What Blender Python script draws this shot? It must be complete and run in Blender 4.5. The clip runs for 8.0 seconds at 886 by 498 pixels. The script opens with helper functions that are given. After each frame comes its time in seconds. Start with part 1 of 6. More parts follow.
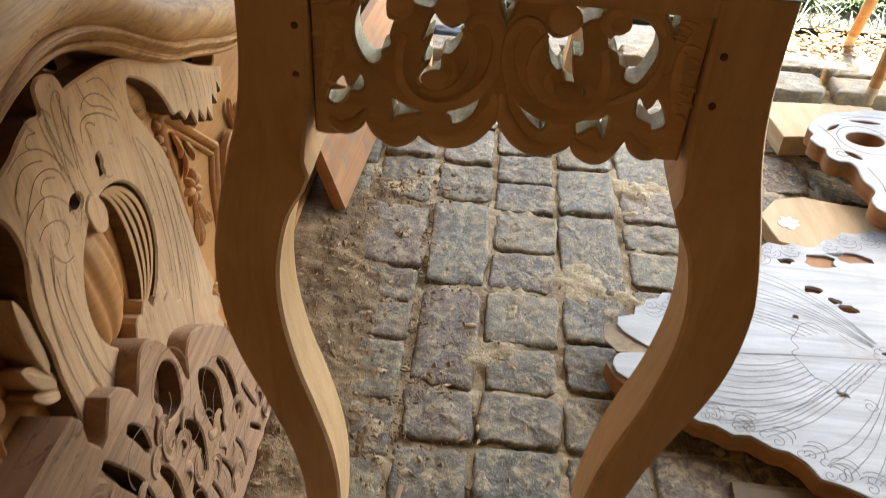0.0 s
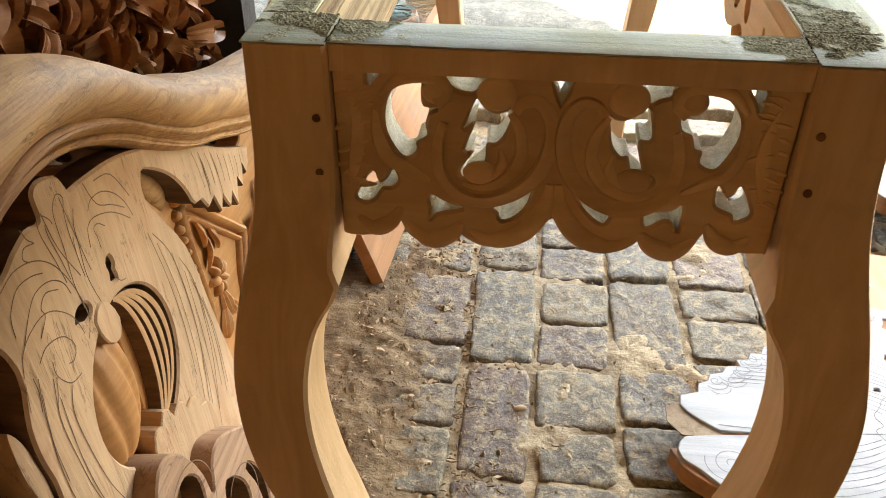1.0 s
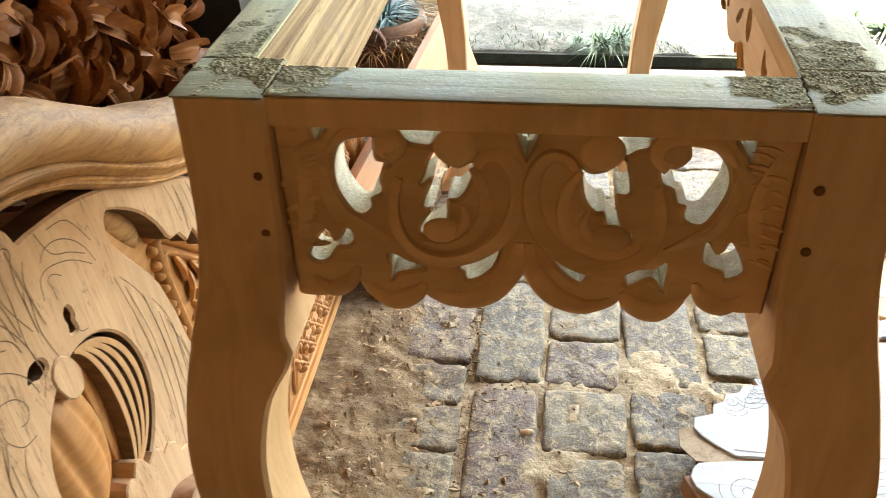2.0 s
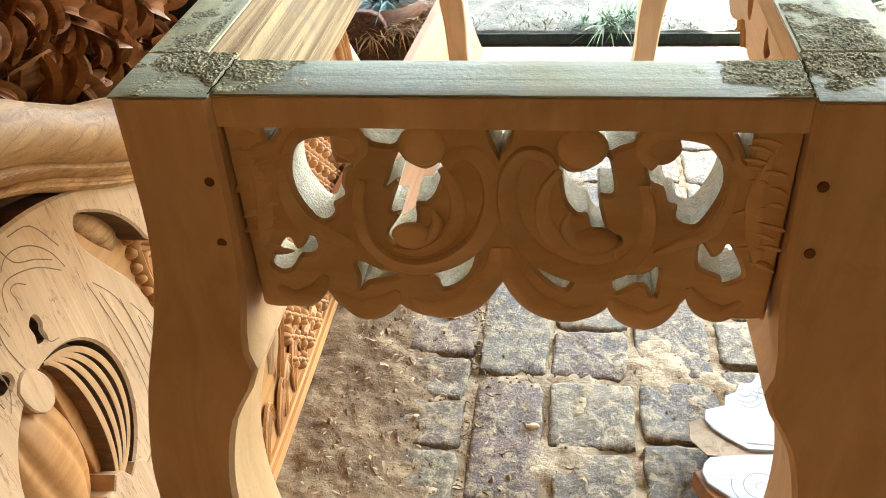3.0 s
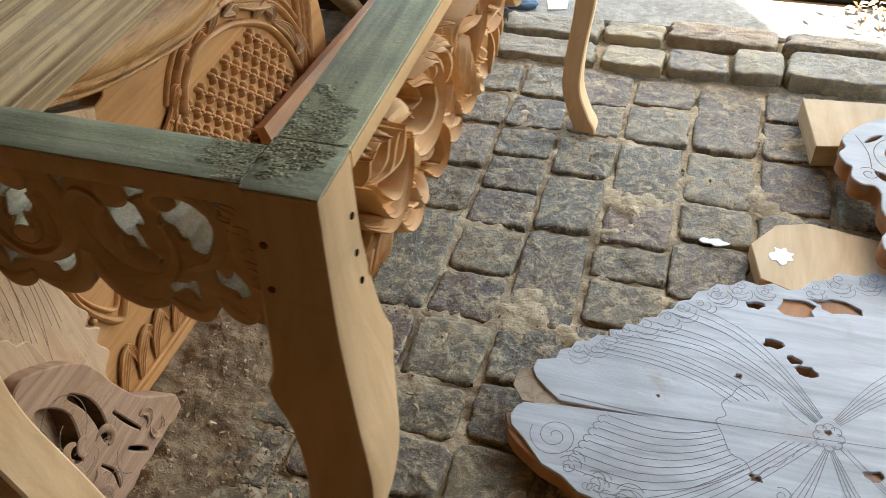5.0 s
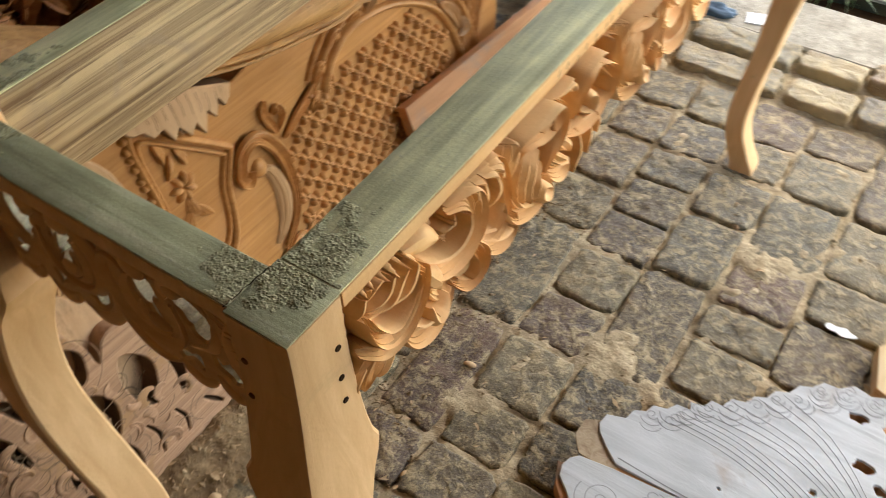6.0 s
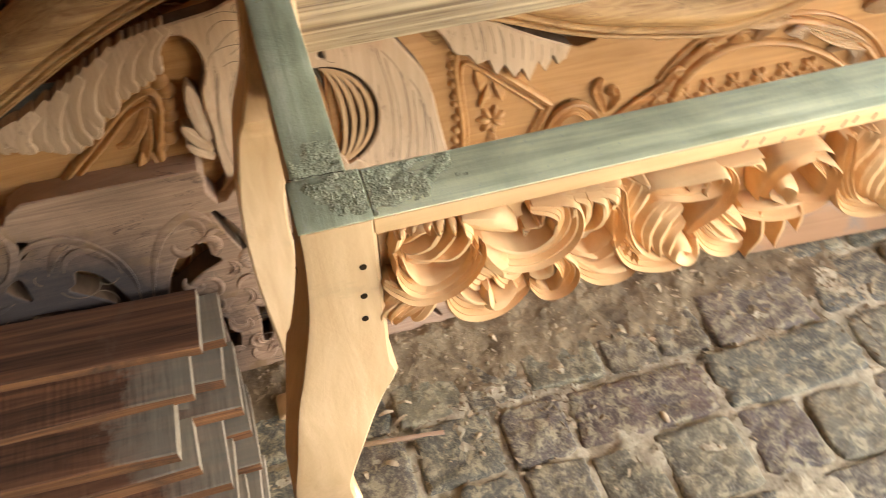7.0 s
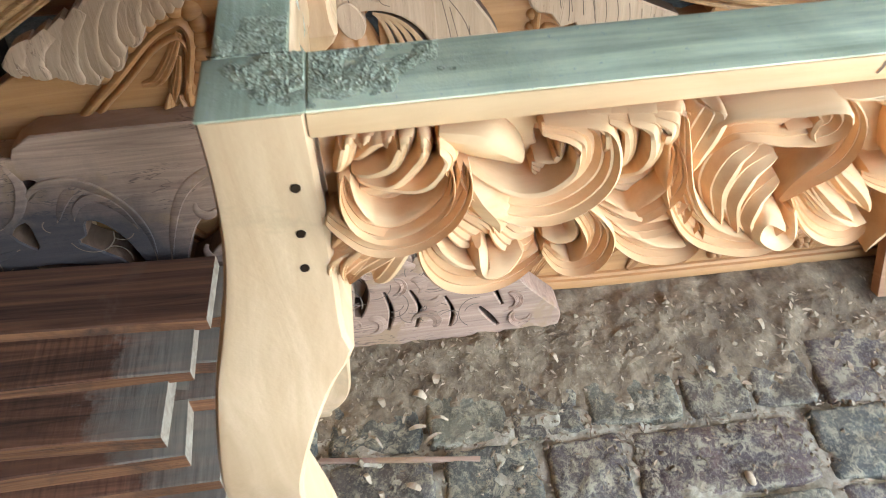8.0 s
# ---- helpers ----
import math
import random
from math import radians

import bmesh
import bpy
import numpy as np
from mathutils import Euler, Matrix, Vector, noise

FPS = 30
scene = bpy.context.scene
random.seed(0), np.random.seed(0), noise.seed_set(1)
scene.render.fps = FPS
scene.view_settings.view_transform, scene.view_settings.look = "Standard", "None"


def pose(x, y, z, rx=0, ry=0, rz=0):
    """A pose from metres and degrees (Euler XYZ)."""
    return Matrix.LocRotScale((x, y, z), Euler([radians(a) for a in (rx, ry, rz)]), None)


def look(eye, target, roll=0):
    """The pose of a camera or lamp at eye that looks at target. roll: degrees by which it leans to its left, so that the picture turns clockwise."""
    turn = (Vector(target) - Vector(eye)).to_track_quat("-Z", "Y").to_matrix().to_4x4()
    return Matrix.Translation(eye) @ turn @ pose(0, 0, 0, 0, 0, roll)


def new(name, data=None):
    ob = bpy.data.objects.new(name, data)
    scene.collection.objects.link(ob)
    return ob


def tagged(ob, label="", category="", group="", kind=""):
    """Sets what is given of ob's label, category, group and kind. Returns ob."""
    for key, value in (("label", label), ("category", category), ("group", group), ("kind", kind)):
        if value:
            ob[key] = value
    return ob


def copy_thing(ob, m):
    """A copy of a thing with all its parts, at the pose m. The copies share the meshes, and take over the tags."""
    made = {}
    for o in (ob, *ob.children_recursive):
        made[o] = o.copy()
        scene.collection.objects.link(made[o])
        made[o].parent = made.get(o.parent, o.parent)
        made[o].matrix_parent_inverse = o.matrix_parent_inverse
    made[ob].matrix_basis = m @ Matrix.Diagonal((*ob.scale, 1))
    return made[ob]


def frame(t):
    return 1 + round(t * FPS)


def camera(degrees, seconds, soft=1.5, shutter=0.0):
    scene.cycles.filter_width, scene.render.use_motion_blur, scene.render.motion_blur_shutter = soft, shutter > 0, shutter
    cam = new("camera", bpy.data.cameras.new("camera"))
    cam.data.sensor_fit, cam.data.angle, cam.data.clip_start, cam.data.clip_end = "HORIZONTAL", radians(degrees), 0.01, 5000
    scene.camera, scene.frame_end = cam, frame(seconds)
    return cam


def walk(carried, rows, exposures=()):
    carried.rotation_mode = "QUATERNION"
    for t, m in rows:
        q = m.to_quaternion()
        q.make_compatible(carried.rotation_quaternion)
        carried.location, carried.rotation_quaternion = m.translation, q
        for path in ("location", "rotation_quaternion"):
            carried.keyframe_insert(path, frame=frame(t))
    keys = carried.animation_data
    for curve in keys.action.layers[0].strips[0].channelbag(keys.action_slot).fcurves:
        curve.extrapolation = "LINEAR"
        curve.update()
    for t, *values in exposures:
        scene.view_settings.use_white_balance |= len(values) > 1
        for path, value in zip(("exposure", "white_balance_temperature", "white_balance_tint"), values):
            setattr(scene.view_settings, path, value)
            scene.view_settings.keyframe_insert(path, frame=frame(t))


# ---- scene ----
cam = camera(53.7, 8.0, soft=0.6, shutter=0.3)
PATH = [
    (0, (0.001, -0.602, 1.017), (-0.072, 0.986, -0.197), 3.9),
    (0.5, (-0.004, -0.531, 1.002), (-0.101, 1.114, -0.132), 1.4),
    (1, (-0.013, -0.501, 0.998), (-0.184, 1.143, -0.129), 0.2),
    (1.5, (0.0, -0.464, 1.012), (-0.216, 1.177, -0.111), -0.8),
    (2, (0.021, -0.426, 1.006), (-0.211, 1.195, -0.142), -2.0),
    (2.2, (0.037, -0.405, 1.002), (-0.194, 1.207, -0.158), -2.1),
    (3.3, (0.044, -0.377, 0.991), (-0.242, 1.207, -0.196), -5.1),
    (3.5, (0.07, -0.374, 1.011), (-0.22, 1.204, -0.184), -5.9),
    (4, (0.149, -0.421, 1.057), (-0.104, 1.145, -0.162), -7.8),
    (4.5, (0.255, -0.403, 1.106), (-0.057, 1.109, -0.166), -4.6),
    (4.7, (0.329, -0.39, 1.119), (-0.066, 1.058, -0.201), -3.5),
    (5.8, (0.48, -0.236, 1.211), (-0.197, 0.965, -0.237), -3.7),
    (6, (0.476, -0.2, 1.233), (-0.313, 0.894, -0.244), -2.3),
    (6.5, (0.515, -0.122, 1.218), (-0.488, 0.711, -0.299), -0.9),
    (7, (0.635, -0.01, 1.232), (-0.67, 0.337, -0.243), -2.0),
    (7.5, (0.614, 0.053, 1.167), (-0.734, 0.184, -0.304), -4.6),
    (8, (0.559, 0.092, 1.048), (-0.848, 0.19, -0.37), -3.5),
]
EXPOSURES = [(0, 3.3, 6900, 5), (0.5, 3.5, 7200, 6), (1, 3.82, 7100, 4), (2, 4.1, 6850, 1), (3.5, 4.33, 6150, 0), (4, 3.42, 5800, -1), (4.5, 3.02, 6150, 0), (5.8, 2.83, 7000, 4), (6, 3.14, 7350, 5), (6.5, 3.53, 7200, 6), (7, 3.82, 6800, 7), (7.5, 3.93, 5600, 4), (8, 3.86, 5100, 0)]
walk(cam, [(t, look(eye, target, roll)) for t, eye, target, roll in PATH], EXPOSURES)

# ---- sky and sun ----
world = bpy.data.worlds.new("world")
scene.world = world
world.use_nodes = True
wn = world.node_tree.nodes
sky = wn.new("ShaderNodeTexSky")
sky.sky_type = "NISHITA"
sky.sun_disc = False
sky.dust_density = 3.0
SUN_ELEV, SUN_AZ = 58.0, 25.0   # degrees; azimuth from +y towards +x
sky.sun_elevation, sky.sun_rotation = radians(SUN_ELEV), radians(SUN_AZ)
world.node_tree.links.new(sky.outputs[0], wn["Background"].inputs[0])
wn["Background"].inputs[1].default_value = 0.15
sun = new("sun", bpy.data.lights.new("sun", "SUN"))
sun.data.energy, sun.data.angle, sun.data.color = 4.5, radians(0.5), (1.0, 0.93, 0.82)
az, el = radians(SUN_AZ), radians(SUN_ELEV)
SUNWARD = Vector((math.sin(az) * math.cos(el), math.cos(az) * math.cos(el), math.sin(el)))
sun.matrix_world = look(SUNWARD * 20, (0, 0, 0))

# ---- materials ----
def nodes_of(name):
    m = bpy.data.materials.new(name)
    m.use_nodes = True
    return m, m.node_tree.nodes, m.node_tree.links, m.node_tree.nodes["Principled BSDF"]


def ramp(n, stops):
    r = n.new("ShaderNodeValToRGB")
    e = r.color_ramp.elements
    while len(e) < len(stops):
        e.new(0.5)
    for el_, (p, c) in zip(e, stops):
        el_.position, el_.color = p, (*c, 1)
    return r


def coords(n, l, scale=(1, 1, 1), turn=(0, 0, 0), rand=0.0):
    """Object-space coordinates, scaled; rand shifts them object by object."""
    tc, mp = n.new("ShaderNodeTexCoord"), n.new("ShaderNodeMapping")
    mp.inputs["Scale"].default_value = scale
    mp.inputs["Rotation"].default_value = [radians(a) for a in turn]
    l.new(tc.outputs["Object"], mp.inputs["Vector"])
    if rand:
        oi, mu = n.new("ShaderNodeObjectInfo"), n.new("ShaderNodeMath")
        mu.operation, mu.inputs[1].default_value = "MULTIPLY", rand
        l.new(oi.outputs["Random"], mu.inputs[0])
        l.new(mu.outputs[0], mp.inputs["Location"])
    return mp.outputs[0]


def tex(n, l, vec, scale, detail=4.0, rough=0.55, dist=0.0):
    t = n.new("ShaderNodeTexNoise")
    t.inputs["Scale"].default_value, t.inputs["Detail"].default_value = scale, detail
    t.inputs["Roughness"].default_value, t.inputs["Distortion"].default_value = rough, dist
    l.new(vec, t.inputs["Vector"])
    return t.outputs["Fac"]


def mix(n, l, fac, a, b, kind="MIX"):
    m = n.new("ShaderNodeMix")
    m.data_type, m.blend_type = "RGBA", kind
    for sock, v in ((m.inputs["Factor"], fac), (m.inputs["A"], a), (m.inputs["B"], b)):
        if isinstance(v, (int, float)):
            sock.default_value = v
        elif isinstance(v, tuple):
            sock.default_value = (*v, 1)
        else:
            l.new(v, sock)
    return m.outputs["Result"]


def bump(n, l, height, bsdf, dist, strength=0.6, before=None):
    b = n.new("ShaderNodeBump")
    b.inputs["Strength"].default_value, b.inputs["Distance"].default_value = strength, dist
    l.new(height, b.inputs["Height"])
    if before:
        l.new(before, b.inputs["Normal"])
    l.new(b.outputs[0], bsdf.inputs["Normal"])
    return b.outputs[0]


def wood(name, light, dark, grain=(6, 1.2, 60), span=(0.3, 0.7), turn=(0, 0, 0), stain=None, stain_at=(0.55, 0.75), rough=0.6, relief=0.0012, rand=7.0, cracks=None):
    """Sawn or carved wood: fine grain along local y, broad colour drift, stains and small pits."""
    m, n, l, p = nodes_of(name)
    g = coords(n, l, grain, turn, rand)
    w = coords(n, l, (1, 1, 1), (0, 0, 0), rand)
    fine = tex(n, l, g, 3.0, 6, 0.6, 1.2)
    broad = tex(n, l, w, 4.0, 3, 0.5, 0.4)
    r = ramp(n, ((span[0], dark), (span[1], light)))
    l.new(fine, r.inputs[0])
    tone = ramp(n, ((0.3, (0.8, 0.78, 0.74)), (0.7, (1.08, 1.06, 1.04))))
    l.new(broad, tone.inputs[0])
    col = mix(n, l, 1.0, r.outputs[0], tone.outputs[0], "MULTIPLY")
    if stain:
        s = tex(n, l, w, 9.0, 5, 0.65, 0.6)
        sr = ramp(n, ((stain_at[0], (0, 0, 0)), (stain_at[1], (1, 1, 1))))
        l.new(s, sr.inputs[0])
        col = mix(n, l, sr.outputs[0], col, stain)
    if cracks:
        c = ramp(n, ((0.485, (0, 0, 0)), (0.5, (0.8, 0.8, 0.8)), (0.515, (0, 0, 0))))
        l.new(tex(n, l, coords(n, l, cracks[0], (0, 0, 0), rand), 1.0, 4, 0.6, 0.5), c.inputs[0])
        patch = ramp(n, ((0.45, (0, 0, 0)), (0.6, (1, 1, 1))))
        l.new(tex(n, l, w, 13.0, 3, 0.6, 0.3), patch.inputs[0])
        col = mix(n, l, mix(n, l, 1.0, c.outputs[0], patch.outputs[0], "MULTIPLY"), col, cracks[1])
    l.new(col, p.inputs["Base Color"])
    p.inputs["Roughness"].default_value = rough
    p.inputs["Specular IOR Level"].default_value = 0.3
    b1 = bump(n, l, fine, p, relief, 0.5)
    grit = tex(n, l, w, 220.0, 2, 0.5)
    bump(n, l, grit, p, 0.0006, 0.35, b1)
    return m


PALE = wood("pale_wood", (0.735, 0.49, 0.262), (0.60, 0.372, 0.18), grain=(14, 14, 1.2), stain=(0.47, 0.31, 0.15), stain_at=(0.60, 0.74), rough=0.55, relief=0.0005)
APRON = wood("carved_pale_wood", (0.80, 0.51, 0.245), (0.68, 0.385, 0.165), grain=(14, 1.5, 14), rough=0.6)
TEAK = wood("orange_teak", (0.54, 0.268, 0.090), (0.37, 0.163, 0.050), grain=(5, 1.0, 20), span=(0.30, 0.70), stain=(0.45, 0.22, 0.085), stain_at=(0.5, 0.8), rough=0.5)
TEAKDARK = wood("dark_teak", (0.43, 0.19, 0.066), (0.21, 0.083, 0.030), grain=(6, 1.2, 20), rough=0.5)
MOULD = wood("moulded_teak", (0.55, 0.315, 0.122), (0.31, 0.148, 0.052), grain=(26, 1.1, 26), span=(0.34, 0.66), stain=(0.23, 0.125, 0.055), stain_at=(0.60, 0.78), rough=0.62, relief=0.003, cracks=((60, 5, 60), (0.14, 0.07, 0.03)))
DUSTY = wood("dusty_grey_brown_wood", (0.46, 0.282, 0.170), (0.255, 0.150, 0.090), grain=(7, 1.2, 26), stain=(0.335, 0.195, 0.095), stain_at=(0.56, 0.62), rough=0.8, relief=0.002, cracks=((40, 9, 50), (0.09, 0.055, 0.035)))
APRONDIM = wood("apron_wood", (0.72, 0.475, 0.245), (0.56, 0.34, 0.155), grain=(2.5, 14, 9), rough=0.6, relief=0.0025)
RAW = wood("raw_striped_wood", (0.66, 0.50, 0.28), (0.20, 0.125, 0.065), grain=(22, 0.35, 22), span=(0.36, 0.62), stain=(0.30, 0.235, 0.18), stain_at=(0.56, 0.78), rough=0.85, relief=0.012, cracks=((30, 1.2, 30), (0.16, 0.10, 0.055)))



def painted(name, a, b, c, rough=0.55, scale=(1, 1, 1), relief=0.0006):
    m, n, l, p = nodes_of(name)
    w = coords(n, l, scale, (0, 0, 0), 5.0)
    r = ramp(n, ((0.25, a), (0.5, b), (0.78, c)))
    l.new(tex(n, l, w, 14, 6, 0.62, 0.5), r.inputs[0])
    f = tex(n, l, w, 90, 3, 0.6)
    fr_ = ramp(n, ((0.3, (0.82, 0.82, 0.8)), (0.7, (1.1, 1.1, 1.1))))
    l.new(f, fr_.inputs[0])
    l.new(mix(n, l, 1.0, r.outputs[0], fr_.outputs[0], "MULTIPLY"), p.inputs["Base Color"])
    p.inputs["Roughness"].default_value = rough
    bump(n, l, f, p, relief, 0.5)
    return m




def sealer(name, along, lift=1.0, gloss=0.0):
    """Thin grey-green sealer brushed along the grain, scuffed and flecked, with wood showing through in scratches."""
    m, n, l, p = nodes_of(name)
    sc = [60.0, 60.0, 60.0]
    sc[along] = 3.0
    g, w = coords(n, l, tuple(sc)), coords(n, l)
    streak, broad, fleck = tex(n, l, g, 1.6, 6, 0.65, 0.4), tex(n, l, w, 11, 5, 0.6, 0.6), tex(n, l, w, 240, 4, 0.7)
    r = ramp(n, ((0.28, (0.26, 0.24, 0.13)), (0.5, (0.385, 0.358, 0.212)), (0.74, (0.51, 0.47, 0.30))))
    l.new(streak, r.inputs[0])
    t = ramp(n, ((0.3, (0.74, 0.76, 0.72)), (0.7, (1.22, 1.22, 1.2))))
    l.new(broad, t.inputs[0])
    col = mix(n, l, 1.0, r.outputs[0], t.outputs[0], "MULTIPLY")
    # lift above 1 puts sky brightness into the base colour
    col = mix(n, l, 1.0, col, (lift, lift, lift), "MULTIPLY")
    f = ramp(n, ((0.62, (0, 0, 0)), (0.70, (0.7, 0.7, 0.7))))
    l.new(fleck, f.inputs[0])
    col = mix(n, l, f.outputs[0], col, (0.42, 0.41, 0.34))
    worn = ramp(n, ((0.66, (0, 0, 0)), (0.74, (0.8, 0.8, 0.8))))
    l.new(tex(n, l, g, 2.3, 5, 0.7, 0.2), worn.inputs[0])
    col = mix(n, l, worn.outputs[0], col, (0.36, 0.28, 0.17))
    l.new(col, p.inputs["Base Color"])
    rr = ramp(n, ((0.3, (0.46 - gloss,) * 3), (0.7, (0.75 - gloss,) * 3)))
    p.inputs["Specular IOR Level"].default_value = 0.4 + gloss
    l.new(broad, rr.inputs[0])
    l.new(rr.outputs[0], p.inputs["Roughness"])
    b1 = bump(n, l, streak, p, 0.0009, 0.7)
    bump(n, l, fleck, p, 0.0008, 0.6, b1)
    return m


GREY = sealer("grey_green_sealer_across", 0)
# brightened copy for the long rails: sky sheen painted into the sealer
GREY_SKYLIT = sealer("grey_green_sealer_along_skylit", 1, 1.88, 0.12)


def grit(name, dark, mid, light):
    """Crumbly filler of sawdust and glue, each grain its own tone."""
    m, n, l, p = nodes_of(name)
    w = coords(n, l)
    v = n.new("ShaderNodeTexVoronoi")
    v.inputs["Scale"].default_value = 620
    l.new(w, v.inputs["Vector"])
    sep = n.new("ShaderNodeSeparateColor")
    l.new(v.outputs["Color"], sep.inputs[0])
    r = ramp(n, ((0.1, dark), (0.45, mid), (0.9, light)))
    l.new(sep.outputs[0], r.inputs[0])
    t = ramp(n, ((0.3, (0.62, 0.63, 0.6)), (0.7, (1.25, 1.22, 1.15))))
    l.new(tex(n, l, w, 70, 4, 0.65, 0.4), t.inputs[0])
    l.new(mix(n, l, 1.0, r.outputs[0], t.outputs[0], "MULTIPLY"), p.inputs["Base Color"])
    p.inputs["Roughness"].default_value = 0.95
    p.inputs["Specular IOR Level"].default_value = 0.15
    bump(n, l, v.outputs["Distance"], p, 0.0006, 0.6)
    return m


FILLER = grit("sawdust_filler", (0.29, 0.265, 0.155), (0.405, 0.372, 0.225), (0.53, 0.485, 0.31))
# pale tone that paints in light falling through the pierced apron
EDGE = painted("pale_backlit_edge", (0.48, 0.42, 0.28), (0.70, 0.64, 0.47), (0.80, 0.75, 0.59), 0.85, (6, 6, 6), 0.003)
PLUG = painted("brown_dowel_end", (0.10, 0.05, 0.02), (0.17, 0.085, 0.035), (0.26, 0.14, 0.06), 0.8)
HOLE = painted("dark_hole", (0.02, 0.012, 0.008), (0.03, 0.018, 0.01), (0.05, 0.03, 0.015), 0.9)
GRAPHITE = painted("pencil_line", (0.13, 0.085, 0.053), (0.18, 0.12, 0.076), (0.25, 0.17, 0.11), 1.0)
GRAPHITE.node_tree.nodes["Principled BSDF"].inputs["Specular IOR Level"].default_value = 0.05
for dull in (HOLE, PLUG):
    dull.node_tree.nodes["Principled BSDF"].inputs["Specular IOR Level"].default_value = 0.0
PENCIL = painted("grey_pencil_line", (0.17, 0.165, 0.165), (0.22, 0.215, 0.215), (0.28, 0.275, 0.275), 1.0)
BOSS = wood("pale_dusty_carving", (0.57, 0.378, 0.222), (0.45, 0.288, 0.162), grain=(6, 26, 1.2), stain=(0.43, 0.245, 0.125), stain_at=(0.58, 0.8), rough=0.85, relief=0.002, cracks=((40, 70, 9), (0.20, 0.12, 0.07)))


def stone(name, lift=1.0):
    """Worn purple-grey setts with sandy dust in the hollows."""
    m, n, l, p = nodes_of(name)
    w = coords(n, l, (1, 1, 1), (0, 0, 0), 9.0)
    oi = n.new("ShaderNodeObjectInfo")
    tone = ramp(n, ((0.0, (0.120, 0.076, 0.046)), (0.2, (0.066, 0.050, 0.037)), (0.4, (0.112, 0.096, 0.066)), (0.55, (0.104, 0.060, 0.048)), (0.7, (0.078, 0.070, 0.058)), (0.85, (0.096, 0.072, 0.046)), (1.0, (0.165, 0.130, 0.082))))
    l.new(oi.outputs["Random"], tone.inputs[0])
    pale = mix(n, l, 1.0, tone.outputs[0], (lift * 0.97, lift * 0.97, lift * 0.84), "MULTIPLY")
    big = tex(n, l, w, 16, 5, 0.6, 0.6)
    br = ramp(n, ((0.28, (0.50, 0.48, 0.46)), (0.5, (1.0, 0.98, 0.94)), (0.75, (1.55, 1.47, 1.34))))
    l.new(big, br.inputs[0])
    col = mix(n, l, 1.0, pale, br.outputs[0], "MULTIPLY")
    fine = tex(n, l, w, 48, 10, 0.78, 0.4)
    speck = tex(n, l, w, 190, 6, 0.75)
    dr = ramp(n, ((0.495, (0, 0, 0)), (0.58, (1, 1, 1))))
    l.new(fine, dr.inputs[0])
    dust = mix(n, l, dr.outputs[0], col, (0.39, 0.30, 0.165))
    sp = ramp(n, ((0.5, (0, 0, 0)), (0.58, (1, 1, 1))))
    l.new(speck, sp.inputs[0])
    sifted = mix(n, l, sp.outputs[0], dust, (0.33, 0.265, 0.145))
    half = mix(n, l, 0.42, mix(n, l, 0.8, col, dust), sifted)
    p.inputs["Specular IOR Level"].default_value = 0.36
    l.new(half, p.inputs["Base Color"])
    rr = ramp(n, ((0.3, (0.28, 0.28, 0.28)), (0.65, (0.66, 0.66, 0.66))))
    l.new(fine, rr.inputs[0])
    l.new(rr.outputs[0], p.inputs["Roughness"])
    b1 = bump(n, l, big, p, 0.008, 0.7)
    b2 = bump(n, l, fine, p, 0.004, 0.8, b1)
    bump(n, l, speck, p, 0.0022, 0.8, b2)
    return m


def earth(name, a, b, c, scale=1.0):
    m, n, l, p = nodes_of(name)
    w = coords(n, l)
    r = ramp(n, ((0.3, a), (0.5, b), (0.7, c)))
    l.new(tex(n, l, w, 22 * scale, 8, 0.7, 0.4), r.inputs[0])
    g = tex(n, l, w, 150 * scale, 5, 0.7)
    gr = ramp(n, ((0.35, (0.78, 0.76, 0.74)), (0.65, (1.15, 1.13, 1.1))))
    l.new(g, gr.inputs[0])
    l.new(mix(n, l, 1.0, r.outputs[0], gr.outputs[0], "MULTIPLY"), p.inputs["Base Color"])
    p.inputs["Roughness"].default_value = 0.95
    b1 = bump(n, l, tex(n, l, w, 40 * scale, 6, 0.65), p, 0.006, 0.8)
    bump(n, l, g, p, 0.003, 0.8, b1)
    return m


STONE = stone("worn_sett_stone")
KERB = stone("pale_kerb_stone", 2.7)
SAND = earth("sandy_sawdust", (0.20, 0.15, 0.092), (0.40, 0.315, 0.19), (0.58, 0.475, 0.315))
DIRT = earth("brown_sawdust_heap", (0.104, 0.066, 0.032), (0.20, 0.134, 0.066), (0.36, 0.260, 0.142), 0.8)
CRUMB = earth("brown_sawdust_crumbs", (0.15, 0.098, 0.050), (0.25, 0.172, 0.090), (0.38, 0.275, 0.155), 0.8)
CONCRETE = earth("worn_pale_concrete", (0.24, 0.22, 0.18), (0.34, 0.315, 0.26), (0.43, 0.40, 0.34), 0.5)
VERGE = earth("dry_grey_verge", (0.085, 0.088, 0.07), (0.16, 0.158, 0.13), (0.28, 0.27, 0.22), 0.9)
# near-black, for unseen walls that only keep light out
WALLM = earth("light_block_wall", (0.018, 0.013, 0.009), (0.028, 0.02, 0.014), (0.042, 0.03, 0.02), 0.2)
# orange-brown, for the unseen reflector wall to the south
WALLS = earth("warm_bounce_wall", (0.23, 0.128, 0.058), (0.34, 0.19, 0.087), (0.43, 0.245, 0.115), 0.2)
# dark, for the unseen roof, to keep bounced light low
TIMBER = wood("light_block_roof", (0.075, 0.048, 0.026), (0.04, 0.025, 0.014), rough=0.8)
CHALKY = wood("pale_chalky_board", (0.505, 0.525, 0.535), (0.36, 0.37, 0.375), grain=(1.2, 12, 12), stain=(0.37, 0.30, 0.24), stain_at=(0.60, 0.80), rough=0.5)
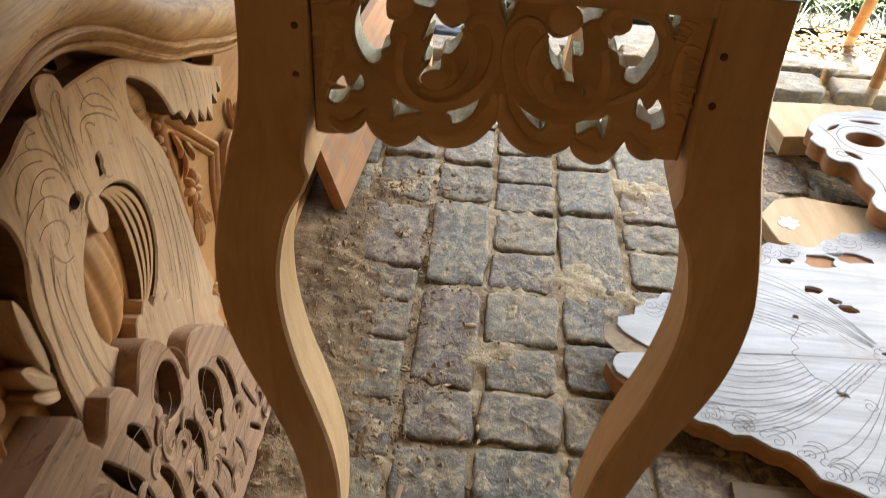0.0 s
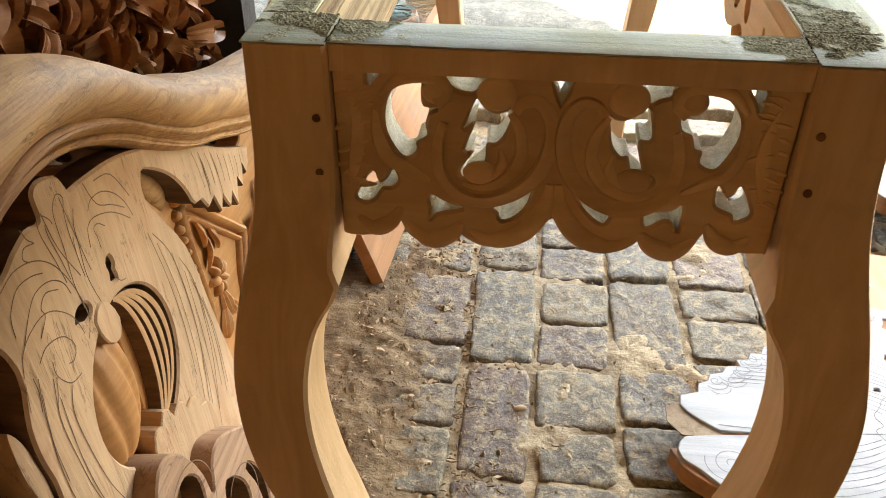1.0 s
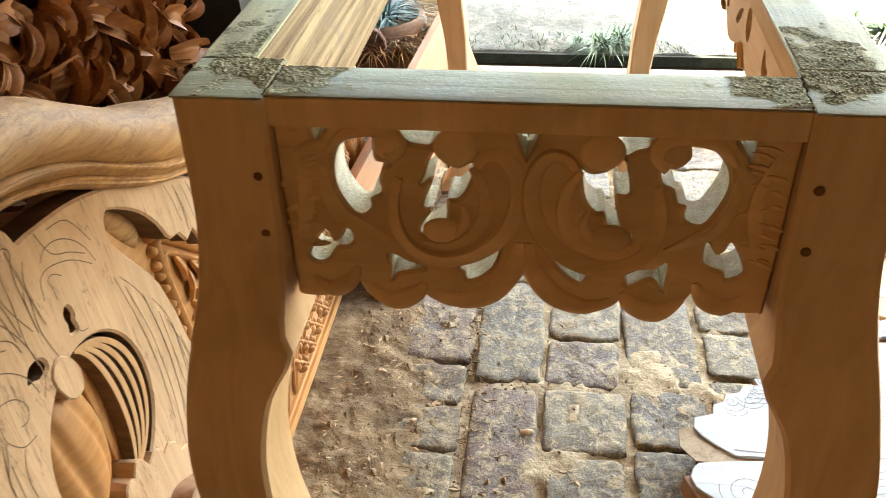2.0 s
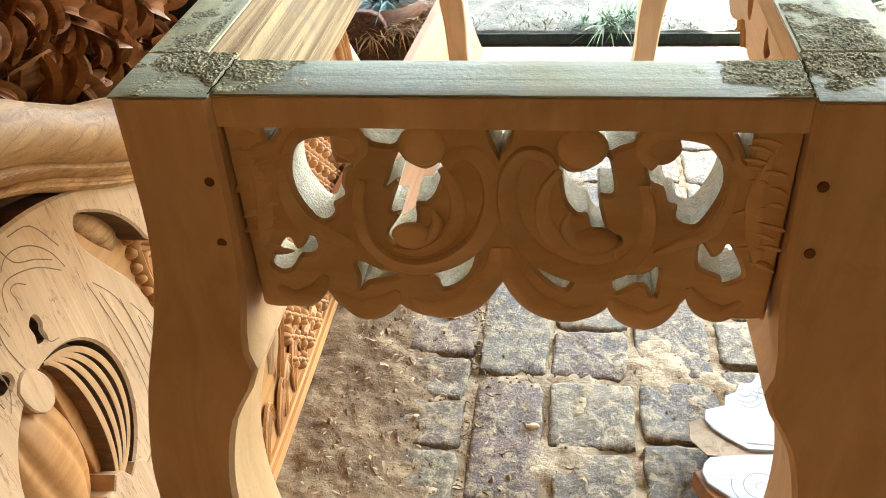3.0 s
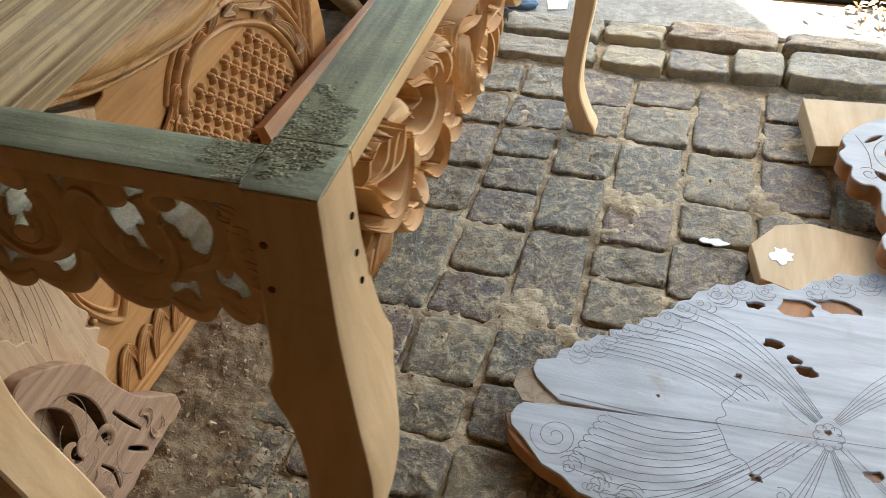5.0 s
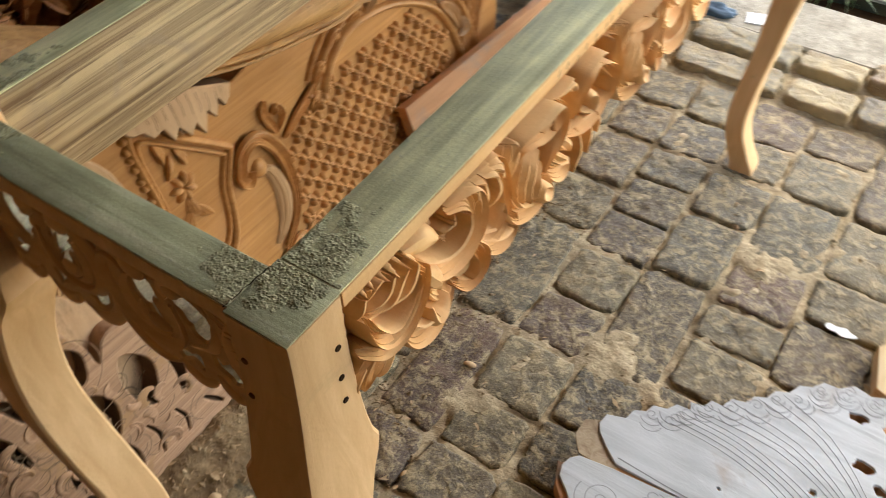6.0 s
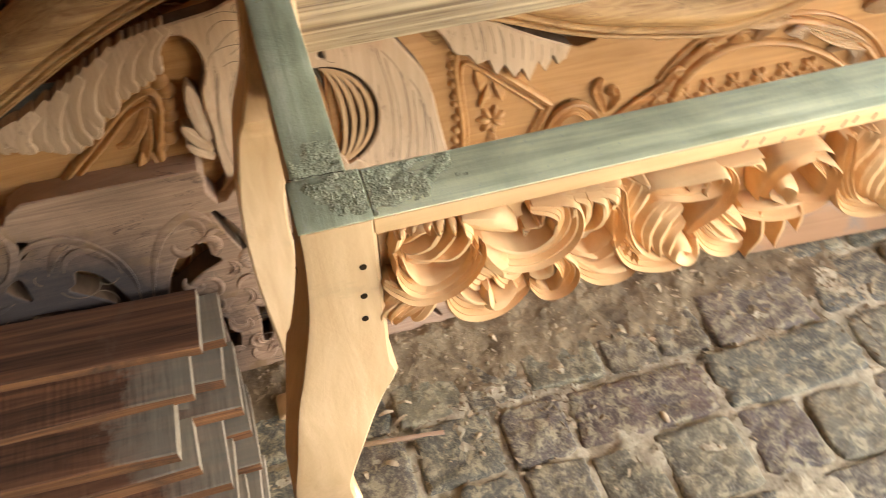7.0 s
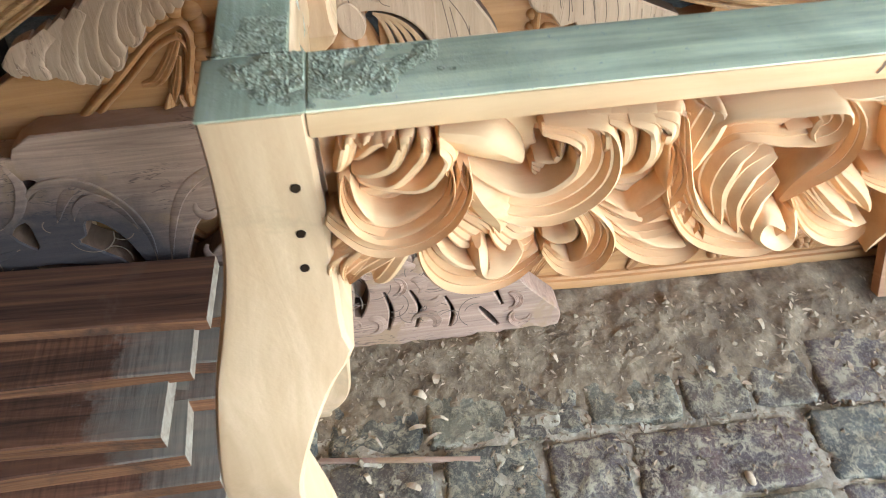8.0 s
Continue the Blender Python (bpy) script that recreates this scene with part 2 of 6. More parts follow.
CREAM = wood("fresh_cut_wood", (0.66, 0.5, 0.3), (0.52, 0.36, 0.19), grain=(8, 1.2, 20), rough=0.65)
PINK = wood("pinkish_plank", (0.47, 0.238, 0.110), (0.33, 0.155, 0.068), grain=(7, 0.8, 12), stain=(0.2, 0.16, 0.12), rough=0.7)
ROSE0 = wood("dark_rosewood_plank", (0.185, 0.078, 0.036), (0.040, 0.018, 0.010), grain=(16, 0.5, 34), span=(0.34, 0.66), stain=(0.13, 0.075, 0.045), stain_at=(0.60, 0.84), rough=0.82, relief=0.002)
SAWN = wood("orange_sawn_edge", (0.34, 0.150, 0.058), (0.12, 0.048, 0.020), grain=(30, 0.6, 30), stain=(0.10, 0.05, 0.026), stain_at=(0.5, 0.7), rough=0.75, relief=0.004, cracks=((30, 6, 160), (0.03, 0.014, 0.008)))
SHAVE = wood("tan_wood_shaving", (0.52, 0.38, 0.225), (0.38, 0.26, 0.14), grain=(60, 8, 60), rough=0.8)
ENDGRAIN = wood("dusty_end_grain", (0.46, 0.37, 0.25), (0.26, 0.18, 0.11), grain=(20, 20, 20), rough=0.85)


def dusty_end(mat, name, dust):
    """The same wood with grey dust lying unevenly on its last stretch towards the near end."""
    m = mat.copy()
    m.name = name
    n, l = m.node_tree.nodes, m.node_tree.links
    p = n["Principled BSDF"]
    src = p.inputs["Base Color"].links[0].from_socket
    tc, sep, add, nz = n.new("ShaderNodeTexCoord"), n.new("ShaderNodeSeparateXYZ"), n.new("ShaderNodeMath"), n.new("ShaderNodeTexNoise")
    l.new(tc.outputs["Object"], sep.inputs[0])
    l.new(tc.outputs["Object"], nz.inputs["Vector"])
    nz.inputs["Scale"].default_value, nz.inputs["Detail"].default_value, nz.inputs["Roughness"].default_value = 34, 9, 0.72
    mul = n.new("ShaderNodeMath")
    mul.operation, mul.inputs[1].default_value = "MULTIPLY", 0.12
    l.new(nz.outputs["Fac"], mul.inputs[0])
    l.new(sep.outputs["Y"], add.inputs[0])
    l.new(mul.outputs[0], add.inputs[1])
    r = ramp(n, ((0.385, (0, 0, 0)), (0.40, (0.35, 0.35, 0.35)), (0.46, (0.68, 0.68, 0.68))))
    sh = n.new("ShaderNodeMath")
    sh.inputs[1].default_value = 0.425
    l.new(add.outputs[0], sh.inputs[0])
    l.new(sh.outputs[0], r.inputs[0])
    scored = sawn_marks(m, mix(n, l, r.outputs[0], src, dust))
    l.new(scored, p.inputs["Base Color"])
    return m


def sawn_marks(m, src):
    """Saw strokes across the plank: thin darker and paler bars with a little relief."""
    n, l = m.node_tree.nodes, m.node_tree.links
    p = n["Principled BSDF"]
    bars = tex(n, l, coords(n, l, (7, 170, 7), (0, 0, 0), 7.0), 1.0, 4, 0.7, 0.3)
    br = ramp(n, ((0.36, (0.70, 0.68, 0.66)), (0.5, (1, 1, 1)), (0.66, (1.28, 1.28, 1.26))))
    l.new(bars, br.inputs[0])
    where = ramp(n, ((0.42, (0.12, 0.12, 0.12)), (0.58, (1, 1, 1))))
    l.new(tex(n, l, coords(n, l, (1, 1, 1), (0, 0, 0), 7.0), 14.0, 4, 0.6, 0.3), where.inputs[0])
    out = mix(n, l, where.outputs[0], src, mix(n, l, 1.0, src, br.outputs[0], "MULTIPLY"))
    bump(n, l, bars, p, 0.0016, 0.6)
    return out


ROSE = dusty_end(ROSE0, "dark_rosewood_dusty_end", (0.235, 0.202, 0.140))


def dark_patch(mat, name, patch_tone):
    """The same wood with a near-black patch spread over its low far end."""
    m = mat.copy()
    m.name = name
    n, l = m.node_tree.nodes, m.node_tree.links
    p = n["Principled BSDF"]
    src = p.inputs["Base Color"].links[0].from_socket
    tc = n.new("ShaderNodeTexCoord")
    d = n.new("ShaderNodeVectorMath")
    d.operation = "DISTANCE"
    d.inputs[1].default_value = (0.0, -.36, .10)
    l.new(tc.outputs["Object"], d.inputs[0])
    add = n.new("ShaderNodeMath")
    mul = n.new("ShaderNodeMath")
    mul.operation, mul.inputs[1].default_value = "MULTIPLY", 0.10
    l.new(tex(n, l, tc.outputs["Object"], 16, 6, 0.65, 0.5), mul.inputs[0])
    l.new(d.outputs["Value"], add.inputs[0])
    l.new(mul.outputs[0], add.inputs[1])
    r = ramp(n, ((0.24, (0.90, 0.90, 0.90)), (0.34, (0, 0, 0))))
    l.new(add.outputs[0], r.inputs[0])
    l.new(mix(n, l, r.outputs[0], src, patch_tone), p.inputs["Base Color"])
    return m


CRESCENT = wood("tan_carved_steps", (0.52, 0.31, 0.150), (0.39, 0.22, 0.098), grain=(6, 26, 1.2), rough=0.75)
# cut wood with the shade of deep cuts put into its colour
SHADED_CUT = wood("shaded_brown_cut_wood", (0.20, 0.115, 0.062), (0.10, 0.055, 0.030), grain=(6, 6, 30), rough=0.85)
DUSTY_DARK = dark_patch(DUSTY, "damp_stained_grey_brown_wood", (0.026, 0.024, 0.025))

# ---- mesh helpers ----
def part(name, bm, material, parent=None, label="", smooth=40, second=None):
    me = bpy.data.meshes.new(name)
    bm.to_mesh(me)
    bm.free()
    me.materials.append(material)
    if second:
        me.materials.append(second)
    if smooth:
        me.shade_smooth()
        me.set_sharp_from_angle(angle=radians(smooth))
    ob = new(name, me)
    ob.parent = parent
    if label:
        ob["label"] = label
    return ob


def thing(name, label, category, group="", kind="", at=(0, 0, 0)):
    return tagged(new(name), label, category, group, kind)


def add_box(bm, lo, hi, bevel=0.0):
    r = bmesh.ops.create_cube(bm, size=1.0)
    c = [(a + b) / 2 for a, b in zip(lo, hi)]
    s = [b - a for a, b in zip(lo, hi)]
    for v in r["verts"]:
        v.co = Vector([c[i] + v.co[i] * s[i] for i in range(3)])
    if bevel:
        es = {e for v in r["verts"] for e in v.link_edges}
        bmesh.ops.bevel(bm, geom=list(es), offset=bevel, segments=2, affect="EDGES", profile=0.6)


def box(lo, hi, bevel=0.0):
    bm = bmesh.new()
    add_box(bm, lo, hi, bevel)
    return bm


def smooth_table(table):
    """A smooth function through (position, value) rows in rising order."""
    xs, ys = [r[0] for r in table], [r[1] for r in table]
    k = [0.0] * len(xs)
    for i in range(1, len(xs) - 1):
        k[i] = (ys[i + 1] - ys[i - 1]) / (xs[i + 1] - xs[i - 1])

    def f(x):
        if x <= xs[0]:
            return ys[0]
        for i in range(len(xs) - 1):
            if x <= xs[i + 1]:
                h = xs[i + 1] - xs[i]
                u = (x - xs[i]) / h
                return ((2 * u**3 - 3 * u**2 + 1) * ys[i] + (u**3 - 2 * u**2 + u) * h * k[i]
                        + (-2 * u**3 + 3 * u**2) * ys[i + 1] + (u**3 - u**2) * h * k[i + 1])
        return ys[-1]
    return f
from mathutils import geometry


# ---- carving helpers: (u, v) lie in a plane, w stands out of it ----
def curve(pts, per=6, closed=False):
    """Points of a smooth line through pts."""
    n = len(pts)
    out = []
    for i in range(n if closed else n - 1):
        if closed:
            p0, p1, p2, p3 = pts[i - 1], pts[i], pts[(i + 1) % n], pts[(i + 2) % n]
        else:
            p0, p1, p2, p3 = pts[max(i - 1, 0)], pts[i], pts[i + 1], pts[min(i + 2, n - 1)]
        for k in range(per):
            t = k / per
            out.append(tuple(0.5 * (2 * b + (c - a) * t + (2 * a - 5 * b + 4 * c - d) * t * t + (3 * b - a - 3 * c + d) * t**3)
                             for a, b, c, d in zip(p0, p1, p2, p3)))
    if not closed:
        out.append(tuple(pts[-1]))
    return out


def mm(pts):
    return [(a / 1000, b / 1000) for a, b in pts]


def mirrored(pts, about=0.0):
    return [(2 * about - a, b) for a, b in pts][::-1]


def x_out(u, v, w):      # carving that faces +x
    return Vector((w, u, v))


def y_back(u, v, w):     # carving that faces -y
    return Vector((u, -w, v))


def z_up(u, v, w):       # carving that faces up
    return Vector((u, v, w))


ROUND = [(-1, 0.0), (-0.87, 0.5), (-0.5, 0.87), (0, 1.0), (0.5, 0.87), (0.87, 0.5), (1, 0.0)]
GOUGE = [(-1, 0.5), (-0.9, 0.94), (-0.78, 1.0), (-0.62, 0.8), (-0.48, 0.84), (-0.34, 0.62), (-0.2, 0.66), (0, 0.48), (0.2, 0.66), (0.34, 0.62), (0.48, 0.84), (0.62, 0.8), (0.78, 1.0), (0.9, 0.94), (1, 0.5)]
CLAW = [(-1, 0.15), (-0.6, 0.5), (-0.45, 0.5), (-0.1, 0.8), (0.05, 0.78), (0.5, 1.0), (0.8, 0.98), (0.92, 0.8), (1, 0.5)]
OGEE = [(-1, 0.0), (-0.95, 0.35), (-0.6, 0.45), (-0.55, 0.8), (0, 1.0), (0.55, 0.8), (0.6, 0.45), (0.95, 0.35), (1, 0.0)]
FLAT = [(-1, 1.0), (1, 1.0)]


def three(vals, t):
    """Value at 0..1 along start, middle, end."""
    a, b, c = vals
    s = math.sin(math.pi * t)
    return (a * (1 - t) + c * t) * (1 - s) + b * s


def sweep(bm, place, pts, width, height, profile=ROUND, base=0.0, floor=None, per=6, closed=False):
    """A shaped strip along a line; width (half) and height are start, middle, end in metres."""
    line = curve(pts, per, closed)
    n = len(line)
    rings = []
    for i, (u, v) in enumerate(line):
        a = line[i - 1] if (i or closed) else line[0]
        b = line[(i + 1) % n] if (i + 1 < n or closed) else line[-1]
        d = Vector((b[0] - a[0], b[1] - a[1]))
        d = d.normalized() if d.length > 1e-9 else Vector((1, 0))
        nx, ny = -d.y, d.x
        t = i / max(n - 1, 1)
        w_, h_ = three(width, t), three(height, t)
        ring = [place(u + nx * w_ * k, v + ny * w_ * k, base + h_ * q) for k, q in profile]
        if floor is not None:
            k0, k1 = profile[0][0], profile[-1][0]
            ring = [place(u + nx * w_ * k0, v + ny * w_ * k0, floor)] + ring + [place(u + nx * w_ * k1, v + ny * w_ * k1, floor)]
        rings.append([bm.verts.new(p) for p in ring])
    m = len(rings[0])
    pairs = list(zip(rings, rings[1:])) + ([(rings[-1], rings[0])] if closed else [])
    for r, s in pairs:
        for k in range(m - 1):
            bm.faces.new((r[k], r[k + 1], s[k + 1], s[k]))
    if not closed and m > 2:
        bm.faces.new(rings[0][::-1])
        bm.faces.new(rings[-1])


def slab(bm, place, outline, w0, w1, holes=(), chamfer=0.0015):
    """A flat board cut to an outline, with holes through it and softened upper edges."""
    loops = [list(outline)] + [list(h) for h in holes]
    flat = []
    for i, lp in enumerate(loops):
        area = sum(a[0] * b[1] - b[0] * a[1] for a, b in zip(lp, lp[1:] + lp[:1]))
        if (area < 0) == (i == 0):
            lp.reverse()
        flat.append(lp)
    low, mid, top, tops2d = [], [], [], []
    for lp in flat:
        n = len(lp)
        inner = []
        for k in range(n):
            a, b = Vector(lp[k - 1]), Vector(lp[(k + 1) % n])
            d = (b - a).normalized() if (b - a).length > 1e-9 else Vector((1, 0))
            inner.append((lp[k][0] - d.y * chamfer, lp[k][1] + d.x * chamfer))
        low.append([bm.verts.new(place(u, v, w0)) for u, v in lp])
        mid.append([bm.verts.new(place(u, v, w1 - chamfer)) for u, v in lp])
        top.append([bm.verts.new(place(u, v, w1)) for u, v in inner])
        tops2d.append([Vector((u, v, 0)) for u, v in inner])
    for stack in ((low, mid), (mid, top)):
        for r, s in zip(*stack):
            for k in range(len(r)):
                j = (k + 1) % len(r)
                bm.faces.new((r[k], r[j], s[j], s[k]))
    tris = geometry.tessellate_polygon(tops2d)
    for ring, flip in ((top, False), (low, True)):
        vs = [v for lp in ring for v in lp]
        for t in tris:
            if len(set(t)) == 3:
                try:
                    bm.faces.new([vs[i] for i in (t[::-1] if flip else t)])
                except ValueError:
                    pass


def clean(bm):
    bmesh.ops.recalc_face_normals(bm, faces=bm.faces)
    return bm


def arc(cx, cy, rx, ry, a0, a1, n=24):
    return [(cx + rx * math.cos(radians(a0 + (a1 - a0) * i / n)), cy + ry * math.sin(radians(a0 + (a1 - a0) * i / n))) for i in range(n + 1)]


def spiral(cx, cy, r0, r1, a0, a1, n=30):
    return [(cx + (r0 + (r1 - r0) * i / n) * math.cos(radians(a0 + (a1 - a0) * i / n)),
             cy + (r0 + (r1 - r0) * i / n) * math.sin(radians(a0 + (a1 - a0) * i / n))) for i in range(n + 1)]


def lump(bm, place, u, v, ru, rv, h, base=0.0, turn=0.0, n=10, rings=4):
    """A low domed boss."""
    c, s = math.cos(turn), math.sin(turn)
    rows = []
    for j in range(rings):
        a = math.pi / 2 * j / rings
        rows.append([bm.verts.new(place(u + (c * ru * math.cos(t) - s * rv * math.sin(t)) * math.cos(a),
                                        v + (s * ru * math.cos(t) + c * rv * math.sin(t)) * math.cos(a), base + h * math.sin(a)))
                     for t in (2 * math.pi * k / n for k in range(n))])
    tip = bm.verts.new(place(u, v, base + h))
    for r, s2 in zip(rows, rows[1:]):
        for k in range(n):
            bm.faces.new((r[k], r[(k + 1) % n], s2[(k + 1) % n], s2[k]))
    for k in range(n):
        bm.faces.new((rows[-1][k], rows[-1][(k + 1) % n], tip))


def pencil(bm, place, pts, w, half=0.0006, per=6):
    """A drawn line lying on a face."""
    sweep(bm, place, pts, (half, half, half), (0.0003, 0.0003, 0.0003), FLAT, base=w, per=per)

# ---- ground, and unseen walls and roof added to shape the light ----
ground = part("ground", box((-60, -60, -0.6), (60, 60, -0.028)), VERGE, smooth=0)
tagged(ground, "pale dry earth around the paved yard", "ground", kind="structure")


def heap_share(x, y):
    return max(0.0, min(1.0, (-x - .115) / .14)) * max(0.0, min(1.0, (1.05 - y) / .4))


def bed_height(x, y):
    """Sandy bed between the setts, and the drift of sawdust towards the panels."""
    heap = heap_share(x, y)
    rough = .0080 * noise.fractal((x * 16, y * 16, 0.3), 1.0, 2.0, 4) + .0042 * noise.noise((x * 70, y * 70, 2.0))
    drift = .015 + .008 * noise.noise((x * 6, y * 6, 4.0)) + .0065 * noise.fractal((x * 22, y * 22, 6.0), 0.8, 2.1, 6)
    return -.0062 + (rough + .0075 * noise.noise((x * 7, y * 7, 9.0))) * (1 - heap) + .002 * heap + drift * heap


bm = bmesh.new()
NX, NY, BX0, BX1, BY0, BY1 = 360, 420, -1.1, 1.5, -1.2, 1.75
rows = [[bm.verts.new((BX0 + (BX1 - BX0) * i / NX, BY0 + (BY1 - BY0) * j / NY,
                       bed_height(BX0 + (BX1 - BX0) * i / NX, BY0 + (BY1 - BY0) * j / NY))) for j in range(NY + 1)] for i in range(NX + 1)]
for i in range(NX):
    for j in range(NY):
        bm.faces.new((rows[i][j], rows[i + 1][j], rows[i + 1][j + 1], rows[i][j + 1]))
bed = part("pavement", bm, SAND, smooth=180)
tagged(bed, "worn grey stone setts bedded in sand and sawdust", "pavement", kind="structure")

bm = bmesh.new()
NX, NY = 150, 330
rows = []
for i in range(NX + 1):
    row = []
    for j in range(NY + 1):
        x, y = -.48 + .56 * i / NX, -.32 + 1.45 * j / NY
        edge_in = heap_share(x, y) + .35 * noise.noise((x * 22, y * 22, 7.0)) * min(1.0, 6 * heap_share(x, y))
        row.append(bm.verts.new((x, y, bed_height(x, y) + (.0012 if edge_in > .12 else -.012))))
    rows.append(row)
for i in range(NX):
    for j in range(NY):
        bm.faces.new((rows[i][j], rows[i + 1][j], rows[i + 1][j + 1], rows[i][j + 1]))
tagged(part("sawdust_heap", bm, DIRT, None, smooth=180), "low drift of brown sawdust and earth on the setts", "sawdust", kind="stuff")

# unseen walls, added to close off light round the scene
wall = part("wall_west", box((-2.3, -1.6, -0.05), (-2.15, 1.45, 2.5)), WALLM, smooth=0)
tagged(wall, "unseen dark wall added to block light behind the carvings", "wall", kind="structure")
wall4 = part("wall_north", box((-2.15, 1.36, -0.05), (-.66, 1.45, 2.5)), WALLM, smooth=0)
tagged(wall4, "unseen dark wall end added to block light behind the carvings", "wall", kind="structure")
# unseen reflector: throws warm light back onto faces that look south
wall2 = part("wall_south", box((-2.3, -1.75, -0.05), (3.0, -1.6, 2.5)), WALLS, smooth=0)
tagged(wall2, "unseen warm wall added to bounce light onto near faces", "wall", kind="structure")

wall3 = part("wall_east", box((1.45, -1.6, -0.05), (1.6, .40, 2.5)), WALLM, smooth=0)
tagged(wall3, "short unseen dark wall added to block light from the east", "wall", kind="structure")

# unseen roof, cut so that its edge draws the sun's shade line
SHIFT = 2.4 / math.tan(radians(SUN_ELEV))
sx_, sy_ = math.sin(radians(SUN_AZ)) * SHIFT, math.cos(radians(SUN_AZ)) * SHIFT
shade = [(-3.4, -3.2), (1.9, -3.2), (1.9, .1), (1.2, 1.28), (.93, 1.64), (.62, 1.70), (.37, 2.07), (-.2, 2.6), (-1.6, 2.8), (-3.4, 2.6)]
bm = bmesh.new()
# made-up roof gap that drops a spot of sun on the near leg
FOOT_SUN_GAP = Vector((.150, .008, .31)) + SUNWARD * (2.10 / math.sin(radians(SUN_ELEV)))
slab(bm, z_up, [(x + sx_, y + sy_) for x, y in shade], 2.4, 2.43, [arc(FOOT_SUN_GAP.x + .022, FOOT_SUN_GAP.y + .01, .021, .06, 0, 360, 14)[:-1]], .004)
roof = part("ceiling", clean(bm), TIMBER, smooth=0)
tagged(roof, "unseen low roof added to shape sun and shade", "ceiling", kind="structure")

# ---- console table frame ----
X0, X1, YE, TOP = -0.193, 0.211, 1.268, 0.80
LEG = 0.055
# leg outline: outward offset and thickness, across and along the table, by height
OX = smooth_table([(0, .026), (.03, .008), (.07, -.016), (.13, -.034), (.2, -.041), (.26, -.041), (.30, -.037), (.35, -.027), (.403, -.011), (.453, .007), (.50, .020), (.545, .025), (.58, .022), (.62, .015), (.676, .004), (.72, 0), (.8, 0)])
TX = smooth_table([(0, .048), (.04, .042), (.12, .038), (.25, .038), (.347, .044), (.423, .050), (.482, .055), (.55, .057), (.60, .060), (.63, .070), (.645, .062), (.68, .058), (.73, .055), (.8, .055)])
OXF = smooth_table([(0, .022), (.04, .004), (.10, -.014), (.16, -.016), (.22, -.010), (.28, -.002), (.35, .006), (.42, .018), (.48, .026), (.53, .028), (.57, .024), (.62, .015), (.676, .004), (.72, 0), (.8, 0)])
OY = smooth_table([(0, .080), (.04, .070), (.09, .056), (.16, .048), (.25, .045), (.33, .050), (.394, .054), (.45, .054), (.5, .050), (.55, .042), (.61, .031), (.65, .019), (.69, .009), (.73, .003), (.8, 0)])
TY = smooth_table([(0, .050), (.05, .050), (.126, .060), (.2, .060), (.307, .058), (.39, .058), (.48, .056), (.54, .060), (.57, .065), (.605, .074), (.63, .083), (.645, .075), (.68, .066), (.73, .058), (.8, .055)])
table = thing("console_table", "unfinished pale wood console table frame with carved aprons, grey-green top", "table")


def leg_mesh(sx, sy):
    bm = bmesh.new()
    rings = []
    N = 72
    for i in range(N + 1):
        z = (TOP - 0.0015) * i / N
        wob = 0.0006 * noise.noise((z * 14, sx * 3, sy * 5))
        ox = OX(z) if sy < 0 else OXF(z)
        oy = OY(z) if sy < 0 else .35 * OY(z) - .030 * max(0.0, 1 - z / .35)
        a, b, e, f = ox + wob, ox - TX(z), oy + wob, oy - TY(z)
        c, d = 0.007, 0.003
        pts = [(a - c, e), (a - c * .3, e - c * .3), (a, e - c), (a, f + d), (a - d, f), (b + d, f), (b, f + d), (b, e - d), (b + d, e)]
        rings.append([bm.verts.new((sx * p, sy * q, z)) for p, q in pts])
    k_ = len(rings[0])
    for r, s in zip(rings, rings[1:]):
        for k in range(k_):
            bm.faces.new((r[k], r[(k + 1) % k_], s[(k + 1) % k_], s[k]))
    bm.faces.new(rings[0][::-1])
    bm.faces.new(rings[-1])
    return clean(bm)


def crusty(lo, hi, heart, reach, seed, rough):
    """A thin granular crust on a top face, thickest round its heart, with a ragged outline."""
    bm = bmesh.new()
    step = .0006
    nx, ny = int((hi[0] - lo[0]) / step), int((hi[1] - lo[1]) / step)
    grid = {}
    for i in range(nx + 1):
        for j in range(ny + 1):
            x, y = lo[0] + (hi[0] - lo[0]) * i / nx, lo[1] + (hi[1] - lo[1]) * j / ny
            d = math.hypot((x - heart[0]) / reach[0], (y - heart[1]) / reach[1])
            m = 1.05 - d + .75 * noise.fractal((x * 55 + seed, y * 55, seed), 1.0, 2.0, 3)
            g = .75 * noise.noise((x * 420, y * 420, seed)) + .95 * noise.noise((x * 900, y * 900, seed + 4)) + .6 * noise.noise((x * 150, y * 130, seed + 8))
            e = min(i, nx - i, j, ny - j)
            h = min(1.0, max(0.0, m * 2)) * rough * max(0.0, .55 + .50 * g) if e else 0.0
            grid[i, j] = (x, y, TOP + h - .0002, h)
    verts = {}

    def vert(k):
        if k not in verts:
            verts[k] = bm.verts.new(grid[k][:3])
        return verts[k]

    for i in range(nx):
        for j in range(ny):
            ks = ((i, j), (i + 1, j), (i + 1, j + 1), (i, j + 1))
            if any(grid[k][3] > .0002 for k in ks):
                bm.faces.new([vert(k) for k in ks])
    return bm


